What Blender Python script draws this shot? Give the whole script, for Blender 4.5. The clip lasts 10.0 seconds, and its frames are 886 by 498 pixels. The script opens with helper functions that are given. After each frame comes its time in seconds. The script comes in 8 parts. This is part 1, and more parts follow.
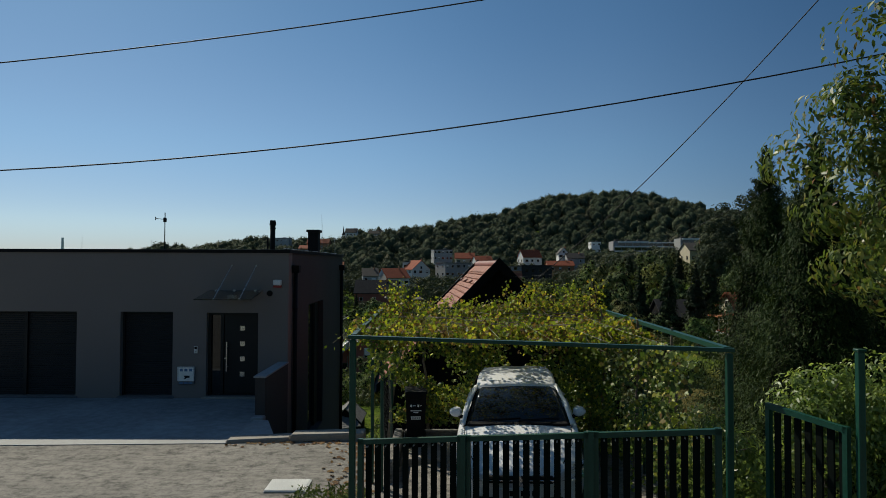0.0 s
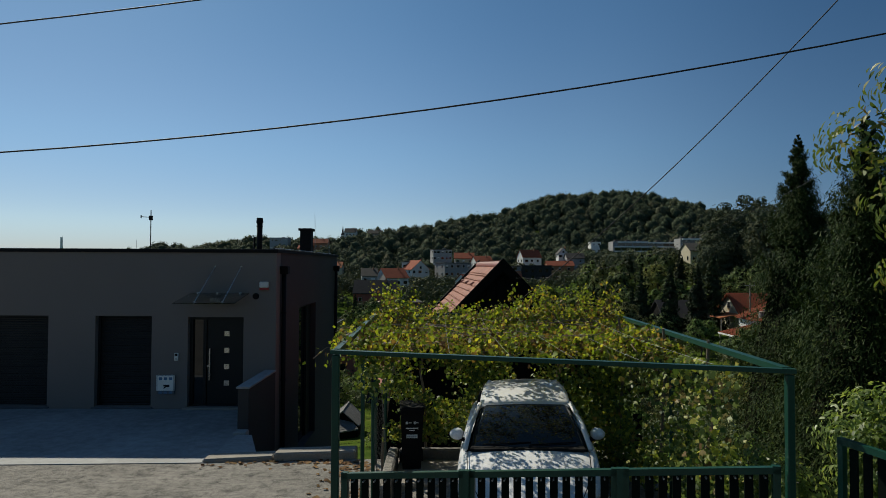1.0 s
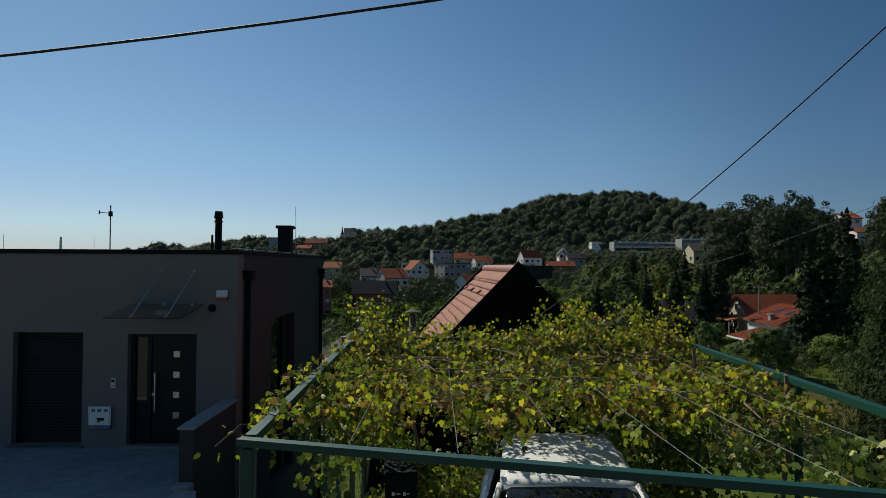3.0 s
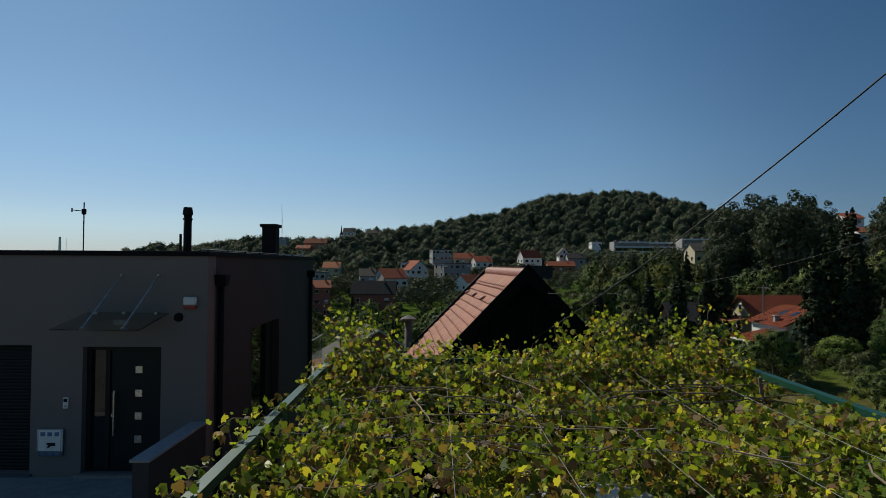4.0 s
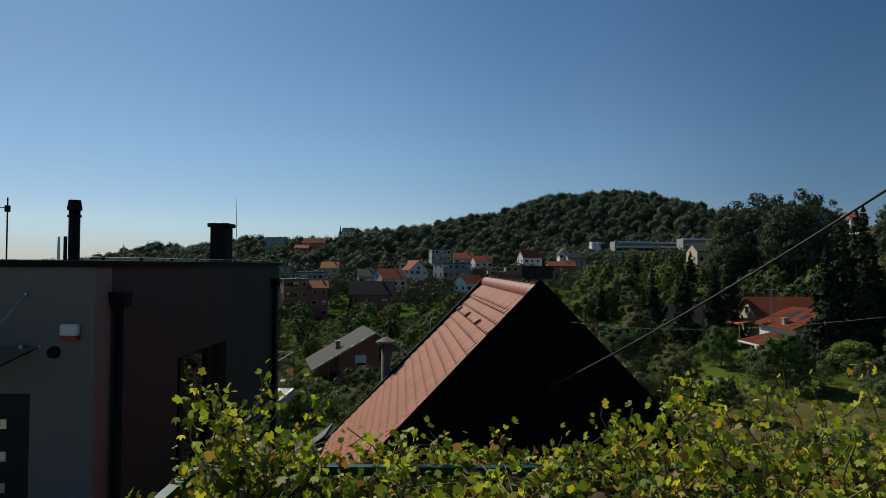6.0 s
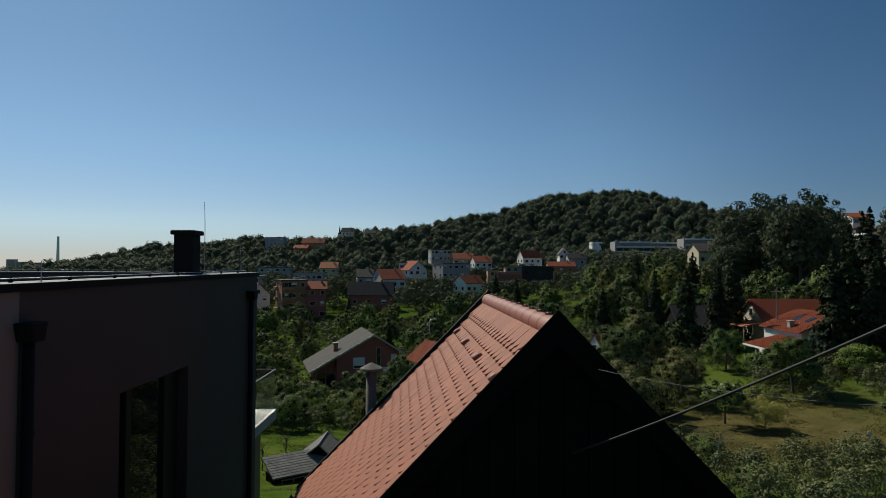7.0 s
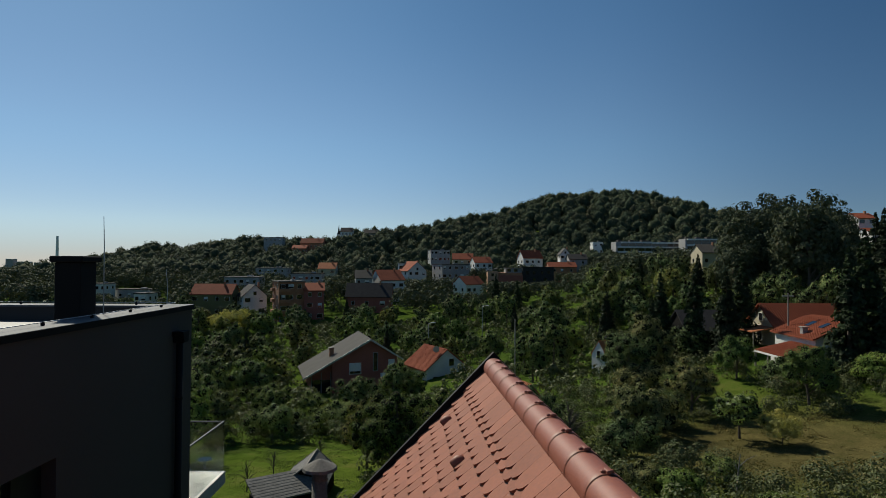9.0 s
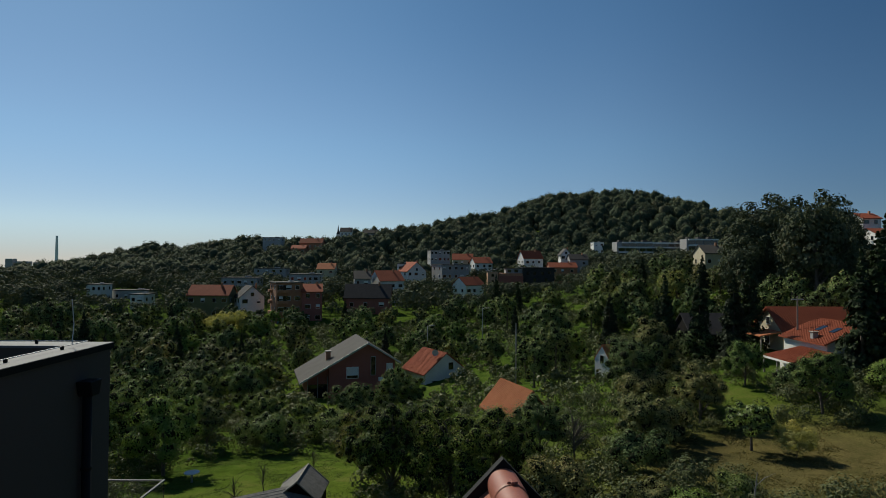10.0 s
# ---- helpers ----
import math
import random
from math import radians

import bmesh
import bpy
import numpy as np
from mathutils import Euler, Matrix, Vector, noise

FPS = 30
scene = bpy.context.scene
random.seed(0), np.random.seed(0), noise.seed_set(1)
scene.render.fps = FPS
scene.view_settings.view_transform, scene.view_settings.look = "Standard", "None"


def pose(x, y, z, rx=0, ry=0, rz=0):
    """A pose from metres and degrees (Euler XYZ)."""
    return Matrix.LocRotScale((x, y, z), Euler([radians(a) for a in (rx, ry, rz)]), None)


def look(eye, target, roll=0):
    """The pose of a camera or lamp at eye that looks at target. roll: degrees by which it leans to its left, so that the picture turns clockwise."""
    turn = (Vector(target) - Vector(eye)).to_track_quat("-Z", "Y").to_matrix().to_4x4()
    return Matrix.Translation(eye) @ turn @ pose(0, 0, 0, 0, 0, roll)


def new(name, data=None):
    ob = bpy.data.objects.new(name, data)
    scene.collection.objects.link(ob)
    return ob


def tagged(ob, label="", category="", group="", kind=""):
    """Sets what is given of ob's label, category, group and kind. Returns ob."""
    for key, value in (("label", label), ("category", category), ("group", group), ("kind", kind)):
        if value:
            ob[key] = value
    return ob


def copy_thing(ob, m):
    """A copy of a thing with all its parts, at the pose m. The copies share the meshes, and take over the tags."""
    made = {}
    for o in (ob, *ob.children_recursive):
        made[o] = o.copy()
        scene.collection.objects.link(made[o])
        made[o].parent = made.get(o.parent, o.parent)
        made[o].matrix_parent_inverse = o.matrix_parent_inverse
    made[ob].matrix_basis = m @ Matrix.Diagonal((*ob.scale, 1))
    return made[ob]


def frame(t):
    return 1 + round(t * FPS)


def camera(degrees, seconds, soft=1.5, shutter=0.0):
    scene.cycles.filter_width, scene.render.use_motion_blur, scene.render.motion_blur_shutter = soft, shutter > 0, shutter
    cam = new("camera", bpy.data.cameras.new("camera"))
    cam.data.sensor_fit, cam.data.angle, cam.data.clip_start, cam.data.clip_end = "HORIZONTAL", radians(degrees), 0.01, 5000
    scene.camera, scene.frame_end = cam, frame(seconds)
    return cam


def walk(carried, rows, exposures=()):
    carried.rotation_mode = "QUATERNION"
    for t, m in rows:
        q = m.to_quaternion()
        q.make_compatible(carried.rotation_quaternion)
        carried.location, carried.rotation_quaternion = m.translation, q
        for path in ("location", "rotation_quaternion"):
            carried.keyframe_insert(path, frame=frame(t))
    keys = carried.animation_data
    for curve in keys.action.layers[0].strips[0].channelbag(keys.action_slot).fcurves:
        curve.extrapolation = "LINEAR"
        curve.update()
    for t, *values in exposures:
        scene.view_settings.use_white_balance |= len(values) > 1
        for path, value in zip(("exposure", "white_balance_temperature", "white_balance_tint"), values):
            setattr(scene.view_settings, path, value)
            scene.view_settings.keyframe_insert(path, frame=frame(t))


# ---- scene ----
# ---- camera and its way: forward over a gate and a vine-covered carport, rising over a roof ----
cam = camera(72.0, 10.0, soft=0.55)
PATH = [
    (0, (-0.369, -0.494, 3.365), (-0.366, 1.505, 3.416), 0.2),
    (1, (-0.366, 0.571, 3.385), (-0.361, 2.57, 3.436), 0.25),
    (2.5, (-0.375, 2.583, 3.45), (-0.37, 4.582, 3.501), 0.3),
    (4, (-0.36, 4.691, 3.523), (-0.353, 6.69, 3.574), 0.3),
    (5, (-0.215, 6.06, 3.602), (-0.207, 8.06, 3.653), 0.3),
    (6, (-0.1, 7.508, 3.7), (-0.092, 9.507, 3.75), 0.3),
    (7.5, (0.041, 9.814, 4.081), (0.05, 11.813, 4.13), 0.3),
    (8.5, (0.14, 11.37, 4.34), (0.149, 13.369, 4.388), 0.3),
    (9.3, (0.22, 12.83, 4.56), (0.229, 14.83, 4.608), 0.3),
    (10, (0.331, 14.61, 4.835), (0.34, 16.609, 4.882), 0.3),
]
walk(cam, [(t, look(eye, target, roll)) for t, eye, target, roll in PATH],
     exposures=[(0, 0.0, 6550, 4), (10, 0.0, 6550, 4)])

# ---- daylight: clear sky, sun behind the buildings from the left ----
SUN_EL, SUN_AZ = radians(40.5), radians(-35)      # azimuth from +y, towards +x
TO_SUN = Vector((math.sin(SUN_AZ) * math.cos(SUN_EL), math.cos(SUN_AZ) * math.cos(SUN_EL), math.sin(SUN_EL)))
world = bpy.data.worlds.new("sky_world")
scene.world = world
world.use_nodes = True
wt = world.node_tree
sky = wt.nodes.new("ShaderNodeTexSky")
sky.sky_type = "NISHITA"
sky.sun_disc = False
sky.sun_elevation, sky.sun_rotation = SUN_EL, SUN_AZ
sky.air_density, sky.dust_density, sky.ozone_density, sky.altitude = 0.78, 0.25, 3.8, 300
# haze low down, a deeper blue higher up and away from the sun
way = wt.nodes.new("ShaderNodeSeparateXYZ")
wt.links.new(wt.nodes.new("ShaderNodeTexCoord").outputs["Generated"], way.inputs[0])


def sky_ramp(value, lo, hi, stops):
    m = wt.nodes.new("ShaderNodeMapRange")
    m.inputs[1].default_value, m.inputs[2].default_value = lo, hi
    wt.links.new(value, m.inputs[0])
    r = wt.nodes.new("ShaderNodeValToRGB")
    r.color_ramp.interpolation = "EASE"
    while len(r.color_ramp.elements) < len(stops):
        r.color_ramp.elements.new(0.5)
    for el, (at, c) in zip(r.color_ramp.elements, stops):
        el.position, el.color = (at - lo) / (hi - lo), (*c, 1)
    wt.links.new(m.outputs[0], r.inputs[0])
    return r.outputs[0]


def sky_times(a, b):
    mx = wt.nodes.new("ShaderNodeMix")
    mx.data_type, mx.blend_type, mx.inputs[0].default_value = "RGBA", "MULTIPLY", 1.0
    wt.links.new(a, mx.inputs[6])
    wt.links.new(b, mx.inputs[7])
    return mx.outputs[2]


hue = sky_ramp(way.outputs["Z"], 0.0, 0.5, [(0.0, (0.60, 0.60, 0.70)), (0.07, (0.88, 0.86, 0.86)), (0.2, (0.90, 0.98, 0.96)), (0.42, (0.75, 0.95, 0.97))])
side = sky_ramp(way.outputs["X"], -1.0, 1.0, [(-0.6, (1.0, 1.0, 1.0)), (-0.15, (1.0, 1.0, 1.0)), (0.2, (0.88, 0.90, 0.92)), (0.6, (0.55, 0.63, 0.70))])
wt.links.new(sky_times(sky_times(sky.outputs[0], hue), side), wt.nodes["Background"].inputs[0])
wt.nodes["Background"].inputs[1].default_value = 0.081
sun = new("sun", bpy.data.lights.new("sun", "SUN"))
sun.data.energy, sun.data.angle, sun.data.color = 4.4, radians(0.53), (1.0, 0.92, 0.79)
sun.matrix_world = look(TO_SUN * 60, (0, 0, 0))
# ---- materials ----
def tree_of(name):
    m = bpy.data.materials.new(name)
    m.use_nodes = True
    nt = m.node_tree
    return m, nt, nt.nodes["Principled BSDF"]


def ramp_of(nt, fac, stops):
    r = nt.nodes.new("ShaderNodeValToRGB")
    e = r.color_ramp.elements
    while len(e) < len(stops):
        e.new(0.5)
    for el, (p, c) in zip(e, stops):
        el.position, el.color = p, (*c, 1)
    nt.links.new(fac, r.inputs[0])
    return r.outputs[0]


def noise_of(nt, scale, detail=4, rough=0.55, vec=None, kind="Object"):
    if vec is None:
        vec = nt.nodes.new("ShaderNodeTexCoord").outputs[kind]
    n = nt.nodes.new("ShaderNodeTexNoise")
    n.inputs["Scale"].default_value, n.inputs["Detail"].default_value, n.inputs["Roughness"].default_value = scale, detail, rough
    nt.links.new(vec, n.inputs["Vector"])
    return n.outputs["Fac"]


def mixed(nt, a, b, fac, mode="MIX"):
    mx = nt.nodes.new("ShaderNodeMix")
    mx.data_type, mx.blend_type = "RGBA", mode
    for sock, v in ((mx.inputs[0], fac), (mx.inputs[6], a), (mx.inputs[7], b)):
        if isinstance(v, bpy.types.NodeSocket):
            nt.links.new(v, sock)
        elif isinstance(v, (int, float)):
            sock.default_value = v
        else:
            sock.default_value = (*v, 1)
    return mx.outputs[2]


def bump_of(nt, fac, strength, dist, bsdf):
    b = nt.nodes.new("ShaderNodeBump")
    b.inputs["Strength"].default_value, b.inputs["Distance"].default_value = strength, dist
    nt.links.new(fac, b.inputs["Height"])
    nt.links.new(b.outputs[0], bsdf.inputs["Normal"])


def surface(name, lo, hi, rough=0.7, big=0.6, fine=30, metal=0.0, bump=0.2, bump_d=0.01, world_space=False, vary=0.0, spec=0.5):
    """Two scales of colour between lo and hi, with relief; vary: difference from object to object."""
    m, nt, p = tree_of(name)
    vec = nt.nodes.new("ShaderNodeNewGeometry").outputs["Position"] if world_space else None
    a, b = noise_of(nt, big, 4, 0.6, vec), noise_of(nt, fine, 5, 0.65, vec)
    c1 = ramp_of(nt, a, [(0.3, lo), (0.7, hi)])
    c2 = ramp_of(nt, b, [(0.3, tuple(v * 0.72 for v in lo)), (0.72, tuple(min(1, v * 1.18) for v in hi))])
    col = mixed(nt, c1, c2, 0.45)
    if vary:
        info = nt.nodes.new("ShaderNodeObjectInfo").outputs["Random"]
        dark = ramp_of(nt, info, [(0.0, (1 - vary,) * 3), (1.0, (1.0,) * 3)])
        col = mixed(nt, col, dark, 1.0, "MULTIPLY")
    nt.links.new(col, p.inputs["Base Color"])
    p.inputs["Metallic"].default_value = metal
    p.inputs["Specular IOR Level"].default_value = spec
    rr = nt.nodes.new("ShaderNodeMapRange")
    nt.links.new(b, rr.inputs[0])
    rr.inputs[3].default_value, rr.inputs[4].default_value = max(0.02, rough - 0.1), min(1, rough + 0.1)
    nt.links.new(rr.outputs[0], p.inputs["Roughness"])
    if bump:
        bump_of(nt, b, bump, bump_d, p)
    return m


def leafy(name, stops, shine=0.45, through_light=0.35, by_object=False, spread=0.35, gloss=0.03, glow=(1.0, 1.05, 0.6), patch=0.5, dull=0.16):
    """Leaves: a colour for each leaf (or each plant), glossy on top and letting light through."""
    m, nt, p = tree_of(name)
    geo = nt.nodes.new("ShaderNodeNewGeometry")
    fac = geo.outputs["Random Per Island"]
    col = ramp_of(nt, fac, stops)
    if by_object:
        info = nt.nodes.new("ShaderNodeObjectInfo").outputs["Random"]
        tint = ramp_of(nt, info, [(0.0, (1 - spread, 1 - spread * 0.8, 1 - spread)), (0.2, (0.62, 0.74, 0.70)), (0.38, (0.95, 1.08, 0.9)), (0.55, (1.1, 1.2, 0.85)), (0.7, (0.72, 0.82, 0.78)), (0.85, (1.25, 1.02, 0.9)), (1.0, (0.55, 0.68, 0.66))])
        col = mixed(nt, col, tint, 1.0, "MULTIPLY")
    n = noise_of(nt, patch, 3, 0.6, geo.outputs["Position"])
    col = mixed(nt, col, ramp_of(nt, n, [(0.32, (0.70, 0.76, 0.74)), (0.68, (1.28, 1.18, 1.1))]), 1.0, "MULTIPLY")
    col = mixed(nt, col, (0.115, 0.10, 0.09), dull)
    nt.links.new(col, p.inputs["Base Color"])
    p.inputs["Roughness"].default_value = shine
    p.inputs["Specular IOR Level"].default_value = gloss
    tr = nt.nodes.new("ShaderNodeBsdfTranslucent")
    nt.links.new(mixed(nt, col, glow, 1.0, "MULTIPLY"), tr.inputs[0])
    mx = nt.nodes.new("ShaderNodeMixShader")
    mx.inputs[0].default_value = through_light
    nt.links.new(p.outputs[0], mx.inputs[1])
    nt.links.new(tr.outputs[0], mx.inputs[2])
    nt.links.new(mx.outputs[0], nt.nodes["Material Output"].inputs[0])
    return m


def plain(name, col, rough=0.5, metal=0.0):
    return surface(name, tuple(c * 0.85 for c in col), tuple(min(1, c * 1.1) for c in col), rough, 3, 60, metal, 0.05, 0.002)


def glassy(name, tint=(0.9, 0.95, 0.95), rough=0.02):
    m, nt, p = tree_of(name)
    p.inputs["Base Color"].default_value = (*tint, 1)
    p.inputs["Roughness"].default_value = rough
    p.inputs["Transmission Weight"].default_value = 1.0
    p.inputs["IOR"].default_value = 1.45
    return m


def mirror_glass(name, col=(0.01, 0.012, 0.014), rough=0.03):
    m, nt, p = tree_of(name)
    p.inputs["Base Color"].default_value = (*col, 1)
    p.inputs["Roughness"].default_value = rough
    p.inputs["IOR"].default_value = 1.6
    n = noise_of(nt, 1.2, 2)
    bump_of(nt, n, 0.03, 0.02, p)
    return m


def ground_material():
    m, nt, p = tree_of("meadow_and_soil")
    pos = nt.nodes.new("ShaderNodeNewGeometry").outputs["Position"]
    a, b, c = noise_of(nt, 0.03, 4, 0.6, pos), noise_of(nt, 0.35, 5, 0.65, pos), noise_of(nt, 6, 5, 0.7, pos)
    grass = ramp_of(nt, b, [(0.3, (0.03, 0.055, 0.012)), (0.5, (0.06, 0.10, 0.02)), (0.75, (0.10, 0.125, 0.035))])
    dry = ramp_of(nt, b, [(0.3, (0.062, 0.064, 0.024)), (0.5, (0.108, 0.092, 0.042)), (0.7, (0.145, 0.126, 0.055))])
    attr = nt.nodes.new("ShaderNodeAttribute")
    attr.attribute_name = "dry"
    fresh = nt.nodes.new("ShaderNodeAttribute")
    fresh.attribute_name = "mown"
    lawn = ramp_of(nt, b, [(0.3, (0.052, 0.080, 0.013)), (0.5, (0.082, 0.122, 0.022)), (0.72, (0.125, 0.135, 0.040))])
    grass = mixed(nt, grass, lawn, fresh.outputs["Fac"])
    col = mixed(nt, grass, dry, attr.outputs["Fac"])
    col = mixed(nt, col, ramp_of(nt, a, [(0.35, (0.8, 0.85, 0.8)), (0.65, (1.15, 1.1, 1.0))]), 1.0, "MULTIPLY")
    col = mixed(nt, col, ramp_of(nt, c, [(0.25, (0.55, 0.55, 0.5)), (0.7, (1.25, 1.25, 1.2))]), 1.0, "MULTIPLY")
    nt.links.new(col, p.inputs["Base Color"])
    p.inputs["Roughness"].default_value = 0.9
    p.inputs["Specular IOR Level"].default_value = 0.0
    bump_of(nt, c, 0.8, 0.12, p)
    return m


def concrete_material():
    """Old pale concrete: wide stains, grit, and dark hairline cracks."""
    m, nt, p = tree_of("worn_concrete")
    pos = nt.nodes.new("ShaderNodeNewGeometry").outputs["Position"]
    a, b, c = noise_of(nt, 0.7, 5, 0.65, pos), noise_of(nt, 9, 6, 0.75, pos), noise_of(nt, 70, 3, 0.6, pos)
    col = ramp_of(nt, a, [(0.3, (0.215, 0.202, 0.180)), (0.7, (0.325, 0.305, 0.272))])
    col = mixed(nt, col, ramp_of(nt, b, [(0.28, (0.35, 0.35, 0.36)), (0.5, (1, 1, 1)), (0.8, (1.15, 1.13, 1.1))]), 0.85, "MULTIPLY")
    col = mixed(nt, col, ramp_of(nt, c, [(0.3, (0.75, 0.75, 0.75)), (0.7, (1.12, 1.12, 1.12))]), 0.7, "MULTIPLY")
    v = nt.nodes.new("ShaderNodeTexVoronoi")
    v.feature = "DISTANCE_TO_EDGE"
    v.inputs["Scale"].default_value = 0.22
    warp = nt.nodes.new("ShaderNodeTexNoise")
    warp.inputs["Scale"].default_value, warp.inputs["Detail"].default_value = 1.4, 6
    nt.links.new(pos, warp.inputs["Vector"])
    nt.links.new(mixed(nt, pos, warp.outputs["Color"], 0.5), v.inputs["Vector"])
    crack = ramp_of(nt, v.outputs["Distance"], [(0.0, (0.3, 0.29, 0.27)), (0.006, (1, 1, 1))])
    where = ramp_of(nt, noise_of(nt, 0.22, 2, 0.5, pos), [(0.5, (0, 0, 0)), (0.6, (0.85,) * 3)])
    col = mixed(nt, col, crack, where, "MULTIPLY")
    blot = noise_of(nt, 3.2, 8, 0.8, pos)
    col = mixed(nt, col, ramp_of(nt, blot, [(0.38, (0.36, 0.36, 0.37)), (0.50, (0.92,) * 3), (0.7, (1.12,) * 3)]), 0.9, "MULTIPLY")
    streak = nt.nodes.new("ShaderNodeMapping")
    streak.inputs["Scale"].default_value, streak.inputs["Rotation"].default_value = (0.55, 2.4, 1.0), (0, 0, 0.35)
    nt.links.new(pos, streak.inputs["Vector"])
    worn = noise_of(nt, 4.5, 7, 0.78, streak.outputs[0])
    col = mixed(nt, col, ramp_of(nt, worn, [(0.38, (0.5, 0.5, 0.51)), (0.49, (1, 1, 1)), (0.75, (1.1, 1.08, 1.05))]), 0.7, "MULTIPLY")
    nt.links.new(col, p.inputs["Base Color"])
    p.inputs["Roughness"].default_value = 0.88
    p.inputs["Specular IOR Level"].default_value = 0.25
    bump_of(nt, b, 0.9, 0.04, p)
    return m


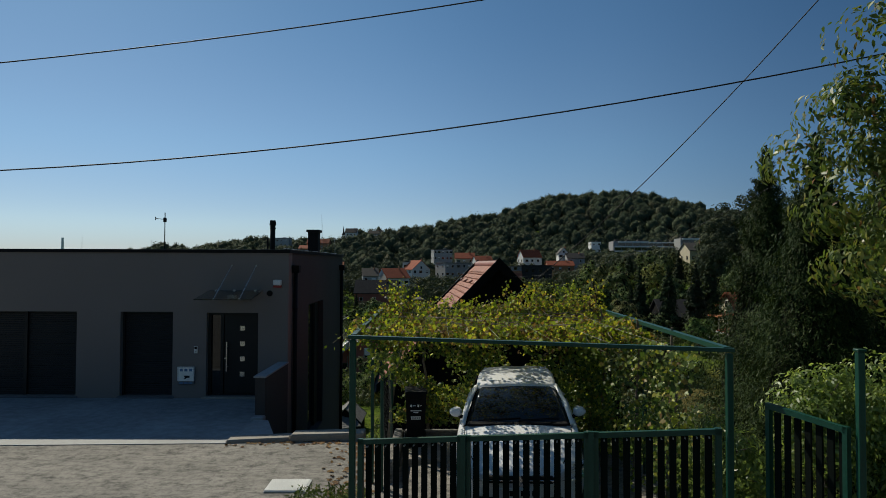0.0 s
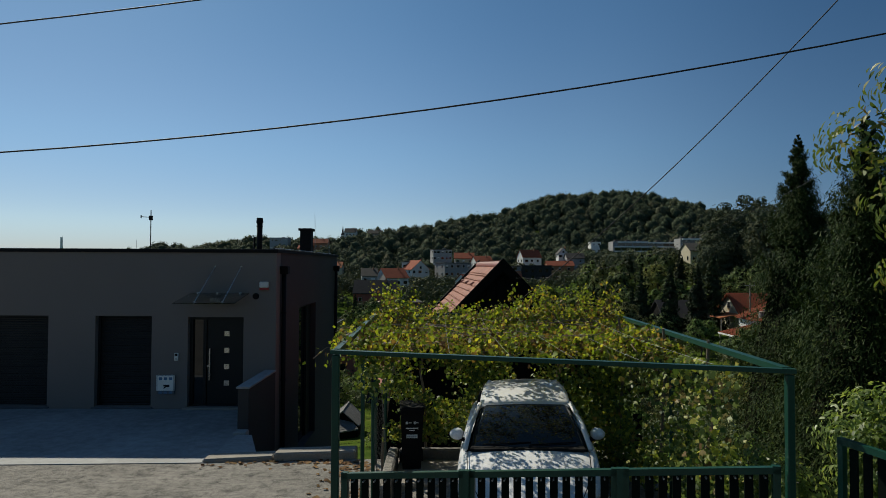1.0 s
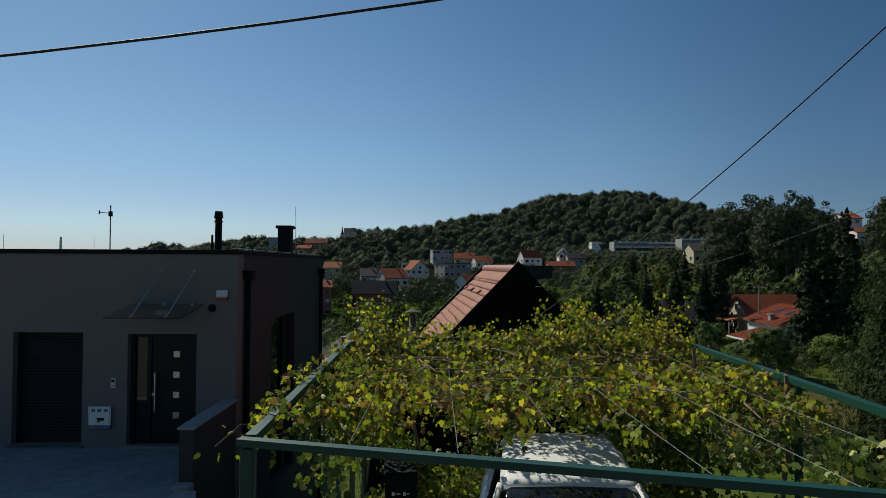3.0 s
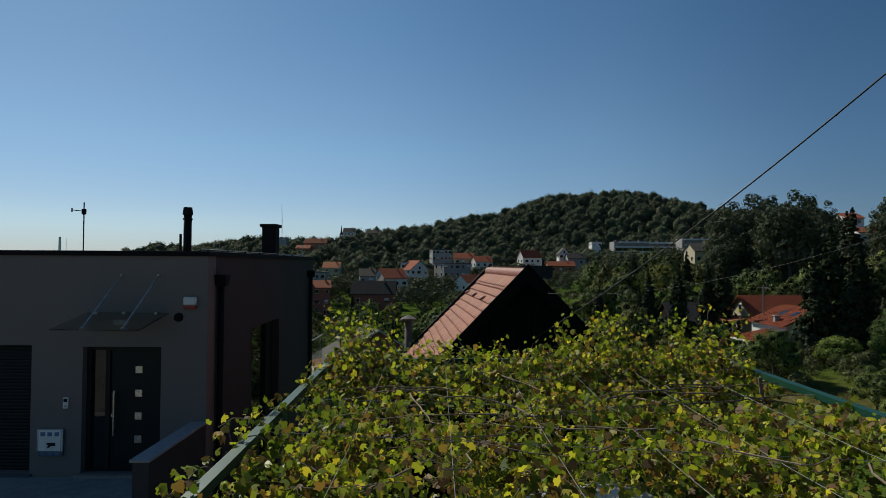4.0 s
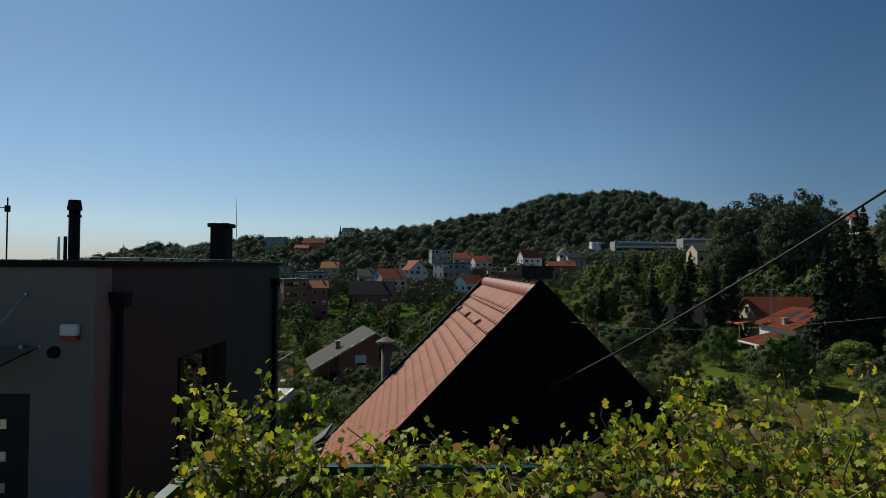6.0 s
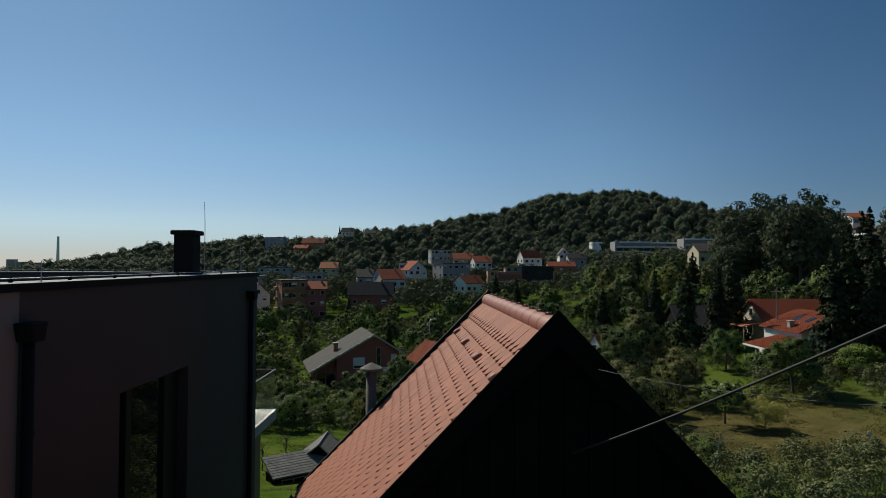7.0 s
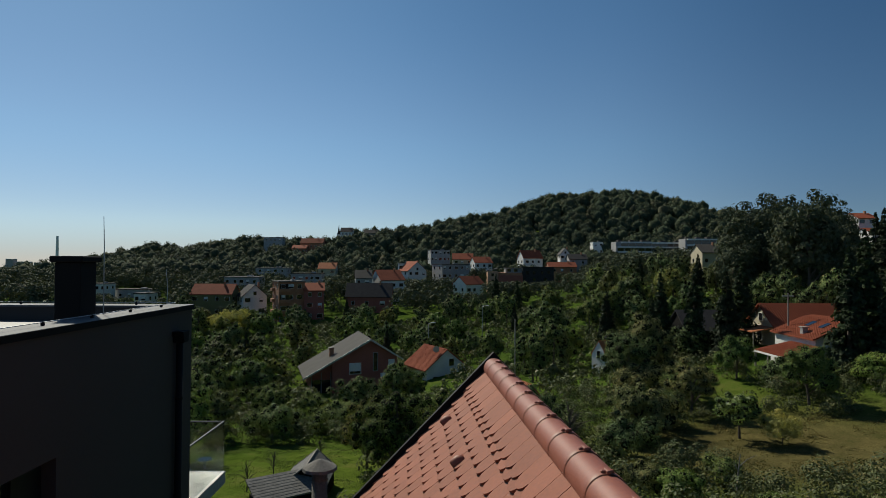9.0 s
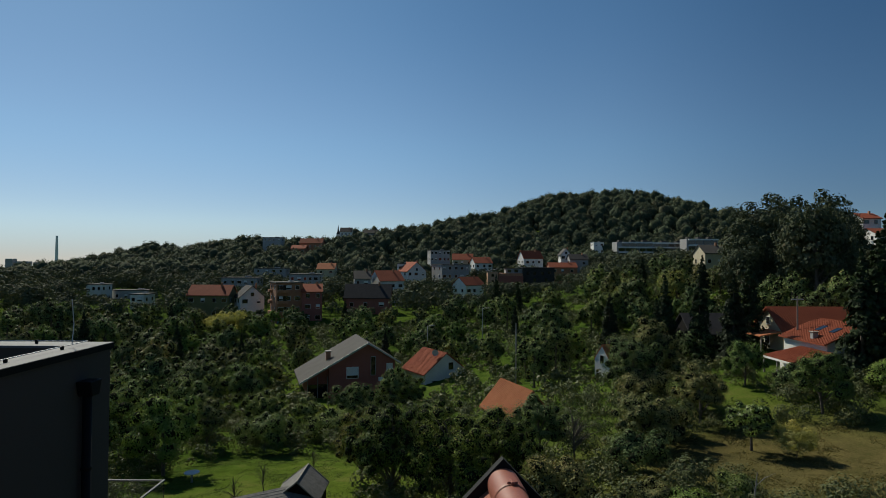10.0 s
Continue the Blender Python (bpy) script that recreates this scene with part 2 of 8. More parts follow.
M = {
    "ground": ground_material(),
    "concrete": concrete_material(),
    "flue_cement": surface("sooty_cement", (0.10, 0.095, 0.085), (0.17, 0.16, 0.145), 0.9, 2, 30, bump=0.4),
    "kerb": surface("kerb_concrete", (0.20, 0.18, 0.15), (0.33, 0.30, 0.26), 0.9, 2, 40, bump=0.5),
    "pale_slab": surface("smooth_pale_concrete", (0.19, 0.195, 0.195), (0.36, 0.365, 0.365), 0.8, 0.7, 5, bump=0.15, bump_d=0.01, world_space=True),
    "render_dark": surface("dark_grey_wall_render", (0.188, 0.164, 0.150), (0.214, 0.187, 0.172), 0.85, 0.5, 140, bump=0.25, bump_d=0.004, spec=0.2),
    # side walls: darker than the front, their deeper shade put into the colour
    "render_side_shaded": surface("dark_brown_grey_wall_render", (0.056, 0.050, 0.048), (0.070, 0.062, 0.059), 0.85, 0.5, 140, bump=0.25, bump_d=0.004, spec=0.2),
    "coping": surface("grey_sheet_metal", (0.085, 0.09, 0.10), (0.115, 0.12, 0.135), 0.7, 1.5, 40, metal=0.0, bump=0.03, spec=0.25),
    "membrane": surface("roof_membrane", (0.10, 0.10, 0.105), (0.17, 0.17, 0.175), 0.6, 0.8, 30, bump=0.2),
    "anthracite": surface("anthracite_aluminium", (0.009, 0.011, 0.012), (0.014, 0.016, 0.017), 0.5, 2, 80, metal=0.0, bump=0.03, spec=0.25),
    "black_metal": surface("black_painted_metal", (0.006, 0.006, 0.0065), (0.010, 0.010, 0.011), 0.7, 2, 60, metal=0.0, bump=0.05, spec=0.15),
    "steel": surface("brushed_steel", (0.5, 0.5, 0.5), (0.62, 0.62, 0.61), 0.28, 2, 120, metal=1.0, bump=0.03),
    "galv": surface("galvanised_steel", (0.33, 0.34, 0.35), (0.46, 0.47, 0.48), 0.5, 3, 60, metal=0.6, bump=0.1),
    "white_plastic": plain("white_plastic", (0.72, 0.72, 0.70), 0.45),
    "cream_plastic": plain("cream_plastic", (0.92, 0.89, 0.80), 0.5),
    "grey_print": plain("grey_print", (0.25, 0.27, 0.30), 0.6),
    "red_plastic": plain("red_plastic", (0.35, 0.03, 0.03), 0.45),
    "black_plastic": surface("black_plastic", (0.005, 0.005, 0.0055), (0.009, 0.009, 0.010), 0.7, 4, 90, bump=0.15, bump_d=0.002, spec=0.12),
    "rubber": surface("tyre_rubber", (0.012, 0.012, 0.012), (0.022, 0.022, 0.022), 0.85, 6, 90, bump=0.2, bump_d=0.003),
    "green_paint": surface("green_gloss_paint_on_steel", (0.0045, 0.042, 0.027), (0.008, 0.060, 0.039), 0.42, 2, 40, bump=0.12, bump_d=0.003, spec=0.35),
    "green_slat": surface("dark_green_painted_board", (0.0025, 0.006, 0.0045), (0.005, 0.011, 0.008), 0.75, 3, 30, bump=0.3, bump_d=0.004, vary=0.4, spec=0.08),
    "wire": plain("galvanised_wire", (0.24, 0.24, 0.235), 0.55, 0.3),
    "mesh_wire": plain("dull_mesh_wire", (0.03, 0.036, 0.033), 0.6, 0.2),
    "cable": plain("black_cable_sheath", (0.015, 0.015, 0.017), 0.7),
    "pale_cable": plain("pale_cable_sheath", (0.06, 0.06, 0.065), 0.6),
    "tile": surface("pink_red_clay_tile", (0.255, 0.085, 0.048), (0.320, 0.110, 0.065), 0.72, 1.2, 40, bump=0.25, bump_d=0.004, vary=0.2, world_space=True, spec=0.25),
    "ridge_tile": surface("red_clay_ridge_tile", (0.245, 0.070, 0.039), (0.295, 0.092, 0.054), 0.55, 1.5, 40, bump=0.2, bump_d=0.004, vary=0.12, world_space=True),
    "roof_red": surface("orange_red_roof_tile", (0.23, 0.060, 0.032), (0.33, 0.094, 0.050), 0.85, 0.5, 6, bump=0.4, bump_d=0.03, vary=0.3, spec=0.12),
    "roof_orange": surface("old_orange_roof_tile", (0.32, 0.112, 0.052), (0.44, 0.168, 0.080), 0.85, 0.9, 9, bump=0.4, bump_d=0.03, spec=0.12),
    "roof_grey": surface("grey_fibre_cement_roof", (0.06, 0.057, 0.053), (0.09, 0.086, 0.08), 0.85, 0.5, 7, bump=0.3, bump_d=0.02, vary=0.25, spec=0.12),
    "roof_dark": surface("dark_slate_roof", (0.03, 0.03, 0.033), (0.06, 0.058, 0.058), 0.85, 0.8, 8, bump=0.4, bump_d=0.03, vary=0.3, spec=0.12),
    "roof_slate": surface("weathered_slate_roof", (0.10, 0.098, 0.094), (0.20, 0.195, 0.185), 0.85, 0.9, 5, bump=0.8, bump_d=0.08, spec=0.12),
    # near-black: the tiled house's gable shade is put into this board colour
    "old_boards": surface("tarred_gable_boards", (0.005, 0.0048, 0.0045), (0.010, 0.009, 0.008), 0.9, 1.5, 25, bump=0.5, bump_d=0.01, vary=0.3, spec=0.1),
    "wall_white": surface("white_house_render", (0.66, 0.65, 0.62), (0.78, 0.77, 0.74), 0.9, 0.6, 12, bump=0.1, vary=0.12),
    "wall_orange": surface("pale_orange_render", (0.46, 0.27, 0.17), (0.56, 0.34, 0.22), 0.9, 0.6, 12, bump=0.1),
    "wall_cream": surface("cream_house_render", (0.46, 0.40, 0.28), (0.56, 0.50, 0.36), 0.9, 0.6, 12, bump=0.1, vary=0.2),
    "wall_grey": surface("grey_house_render", (0.30, 0.30, 0.30), (0.40, 0.40, 0.39), 0.9, 0.6, 12, bump=0.1, vary=0.25),
    "wall_brick": surface("orange_brick_wall", (0.34, 0.15, 0.078), (0.46, 0.22, 0.12), 0.9, 0.8, 10, bump=0.2, vary=0.2),
    "wall_brown": surface("red_brown_house_render", (0.26, 0.085, 0.062), (0.33, 0.115, 0.085), 0.9, 0.6, 12, bump=0.1),
    "wall_olive": surface("olive_house_render", (0.14, 0.13, 0.05), (0.19, 0.17, 0.075), 0.9, 0.6, 12, bump=0.1),
    "wall_blue": surface("blue_painted_wall", (0.10, 0.18, 0.30), (0.15, 0.24, 0.38), 0.9, 0.6, 12, bump=0.1),
    "pane": mirror_glass("window_pane"),
    "pane_house": mirror_glass("large_window_glass", (0.012, 0.015, 0.015), 0.015),
    "clear": glassy("clear_glass"),
    "smoke": glassy("smoked_canopy_glass", (0.55, 0.6, 0.6), 0.03),
    "car_white": surface("white_car_paint", (0.74, 0.75, 0.76), (0.80, 0.80, 0.81), 0.22, 1, 60, bump=0.0),
    "car_glass": mirror_glass("car_glass", (0.010, 0.013, 0.014), 0.03),
    "lamp_glass": glassy("headlight_glass", (0.85, 0.88, 0.9), 0.05),
    "chrome": plain("chrome", (0.7, 0.7, 0.72), 0.12, 1.0),
    "bark": surface("rough_bark", (0.06, 0.048, 0.038), (0.13, 0.105, 0.085), 0.9, 2, 14, bump=0.8, bump_d=0.02),
    "vine_wood": surface("grey_vine_wood", (0.12, 0.088, 0.062), (0.23, 0.175, 0.125), 0.9, 3, 25, bump=0.7, bump_d=0.01),
    "wood_grey": surface("weathered_timber", (0.16, 0.15, 0.135), (0.27, 0.25, 0.225), 0.85, 2, 30, bump=0.4),
    "vine_leaf": leafy("vine_leaf", [(0.0, (0.075, 0.12, 0.026)), (0.28, (0.135, 0.185, 0.038)), (0.52, (0.255, 0.30, 0.055)), (0.62, (0.52, 0.49, 0.08)), (0.68, (0.26, 0.21, 0.08)), (0.84, (0.19, 0.125, 0.065)), (1.0, (0.10, 0.062, 0.036))], 0.5, 0.46, glow=(1.5, 1.45, 0.55), gloss=0.12, dull=0.0, patch=1.4),
    "vine_tip": leafy("young_vine_leaf", [(0.0, (0.17, 0.25, 0.035)), (0.5, (0.33, 0.41, 0.05)), (0.88, (0.52, 0.51, 0.075)), (1.0, (0.32, 0.19, 0.06))], 0.5, 0.45, glow=(1.25, 1.2, 0.5), gloss=0.1, dull=0.0, patch=1.4),
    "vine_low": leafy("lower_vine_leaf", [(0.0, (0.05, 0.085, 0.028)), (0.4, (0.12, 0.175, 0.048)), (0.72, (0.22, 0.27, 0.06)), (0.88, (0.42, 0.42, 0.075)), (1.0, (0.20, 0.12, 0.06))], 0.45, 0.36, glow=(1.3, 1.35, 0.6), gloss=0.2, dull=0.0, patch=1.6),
    "cherry_leaf": leafy("cherry_leaf", [(0.0, (0.06, 0.11, 0.022)), (0.6, (0.125, 0.185, 0.034)), (0.93, (0.22, 0.23, 0.045)), (1.0, (0.20, 0.09, 0.04))], 0.4, 0.4, gloss=0.2),
    "laurel_leaf": leafy("laurel_leaf", [(0.0, (0.105, 0.165, 0.06)), (0.6, (0.19, 0.26, 0.088)), (1.0, (0.29, 0.35, 0.125))], 0.35, 0.45, gloss=0.3, dull=0.0, glow=(1.25, 1.3, 0.7)),
    "tree_leaf": leafy("broad_leaf", [(0.0, (0.118, 0.148, 0.070)), (0.5, (0.168, 0.202, 0.090)), (0.93, (0.230, 0.248, 0.118)), (1.0, (0.30, 0.232, 0.125))], 0.45, 0.12, True, dull=0.0, gloss=0.03),
    "bright_leaf": leafy("yellow_green_leaf", [(0.0, (0.115, 0.168, 0.056)), (0.6, (0.182, 0.236, 0.078)), (1.0, (0.26, 0.27, 0.10))], 0.45, 0.14, True, 0.2, dull=0.0, gloss=0.03),
    "olive_leaf": leafy("olive_green_leaf", [(0.0, (0.075, 0.098, 0.038)), (0.5, (0.140, 0.170, 0.056)), (0.85, (0.215, 0.240, 0.074)), (1.0, (0.28, 0.23, 0.084))], 0.45, 0.14, True, 0.2, dull=0.0, gloss=0.03),
    "straw_leaf": leafy("straw_green_leaf", [(0.0, (0.30, 0.30, 0.10)), (1.0, (0.50, 0.46, 0.18))], 0.6, 0.3, dull=0.0),
    "needle": leafy("dark_needle", [(0.0, (0.012, 0.024, 0.011)), (0.7, (0.022, 0.042, 0.017)), (1.0, (0.045, 0.07, 0.025))], 0.55, 0.12, True, 0.25),
    "thuja": leafy("thuja_spray", [(0.0, (0.016, 0.034, 0.011)), (0.7, (0.034, 0.058, 0.018)), (1.0, (0.066, 0.088, 0.026))], 0.5, 0.12, dull=0.02),
    # near-black: shade between the leaves put into the colour of crown insides
    "crown_shade": surface("inner_twigs_and_leaves", (0.011, 0.014, 0.007), (0.022, 0.025, 0.012), 0.95, 4, 40, bump=0.9, bump_d=0.05, spec=0.05),
    # distant greens: blue-grey haze mixed into the base colours of both
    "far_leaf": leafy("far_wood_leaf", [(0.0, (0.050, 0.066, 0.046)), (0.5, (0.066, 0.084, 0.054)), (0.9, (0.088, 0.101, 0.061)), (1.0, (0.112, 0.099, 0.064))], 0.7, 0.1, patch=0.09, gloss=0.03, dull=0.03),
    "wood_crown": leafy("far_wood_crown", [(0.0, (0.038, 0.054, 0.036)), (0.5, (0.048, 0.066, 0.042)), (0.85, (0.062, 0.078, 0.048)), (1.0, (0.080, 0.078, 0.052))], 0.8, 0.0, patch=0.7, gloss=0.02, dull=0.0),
    "scrub_leaf": leafy("scrub_leaf", [(0.0, (0.062, 0.080, 0.042)), (0.5, (0.100, 0.122, 0.055)), (0.88, (0.140, 0.156, 0.070)), (1.0, (0.21, 0.172, 0.09))], 0.5, 0.1, dull=0.04, gloss=0.05),
    "grass_blade": leafy("grass_blade", [(0.0, (0.05, 0.09, 0.02)), (1.0, (0.13, 0.17, 0.04))], 0.6, 0.3),
    "field_blade": leafy("dry_grass_blade", [(0.0, (0.09, 0.092, 0.028)), (0.6, (0.17, 0.15, 0.055)), (1.0, (0.26, 0.20, 0.085))], 0.7, 0.3),
    "pink_flower": leafy("pink_petal", [(0.0, (0.45, 0.25, 0.35)), (1.0, (0.6, 0.4, 0.5))], 0.6, 0.3),
    "dry_leaf": leafy("fallen_leaf", [(0.0, (0.12, 0.06, 0.03)), (1.0, (0.26, 0.16, 0.07))], 0.7, 0.1),
    # smokestack: whitened base colour stands in for distance haze
    "stack": plain("pale_stack_concrete", (0.80, 0.80, 0.80), 0.9),
}


# ---- mesh helpers ----
def thing(name, label, category, at=(0, 0, 0), turn=0.0, group="", kind=""):
    ob = new(name)
    ob.matrix_world = pose(*at, 0, 0, turn)
    return tagged(ob, label, category, group, kind)


def part(name, bm, material, parent, label="", smooth=False):
    me = bpy.data.meshes.new(name)
    if isinstance(bm, bmesh.types.BMesh):
        bmesh.ops.recalc_face_normals(bm, faces=bm.faces)
        bm.to_mesh(me)
        bm.free()
    else:
        me = bm
    if not me.materials:
        me.materials.append(material)
    if smooth:
        me.shade_smooth()
    ob = new(name, me)
    ob.parent = parent
    if label:
        ob["label"] = label
    return ob


def solo(name, bm, material, label, category, kind="", group="", smooth=False):
    return tagged(part(name, bm, material, None, "", smooth), label, category, group, kind)


def box(bm, x0, x1, y0, y1, z0, z1, bevel=0.0, m=None):
    vs = [bm.verts.new((x, y, z)) for x in (x0, x1) for y in (y0, y1) for z in (z0, z1)]
    fs = [bm.faces.new([vs[i] for i in q]) for q in ((0, 1, 3, 2), (4, 6, 7, 5), (0, 4, 5, 1), (2, 3, 7, 6), (0, 2, 6, 4), (1, 5, 7, 3))]
    if bevel:
        es = list({e for f in fs for e in f.edges})
        vs = list({v for f in bmesh.ops.bevel(bm, geom=es, offset=bevel, segments=1, affect="EDGES")["faces"] for v in f.verts} | {v for v in vs if v.is_valid})
    if m is not None:
        bmesh.ops.transform(bm, matrix=m, verts=[v for v in vs if v.is_valid])
    return bm


def boxed(*a, **k):
    return box(bmesh.new(), *a, **k)


def tube(bm, pts, radii, seg=8, caps=True):
    """A tube along points, with a radius for each."""
    pts = [Vector(p) for p in pts]
    if isinstance(radii, (int, float)):
        radii = [radii] * len(pts)
    rings = []
    side = None
    for i, p in enumerate(pts):
        d = (pts[min(i + 1, len(pts) - 1)] - pts[max(i - 1, 0)]).normalized()
        if side is None:
            side = d.orthogonal().normalized()
        side = (side - d * side.dot(d)).normalized()
        up = d.cross(side)
        rings.append([bm.verts.new(p + (side * math.cos(a) + up * math.sin(a)) * radii[i]) for a in (2 * math.pi * k / seg for k in range(seg))])
    for r0, r1 in zip(rings, rings[1:]):
        for k in range(seg):
            bm.faces.new((r0[k], r0[(k + 1) % seg], r1[(k + 1) % seg], r1[k]))
    if caps:
        bm.faces.new(rings[0][::-1])
        bm.faces.new(rings[-1])
    return bm


def prism(bm, poly, axis, a, b):
    """A polygon (u, v) drawn out along an axis from a to b. axis x: (y, z); y: (x, z); z: (x, y)."""
    def p3(u, v, w):
        return {"x": (w, u, v), "y": (u, w, v), "z": (u, v, w)}[axis]
    lo, hi = [bm.verts.new(p3(u, v, a)) for u, v in poly], [bm.verts.new(p3(u, v, b)) for u, v in poly]
    bm.faces.new(lo)
    bm.faces.new(hi[::-1])
    n = len(poly)
    for i in range(n):
        bm.faces.new((lo[i], hi[i], hi[(i + 1) % n], lo[(i + 1) % n]))
    return bm


def loft(bm, sections):
    rings = [[bm.verts.new(p) for p in s] for s in sections]
    n = len(rings[0])
    for a, b in zip(rings, rings[1:]):
        for k in range(n):
            bm.faces.new((a[k], a[(k + 1) % n], b[(k + 1) % n], b[k]))
    bm.faces.new(rings[0][::-1])
    bm.faces.new(rings[-1])
    return bm


def raw_mesh(name, verts, faces_n, idx, material, smooth=False):
    """A mesh from numpy arrays: faces all with faces_n corners."""
    me = bpy.data.meshes.new(name)
    me.vertices.add(len(verts))
    me.vertices.foreach_set("co", np.asarray(verts, np.float32).ravel())
    nf = len(idx) // faces_n
    me.loops.add(len(idx))
    me.loops.foreach_set("vertex_index", np.asarray(idx, np.int32))
    me.polygons.add(nf)
    me.polygons.foreach_set("loop_start", np.arange(0, nf * faces_n, faces_n, dtype=np.int32))
    me.update(calc_edges=True)
    me.validate()
    me.materials.append(material)
    return me


def unit(v):
    return v / np.maximum(np.linalg.norm(v, axis=-1, keepdims=True), 1e-9)


# Leaf outlines: corner rows of (across, along, up) for a leaf one long, and its triangles as a fan.
DIAMOND = np.array([(0, 0, 0), (0.36, 0.45, -0.06), (0, 1, -0.05), (-0.36, 0.45, -0.06)])
LANCE = np.array([(0, 0, 0), (0.17, 0.3, 0.05), (0.16, 0.62, 0.03), (0, 1, -0.16), (-0.16, 0.62, 0.03), (-0.17, 0.3, 0.05)])
NEEDLE3 = np.array([(-0.13, 0.0, 0.0), (0.13, 0.0, 0.02), (0.0, 1.0, -0.06)])
LEAF3 = np.array([(-0.36, 0.08, 0.0), (0.42, 0.0, 0.02), (0.05, 1.0, -0.08)])
SPRAY = np.array([(0, 0, 0), (0.16, 0.35, 0.0), (0, 1, -0.12), (-0.16, 0.35, 0.0)])
VINE = np.array([(0, 0.14, 0.0), (0.28, -0.02, -0.08), (0.52, 0.20, -0.20), (0.42, 0.40, -0.08), (0.50, 0.66, -0.22), (0.20, 0.72, -0.03),
                 (0, 1.0, -0.22), (-0.20, 0.74, -0.03), (-0.47, 0.68, -0.18), (-0.42, 0.42, -0.08), (-0.50, 0.24, -0.16), (-0.30, 0.0, -0.08)])


def leaves(name, centres, normals, sizes, material, shape=DIAMOND, droop=0.3, rng=None, curl=None):
    """One mesh of single leaves: each lies across its normal, its tip hanging by droop."""
    rng = rng or np.random.default_rng(1)
    n, k = len(centres), len(shape)
    nor = unit(normals)
    along = rng.normal(size=(n, 3))
    along[:, 2] -= droop * 2
    along = unit(along - nor * (along * nor).sum(1, keepdims=True))
    across = np.cross(along, nor)
    s = np.asarray(sizes).reshape(n, 1, 1)
    up = 1.0 if curl is None else rng.uniform(*curl, (n, 1, 1))
    wide = 1.0 if curl is None else rng.uniform(0.55, 1.05, (n, 1, 1))
    v = centres[:, None] + s * (wide * shape[None, :, 0:1] * across[:, None] + (shape[None, :, 1:2] - 0.4) * along[:, None] + up * shape[None, :, 2:3] * nor[:, None])
    base = (np.arange(n) * k)[:, None]
    return raw_mesh(name, v.reshape(-1, 3), k, (base + np.arange(k)).ravel(), material)


def crown_points(rng, n, radii, centre, clumps, clump_r, hollow=0.55):
    """Leaf places and normals in clumps that sit on an uneven egg."""
    d = unit(rng.normal(size=(clumps, 3)))
    d[:, 2] = np.where(d[:, 2] < -0.55, -d[:, 2] * 0.6, d[:, 2])
    r = rng.uniform(hollow, 1.0, (clumps, 1)) * (1 + 0.18 * np.sin(5 * d[:, :1] + 3 * d[:, 1:2] + rng.uniform(0, 6)))
    heart = centre + d * r * radii
    which = rng.integers(0, clumps, n)
    size = clump_r * rng.uniform(0.6, 1.25, clumps)
    out = unit(rng.normal(size=(n, 3)))
    out[:, 2] *= 0.75
    p = heart[which] + out * (rng.uniform(0.35, 1.0, (n, 1)) ** 0.5) * size[which][:, None]
    nor = unit(0.85 * out + 0.4 * unit(p - centre) + 0.24 * rng.normal(size=(n, 3)) + (0, 0, 0.15))
    return p, nor, heart
# ---- the land: a terrace, a valley below it, wooded hills beyond ----
def smooth(a, b, v):
    t = np.clip((np.asarray(v, float) - a) / (b - a), 0, 1)
    return t * t * (3 - 2 * t)


def bell(x, y, cx, cy, sx, sy):
    return np.exp(-0.5 * ((x - cx) / sx) ** 2 - 0.5 * ((y - cy) / sy) ** 2)


# behind y = -15 an unseen rise is added to block low sky light
SLOPE_Y = (-400, -70, -26, -15, 11.2, 12.6, 18, 25, 40, 55, 66, 90, 120, 160, 210, 300, 420, 560, 800, 1500, 5200)
SLOPE_Z = (40, 12, 2.5, -0.2, -0.25, -1.0, -2.8, -4.6, -9.0, -12.2, -13.6, -16.2, -18.6, -17.0, -14.5, -11.0, -9, -12, -20, -40, -60)


def ground_z(x, y):
    x, y = np.asarray(x, float), np.asarray(y, float)
    z = np.interp(y, SLOPE_Y, SLOPE_Z)
    z = z + 0.13 * np.clip(x + 8, 0, 75) * smooth(35, 100, y) * (1 - 0.6 * smooth(140, 260, y))
    z = z + 13 * bell(x, y, 125, 185, 55, 70)
    z = z + 80 * np.where(x < 195, bell(x, y, 195, 690, 128, 130), bell(x, y, 195, 690, 105, 130)) + 17 * bell(x, y, 8, 700, 34, 80) + 9 * bell(x, y, 108, 670, 30, 70)
    z = z + 27 * bell(x, y, -60, 560, 72, 80) + 22 * bell(x, y, -190, 600, 42, 70) + 26 * bell(x, y, -292, 640, 36, 80)
    z = z + 5 * bell(x, y, -390, 690, 45, 80) - 14 * bell(x, y, -420, 500, 80, 150) + 12 * bell(x, y, 420, 420, 120, 140) + 6 * bell(x, y, 300, 575, 30, 60)
    z = z + 0.35 * np.sin(x * 0.21 + 1) * np.sin(y * 0.17) * smooth(25, 60, y)
    return z


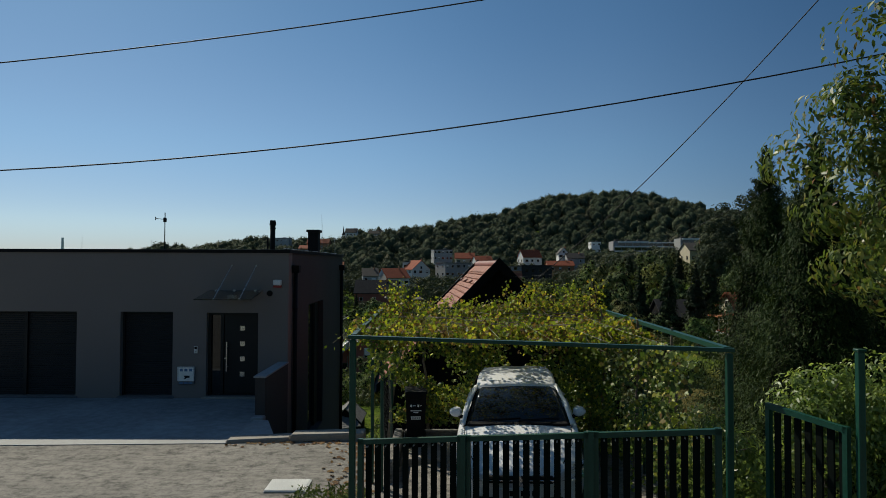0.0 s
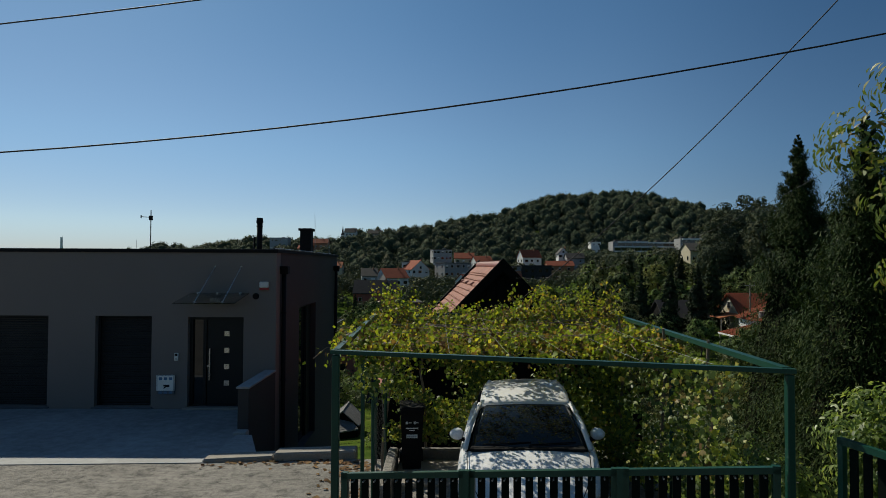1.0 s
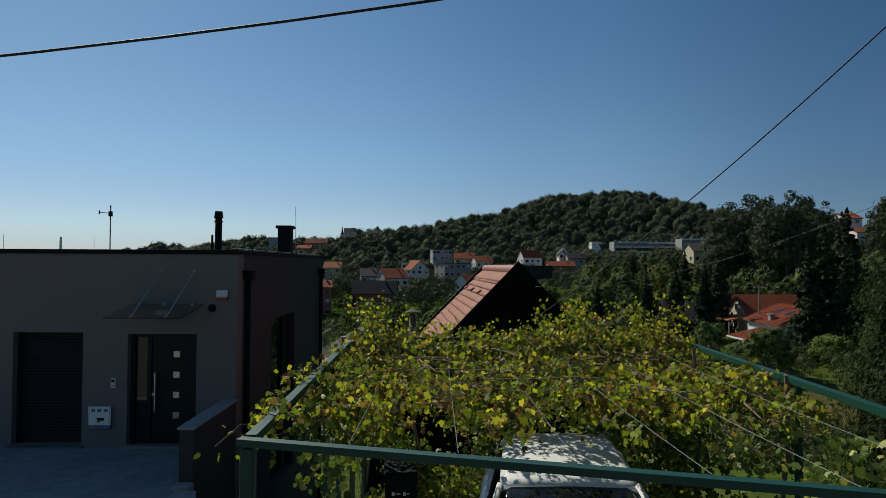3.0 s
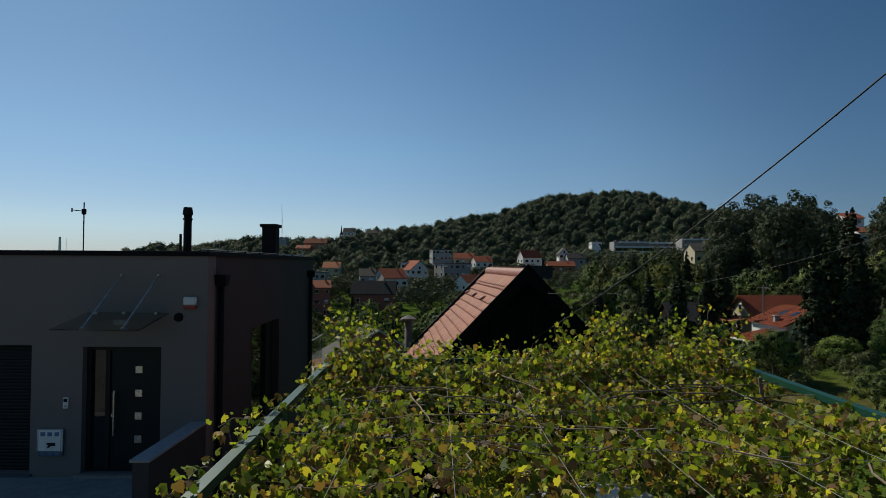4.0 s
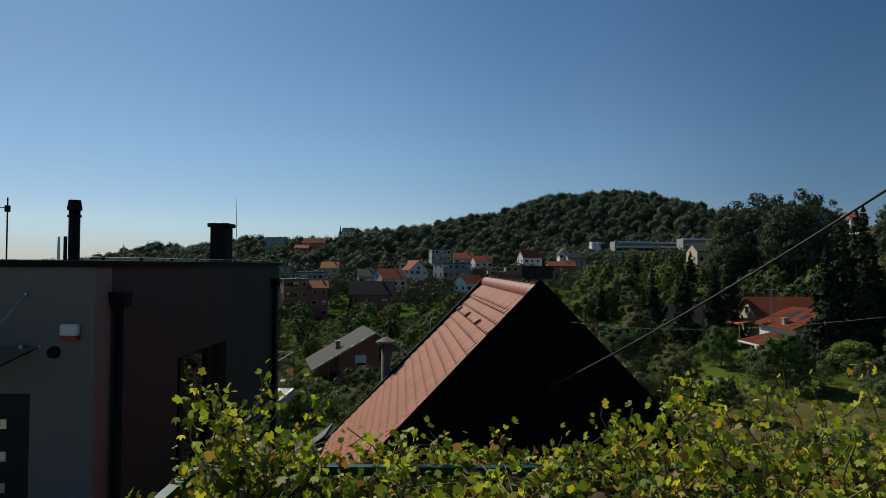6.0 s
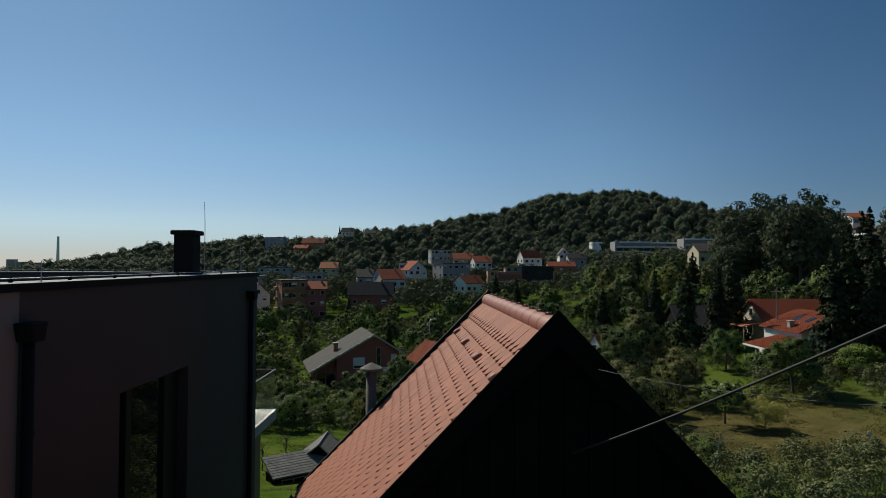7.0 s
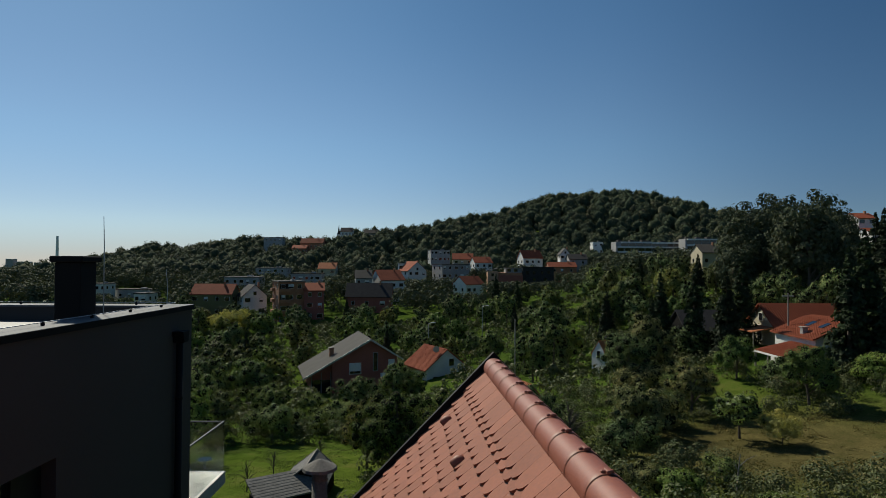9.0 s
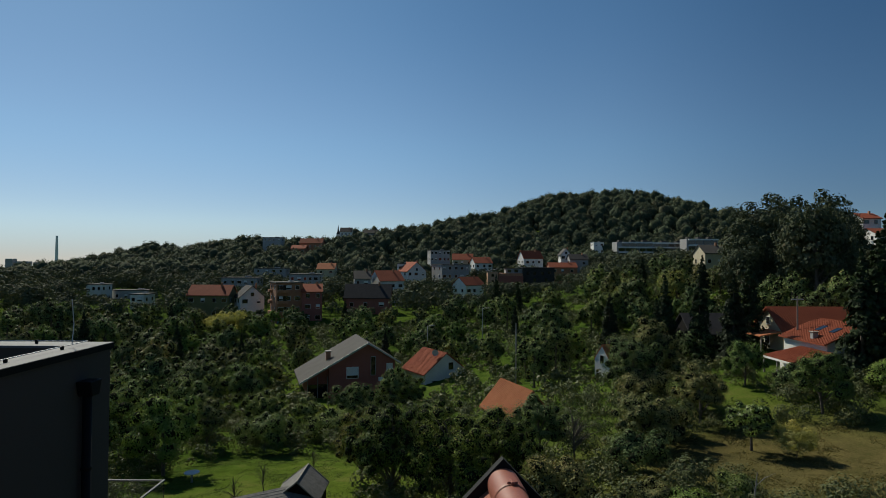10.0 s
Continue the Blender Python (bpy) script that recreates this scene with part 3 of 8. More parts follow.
def build_ground():
    ys = np.concatenate([np.linspace(-400, -14, 9), np.arange(-12, 24, 1.0), np.arange(24, 130, 2.0), np.arange(130, 900, 9.0), np.geomspace(900, 4900, 24)])
    half = np.concatenate([np.arange(0, 20, 1.0), np.arange(20, 90, 2.5), np.arange(90, 420, 9.0), np.geomspace(420, 4600, 22)])
    xs = np.concatenate([-half[:0:-1], half])
    gx, gy = np.meshgrid(xs, ys)
    v = np.stack([gx, gy, ground_z(gx, gy)], -1).reshape(-1, 3)
    nx, ny = len(xs), len(ys)
    i = (np.arange(ny - 1)[:, None] * nx + np.arange(nx - 1)).ravel()
    me = raw_mesh("ground", v, 4, np.stack([i, i + 1, i + nx + 1, i + nx], 1).ravel(), M["ground"])
    dry = np.clip(1.3 * bell(gx, gy, 29, 63, 11, 8) + 0.45 * bell(gx, gy, -6, 20, 20, 8), 0, 1).ravel()
    me.attributes.new("dry", "FLOAT", "POINT").data.foreach_set("value", dry.astype(np.float32))
    mown = np.clip(1.6 * bell(gx, gy, -12, 63, 8, 9) + 1.3 * bell(gx, gy, -16, 103, 6, 6) + 1.2 * bell(gx, gy, 33, 80, 3, 6) + bell(gx, gy, 55, 71, 6, 5) + bell(gx, gy, 11, 99, 4, 5), 0, 1).ravel()
    me.attributes.new("mown", "FLOAT", "POINT").data.foreach_set("value", mown.astype(np.float32))
    me.shade_smooth()
    tagged(part("ground", me, M["ground"], None), "grassy valley ground with dry soil patches", "ground", "", "structure")


build_ground()


def build_pavement():
    bm = bmesh.new()
    prism(bm, [(-34, -14), (9, -14), (9, 3.6), (2.9, 4.6), (2.65, 11.25), (-4.24, 11.25), (-4.24, 14.8), (-34, 14.8)], "z", -1.4, 0.0)
    solo("pavement", bm, M["concrete"], "pale worn concrete driveway with cracks and stains", "driveway", "structure")
    bm = prism(bmesh.new(), [(-1.36, -0.3), (2.62, -0.3), (2.62, 0.40), (0.2, 0.19), (-1.36, 0.006)], "y", 6.1, 11.2)
    solo("carport_slab", bm, M["concrete"], "sloping worn concrete slab under the carport", "driveway", "structure")
    bm = prism(bmesh.new(), [(-34, 10.75), (-8.0, 10.85), (-4.45, 11.0), (-4.26, 11.05), (-4.26, 14.79), (-34, 14.79)], "z", -0.3, 0.014)
    solo("house_slab", bm, M["pale_slab"], "smooth pale concrete slab before the dark house", "slab", "structure")
    # two lengths of kerb at the drop beside the house
    for x0, x1, y0, z1 in ((-4.42, -3.25, 11.02, 0.07), (-3.23, -1.85, 11.12, 0.13)):
        bm = boxed(x0, x1, y0, y0 + 0.34, -0.8, z1, bevel=0.025)
        for v in bm.verts:
            v.co.y += 0.10 * (v.co.x - x0)
            v.co.z += 0.012 * math.sin(v.co.x * 9)
        solo("kerb", bm, M["kerb"], "worn concrete kerb beside the house", "kerb", "structure")


build_pavement()
# ---- the dark modern house ----
HX0, HX1, HY0, HY1, HTOP = -13.2, -4.21, 14.8, 23.07, 3.69


def wall_with_holes(u0, u1, z0, z1, holes):
    """Boxes (u, z) round rectangular holes, as rows of u0, u1, z0, z1."""
    out, us = [], sorted({u0, u1, *[h[0] for h in holes], *[h[1] for h in holes]})
    for a, b in zip(us, us[1:]):
        cuts = sorted((h[2], h[3]) for h in holes if h[0] <= a and h[1] >= b)
        low = z0
        for c0, c1 in cuts:
            if c0 > low:
                out.append((a, b, low, c0))
            low = c1
        if low < z1:
            out.append((a, b, low, z1))
    return out


def build_modern_house():
    h = thing("modern_house", "dark grey rendered flat-roofed modern house in shade", "house", (-8.7, 18.9, 0))

    def p(name, bm, mat, label="", parent=h, smooth=False):
        ob = part(name, bm, mat, parent, label, smooth)
        if parent is h:
            ob.matrix_parent_inverse = h.matrix_world.inverted()
        return ob

    holes = [(-12.2, -9.49, 0.06, 2.16), (-8.40, -7.09, 0.06, 2.16), (-6.25, -4.96, 0.06, 2.14)]
    bm = bmesh.new()
    for a, b, c, d in wall_with_holes(HX0, HX1, -3.6, HTOP, holes):
        box(bm, a, b, HY0, HY0 + 0.36, c, d)
    bmesh.ops.remove_doubles(bm, verts=bm.verts, dist=1e-4)
    p("front_wall", bm, M["render_dark"], "dark grey rendered front wall")
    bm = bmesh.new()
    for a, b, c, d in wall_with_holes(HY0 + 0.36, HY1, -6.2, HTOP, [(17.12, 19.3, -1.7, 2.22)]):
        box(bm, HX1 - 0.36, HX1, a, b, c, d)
    p("side_wall", bm, M["render_side_shaded"], "brown-grey rendered side wall, coloured darker for shade")
    p("rear_wall", boxed(HX0 + 0.36, HX1 - 0.36, HY1 - 0.36, HY1, -6.2, HTOP), M["render_side_shaded"])
    p("side_wall", boxed(HX0, HX0 + 0.36, HY0 + 0.36, HY1, -3.6, HTOP), M["render_side_shaded"])
    p("roof_deck", boxed(HX0 + 0.36, HX1 - 0.36, HY0 + 0.36, HY1 - 0.36, 3.2, 3.46), M["membrane"], "dark roof membrane")
    p("floor_slab", boxed(HX0 + 0.36, HX1 - 0.36, HY0 + 0.36, HY1 - 0.36, -0.3, 0.02), M["membrane"])
    # sheet-metal copings along each parapet, a little proud
    t0, t1, o = HTOP, HTOP + 0.035, 0.03
    p("coping", boxed(HX0 - o, HX1 + o, HY0 - o, HY0 + 0.40, t0, t1, bevel=0.006), M["coping"], "grey metal coping")
    p("coping", boxed(HX1 - 0.42, HX1 + o, HY0 + 0.403, HY1 - 0.40, t0, t1, bevel=0.006), M["coping"])
    p("coping", boxed(HX0 - o, HX1 + o, HY1 - 0.397, HY1 + o, t0, t1, bevel=0.006), M["coping"])
    p("coping", boxed(HX0 - o, HX0 + 0.42, HY0 + 0.403, HY1 - 0.40, t0, t1, bevel=0.006), M["coping"])
    # thin dark strips stand for the shade on the coping's outer faces
    p("drip_edge", boxed(HX0 - o - 0.004, HX1 + o + 0.004, HY0 - o - 0.006, HY0 - o - 0.001, t0 - 0.05, t1 - 0.004), M["black_metal"], "dark strip painting shade on the coping front")
    p("drip_edge", boxed(HX1 + o + 0.001, HX1 + o + 0.006, HY0 - o, HY1 + o, t0 - 0.05, t1 - 0.004), M["black_metal"])
    # lightning conductor on small holders along the copings
    bm = bmesh.new()
    tube(bm, [(HX1 - 0.2, HY0 + 0.2, t1 + 0.04), (HX1 - 0.2, HY1 - 0.2, t1 + 0.04), (HX0 + 0.2, HY1 - 0.2, t1 + 0.04)], 0.006, 6)
    tube(bm, [(HX1 - 0.2, HY1 - 0.55, t1 + 0.04), (HX1 - 0.21, HY1 - 0.5, t1 + 0.3), (HX1 - 0.24, HY1 - 0.5, t1 + 0.62)], 0.006, 6)
    p("lightning_conductor", bm, M["galv"], "thin galvanised wire")
    for i in range(8):
        p("wire_holder", boxed(HX1 - 0.22, HX1 - 0.18, HY0 + 0.5 + i, HY0 + 0.53 + i, t1, t1 + 0.045, bevel=0.006), M["black_metal"])
        p("wire_holder", boxed(HX1 - 0.9 - i, HX1 - 0.87 - i, HY1 - 0.22, HY1 - 0.18, t1, t1 + 0.05, bevel=0.006), M["black_metal"])
    # roller shutters, closed, each slat its own strip
    for (x0, x1, z0, z1), split in zip(holes[:2], (True, False)):
        w = p("window", boxed(x0 + 0.03, x1 - 0.03, HY0 + 0.26, HY0 + 0.30, z0, z1), M["pane"], "closed dark roller-shuttered window")
        for a, b in ((x0, x0 + 0.05), (x1 - 0.05, x1)) + ((((x0 + x1) / 2 - 0.04, (x0 + x1) / 2 + 0.04),) if split else ()):
            p("guide_rail", boxed(a, b, HY0 + 0.13, HY0 + 0.25, z0 + 0.003, z1 - 0.003), M["anthracite"], "", w)
        bm = bmesh.new()
        prism(bm, [(HY0 + 0.20, z0), (HY0 + 0.20, z0 + 0.05), (HY0 + 0.185, z0 + 0.054), (HY0 + 0.178, z0 + 0.03), (HY0 + 0.185, z0 + 0.004)], "x", x0 + 0.05, x1 - 0.05)
        first = part("shutter_slat", bm, M["anthracite"], w)
        for k in range(1, 38):
            s = new("shutter_slat", first.data)
            s.parent, s.location = w, (0, 0, 0.0555 * k)
        p("window_sill", boxed(x0 - 0.05, x1 + 0.05, HY0 - 0.05, HY0 + 0.2, z0 - 0.045, z0 - 0.002, bevel=0.008), M["coping"], "grey metal sill")
    # front door with a glazed strip, a long bar handle and four square lights
    x0, x1, z0, z1 = holes[2]
    d = p("front_door", boxed(-5.86, x1 - 0.07, HY0 + 0.16, HY0 + 0.24, z0 + 0.03, z1 - 0.07, bevel=0.006), M["anthracite"], "anthracite front door with four square panes")
    bm = bmesh.new()
    for a, b, c, e in ((x0, x0 + 0.07, z0, z1), (x1 - 0.07, x1, z0, z1), (x0 + 0.07, x1 - 0.07, z1 - 0.07, z1), (-5.94, -5.865, z0 + 0.03, z1 - 0.07), (x0 + 0.07, x1 - 0.07, z0, z0 + 0.03)):
        box(bm, a, b, HY0 + 0.13, HY0 + 0.27, c, e)
    p("door_frame", bm, M["anthracite"], "", d)
    p("side_pane", boxed(x0 + 0.07, -5.94, HY0 + 0.19, HY0 + 0.21, z0 + 0.03, z1 - 0.07), M["pane_house"], "narrow glazed strip", d)
    for zc in (1.74, 1.35, 0.97, 0.585):
        bm = boxed(-5.455, -5.335, HY0 + 0.148, HY0 + 0.165, zc - 0.06, zc + 0.06, bevel=0.004)
        p("square_pane", bm, M["steel"], "steel-edged square light", d)
    bm = bmesh.new()
    tube(bm, [(-5.77, HY0 + 0.085, 0.66), (-5.77, HY0 + 0.085, 1.40)], 0.018, 10)
    for zc in (0.78, 1.28):
        tube(bm, [(-5.77, HY0 + 0.085, zc), (-5.77, HY0 + 0.165, zc)], 0.012, 8)
    p("bar_handle", bm, M["steel"], "long brushed steel bar handle", d)
    p("door_lock", tube(bmesh.new(), [(-5.83, HY0 + 0.14, 0.98), (-5.83, HY0 + 0.165, 0.98)], 0.022, 12), M["steel"], "", d)
    p("doorstep", boxed(x0 - 0.08, x1 + 0.06, HY0 - 0.09, HY0 + 0.12, -0.02, 0.058, bevel=0.01), M["kerb"], "concrete doorstep")
    # glass canopy on two steel rods
    bm = bmesh.new()
    prism(bm, [(HY0 - 0.02, 2.69), (HY0 - 1.0, 2.515), (HY0 - 1.0, 2.53), (HY0 - 0.02, 2.705)], "x", -6.18, -4.84)
    c = p("canopy", bm, M["smoke"], "smoked glass canopy over the door")
    for xr in (-5.75, -5.14):
        p("canopy_rod", tube(bmesh.new(), [(xr, HY0 - 0.9, 2.54), (xr + 0.12, HY0 - 0.01, 3.32)], 0.011, 8), M["steel"], "", c)
        p("rod_fixing", tube(bmesh.new(), [(xr + 0.12, HY0 - 0.03, 3.32), (xr + 0.12, HY0, 3.32)], 0.02, 10), M["steel"], "", c)
        p("rod_clamp", boxed(xr - 0.016, xr + 0.016, HY0 - 0.93, HY0 - 0.89, 2.505, 2.56, bevel=0.006), M["steel"], "", c)
    for xr in (-6.0, -5.55, -5.02):
        p("wall_bracket", boxed(xr - 0.025, xr + 0.025, HY0 - 0.10, HY0, 2.665, 2.72, bevel=0.008), M["steel"], "", c)
    p("door_lamp", boxed(-5.72, -5.50, HY0 - 0.09, HY0, 2.49, 2.58, bevel=0.012), M["white_plastic"], "small white lamp above the door")
    # things fixed on the front
    a = p("alarm_box", boxed(-4.585, -4.375, HY0 - 0.085, HY0, 2.83, 2.97, bevel=0.02), M["white_plastic"], "white alarm siren with a red lower edge")
    p("alarm_strip", boxed(-4.58, -4.38, HY0 - 0.08, HY0, 2.775, 2.828, bevel=0.008), M["red_plastic"], "red plastic strip", a)
    p("wall_vent", tube(bmesh.new(), [(-4.68, HY0 - 0.05, 2.63), (-4.68, HY0, 2.63)], [0.065, 0.075], 18), M["black_plastic"], "round black vent")
    b = p("door_bell", boxed(-6.545, -6.455, HY0 - 0.035, HY0, 1.13, 1.31, bevel=0.008), M["white_plastic"], "pale door intercom")
    p("bell_lens", boxed(-6.53, -6.47, HY0 - 0.04, HY0 - 0.034, 1.24, 1.29), M["black_plastic"], "", b)
    p("bell_button", boxed(-6.52, -6.48, HY0 - 0.04, HY0 - 0.034, 1.155, 1.19), M["galv"], "", b)
    # meter box: a cream panel with three readouts and a dark tag, three grey tabs below it
    m = p("meter_box", boxed(-6.93, -6.52, HY0 - 0.05, HY0, 0.36, 0.80, bevel=0.012), M["membrane"], "shallow meter box with a cream front")
    p("meter_head", boxed(-6.935, -6.515, HY0 - 0.066, HY0 - 0.051, 0.445, 0.805, bevel=0.006), M["cream_plastic"], "cream plastic front panel", m)
    for z0, z1, x0, x1 in ((0.79, 0.80, -6.915, -6.535), (0.455, 0.79, -6.918, -6.910), (0.455, 0.79, -6.542, -6.534)):
        p("meter_rim", boxed(x0, x1, HY0 - 0.071, HY0 - 0.064, z0, z1), M["grey_print"], "", m)
    for k in range(3):
        p("meter_window", boxed(-6.875 + 0.115 * k, -6.80 + 0.115 * k, HY0 - 0.071, HY0 - 0.064, 0.69, 0.755, bevel=0.003), M["wall_blue"], "", m)
        p("meter_tab", boxed(-6.885 + 0.115 * k, -6.795 + 0.115 * k, HY0 - 0.06, HY0 - 0.048, 0.375, 0.43, bevel=0.004), M["wall_blue"], "", m)
    p("meter_tag", prism(bmesh.new(), [(-6.77, 0.585), (-6.63, 0.585), (-6.63, 0.535), (-6.70, 0.53), (-6.74, 0.50), (-6.775, 0.50), (-6.74, 0.545), (-6.77, 0.55)], "y", HY0 - 0.071, HY0 - 0.064), M["anthracite"], "dark tag", m)
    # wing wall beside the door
    w = p("wing_wall", boxed(-4.42, HX1 + 0.004, 12.83, HY0 - 0.003, -2.8, 0.89), M["render_side_shaded"], "low rendered wing wall beside the door")
    p("wing_coping", boxed(-4.45, HX1 + 0.03, 12.80, HY0 - 0.006, 0.89, 0.93, bevel=0.006), M["wall_grey"], "pale metal coping", w)
    bm = prism(bmesh.new(), [(-4.36, 11.42), (-3.64, 11.5), (-4.07, 12.62), (-4.38, 12.62)], "z", -1.0, 0.03)
    p("wall_foot", boxed(-4.45, HX1 + 0.03, 12.62, 12.826, -0.6, 0.09, bevel=0.02), M["wall_grey"], "", w)
    p("apron", bm, M["wall_grey"], "pale concrete apron at the wall's foot", w)
    # tall side window with mullions
    w = p("side_window", boxed(HX1 - 0.24, HX1 - 0.22, 17.12, 19.3, -1.7, 2.22), M["pane_house"], "tall dark-framed side window")
    for a, b in ((17.12, 17.18), (17.62, 17.76), (18.80, 19.30)):
        p("window_frame", boxed(HX1 - 0.27, HX1 - 0.17, a, b, -1.7, 2.22), M["anthracite"], "", w)
    p("window_frame", boxed(HX1 - 0.268, HX1 - 0.172, 17.18, 18.80, 2.14, 2.22), M["anthracite"], "", w)
    # downpipes with hopper heads
    for y in (15.2, 22.4):
        pipe = p("downpipe", tube(bmesh.new(), [(HX1 + 0.08, y, 3.2), (HX1 + 0.08, y, -4.2)], 0.055, 14), M["black_metal"], "black round downpipe", smooth=True)
        bm = boxed(HX1, HX1 + 0.19, y - 0.13, y + 0.13, 3.14, 3.33, bevel=0.01)
        for v in bm.verts:
            if v.co.z < 3.2:
                v.co.y = y + (v.co.y - y) * 0.62
        p("hopper_head", bm, M["black_metal"], "", pipe)
        for z in (2.2, 0.6, -1.0):
            p("pipe_clip", tube(bmesh.new(), [(HX1 + 0.08, y, z), (HX1 + 0.08, y, z + 0.04)], 0.064, 14), M["black_metal"], "", pipe)
    # square chimney, round flue, small vent, mast
    c = p("chimney", boxed(-4.97, -4.62, 20.4, 20.78, 3.4, 4.46, bevel=0.01), M["black_metal"], "black sheet-clad chimney")
    p("chimney_cap", boxed(-5.02, -4.57, 20.35, 20.83, 4.46, 4.545, bevel=0.015), M["black_metal"], "", c)
    p("chimney_rod", tube(bmesh.new(), [(-4.58, 20.9, 3.5), (-4.585, 20.9, 4.7), (-4.60, 20.9, 5.12)], [0.008, 0.007, 0.004], 6), M["galv"], "thin lightning rod", c)
    f = p("flue", tube(bmesh.new(), [(-4.745, 15.25, 3.4), (-4.745, 15.25, 4.36)], 0.066, 18), M["black_metal"], "round black stove flue", smooth=True)
    bm = bmesh.new()
    tube(bm, [(-4.745, 15.25, 4.36), (-4.745, 15.25, 4.39), (-4.745, 15.25, 4.45), (-4.745, 15.25, 4.49)], [0.085, 0.085, 0.075, 0.07], 18)
    tube(bm, [(-4.745, 15.25, 4.27), (-4.745, 15.25, 4.30)], 0.08, 18)
    p("flue_cap", bm, M["black_metal"], "", f)
    p("vent_pipe", tube(bmesh.new(), [(-4.885, 15.3, 3.4), (-4.885, 15.3, 4.03)], 0.022, 10), M["black_metal"], "thin black vent pipe")
    bm = bmesh.new()
    mx, my = -10.99, 22.85
    tube(bm, [(mx, my, 3.4), (mx, my, 5.32)], 0.018, 8)
    tube(bm, [(mx, my, 5.06), (mx - 0.36, my, 5.09)], 0.012, 8)
    tube(bm, [(mx - 0.36, my, 5.03), (mx - 0.36, my, 5.15)], 0.02, 8)
    box(bm, mx - 0.05, mx + 0.05, my - 0.04, my + 0.04, 4.96, 5.12)
    p("mast", bm, M["black_metal"], "thin antenna mast with a side arm")
    for x, y, zt in ((-13.0, 20.9, 4.3), (-11.5, 22.85, 4.25), (-4.35, 15.7, 3.95)):
        p("air_rod", tube(bmesh.new(), [(x, y, 3.5), (x, y, zt)], [0.009, 0.004], 6), M["galv"])
    # rear balcony with glass rail
    s = p("balcony_slab", boxed(-11.0, HX1 - 0.02, HY1 + 0.003, 24.95, -0.08, 0.16), M["wall_grey"], "pale balcony slab with glass rails")
    for a in ((HX1 - 0.06, HX1 - 0.045, HY1 + 0.02, 24.9), (-11.0, HX1 - 0.06, 24.88, 24.895)):
        ob = p("rail_pane", boxed(*a, 0.2, 1.18), M["clear"], "clear glass rail", s)
        ob.visible_shadow = False
    p("rail_cap", boxed(HX1 - 0.07, HX1 - 0.035, HY1 + 0.003, 24.91, 1.18, 1.20), M["coping"], "", s)
    p("rail_cap", boxed(-11.0, HX1 - 0.07, 24.87, 24.905, 1.18, 1.20), M["coping"], "", s)
    p("lower_wall", boxed(-11.0, HX1 - 0.35, HY1 + 0.003, 24.7, -6.2, -0.083), M["wall_olive"], "olive lower wall under the balcony")
    return h


build_modern_house()
# ---- green carport frame with its gate ----
FL, FR, BL, BR, FZ = Vector((-1.39, 6.55, 0)), Vector((2.47, 5.55, 0)), Vector((-1.475, 11.0, 0)), Vector((2.6, 11.0, 0)), 2.53


def bar(bm, a, b, w, h, up=Vector((0, 0, 1))):
    """A rectangular bar from a to b, w across and h high."""
    a, b = Vector(a), Vector(b)
    d = (b - a).normalized()
    side = d.cross(up).normalized()
    top = side.cross(d)
    q = [[bm.verts.new(c + side * sx * w / 2 + top * sz * h / 2) for sx, sz in ((-1, -1), (1, -1), (1, 1), (-1, 1))] for c in (a, b)]
    bm.faces.new(q[0][::-1])
    bm.faces.new(q[1])
    for k in range(4):
        bm.faces.new((q[0][k], q[0][(k + 1) % 4], q[1][(k + 1) % 4], q[1][k]))
    return bm


def build_carport():
    c = thing("carport_frame", "green painted steel carport frame overgrown with vine", "carport")
    for p, w in ((FL, 0.072), (FR, 0.060), (BL, 0.06), (BR, 0.07), (BL.lerp(FL, 0.45), 0.05), (BR.lerp(FR, 0.5), 0.05)):
        part("post", box(bmesh.new(), p.x - w / 2, p.x + w / 2, p.y - w / 2, p.y + w / 2, -0.4, FZ - 0.03, bevel=0.006), M["green_paint"], c)
    up = Vector((0, 0, FZ))
    fl, fr, bl, br = FL + up, FR + up, BL + up, BR + up
    x = Vector((0.05, 0, 0))
    part("beam", bar(bmesh.new(), fl - x, fr + x, 0.06, 0.038), M["green_paint"], c)
    part("beam", bar(bmesh.new(), bl, br, 0.05, 0.05), M["green_paint"], c)
    y = Vector((0, 0.035, 0))
    part("side_beam", bar(bmesh.new(), fl + y, bl - y, 0.06, 0.05), M["green_paint"], c)
    part("side_beam", bar(bmesh.new(), fr + y, br - y, 0.075, 0.05), M["green_paint"], c)
    for k in range(1, 7):
        a, b = fl.lerp(fr, k / 7), bl.lerp(br, k / 7)
        pts = [a.lerp(b, s / 8) - Vector((0, 0, 0.05 * math.sin(math.pi * s / 8) - 0.03)) for s in range(9)]
        part("trellis_wire", tube(bmesh.new(), pts, 0.0016, 5), M["wire"], c)
    for k in range(1, 4):
        a, b = fl.lerp(bl, 0.2 + k / 5), fr.lerp(br, 0.2 + k / 5)
        part("trellis_wire", tube(bmesh.new(), [a, b], 0.0016, 5), M["wire"], c)
    return c


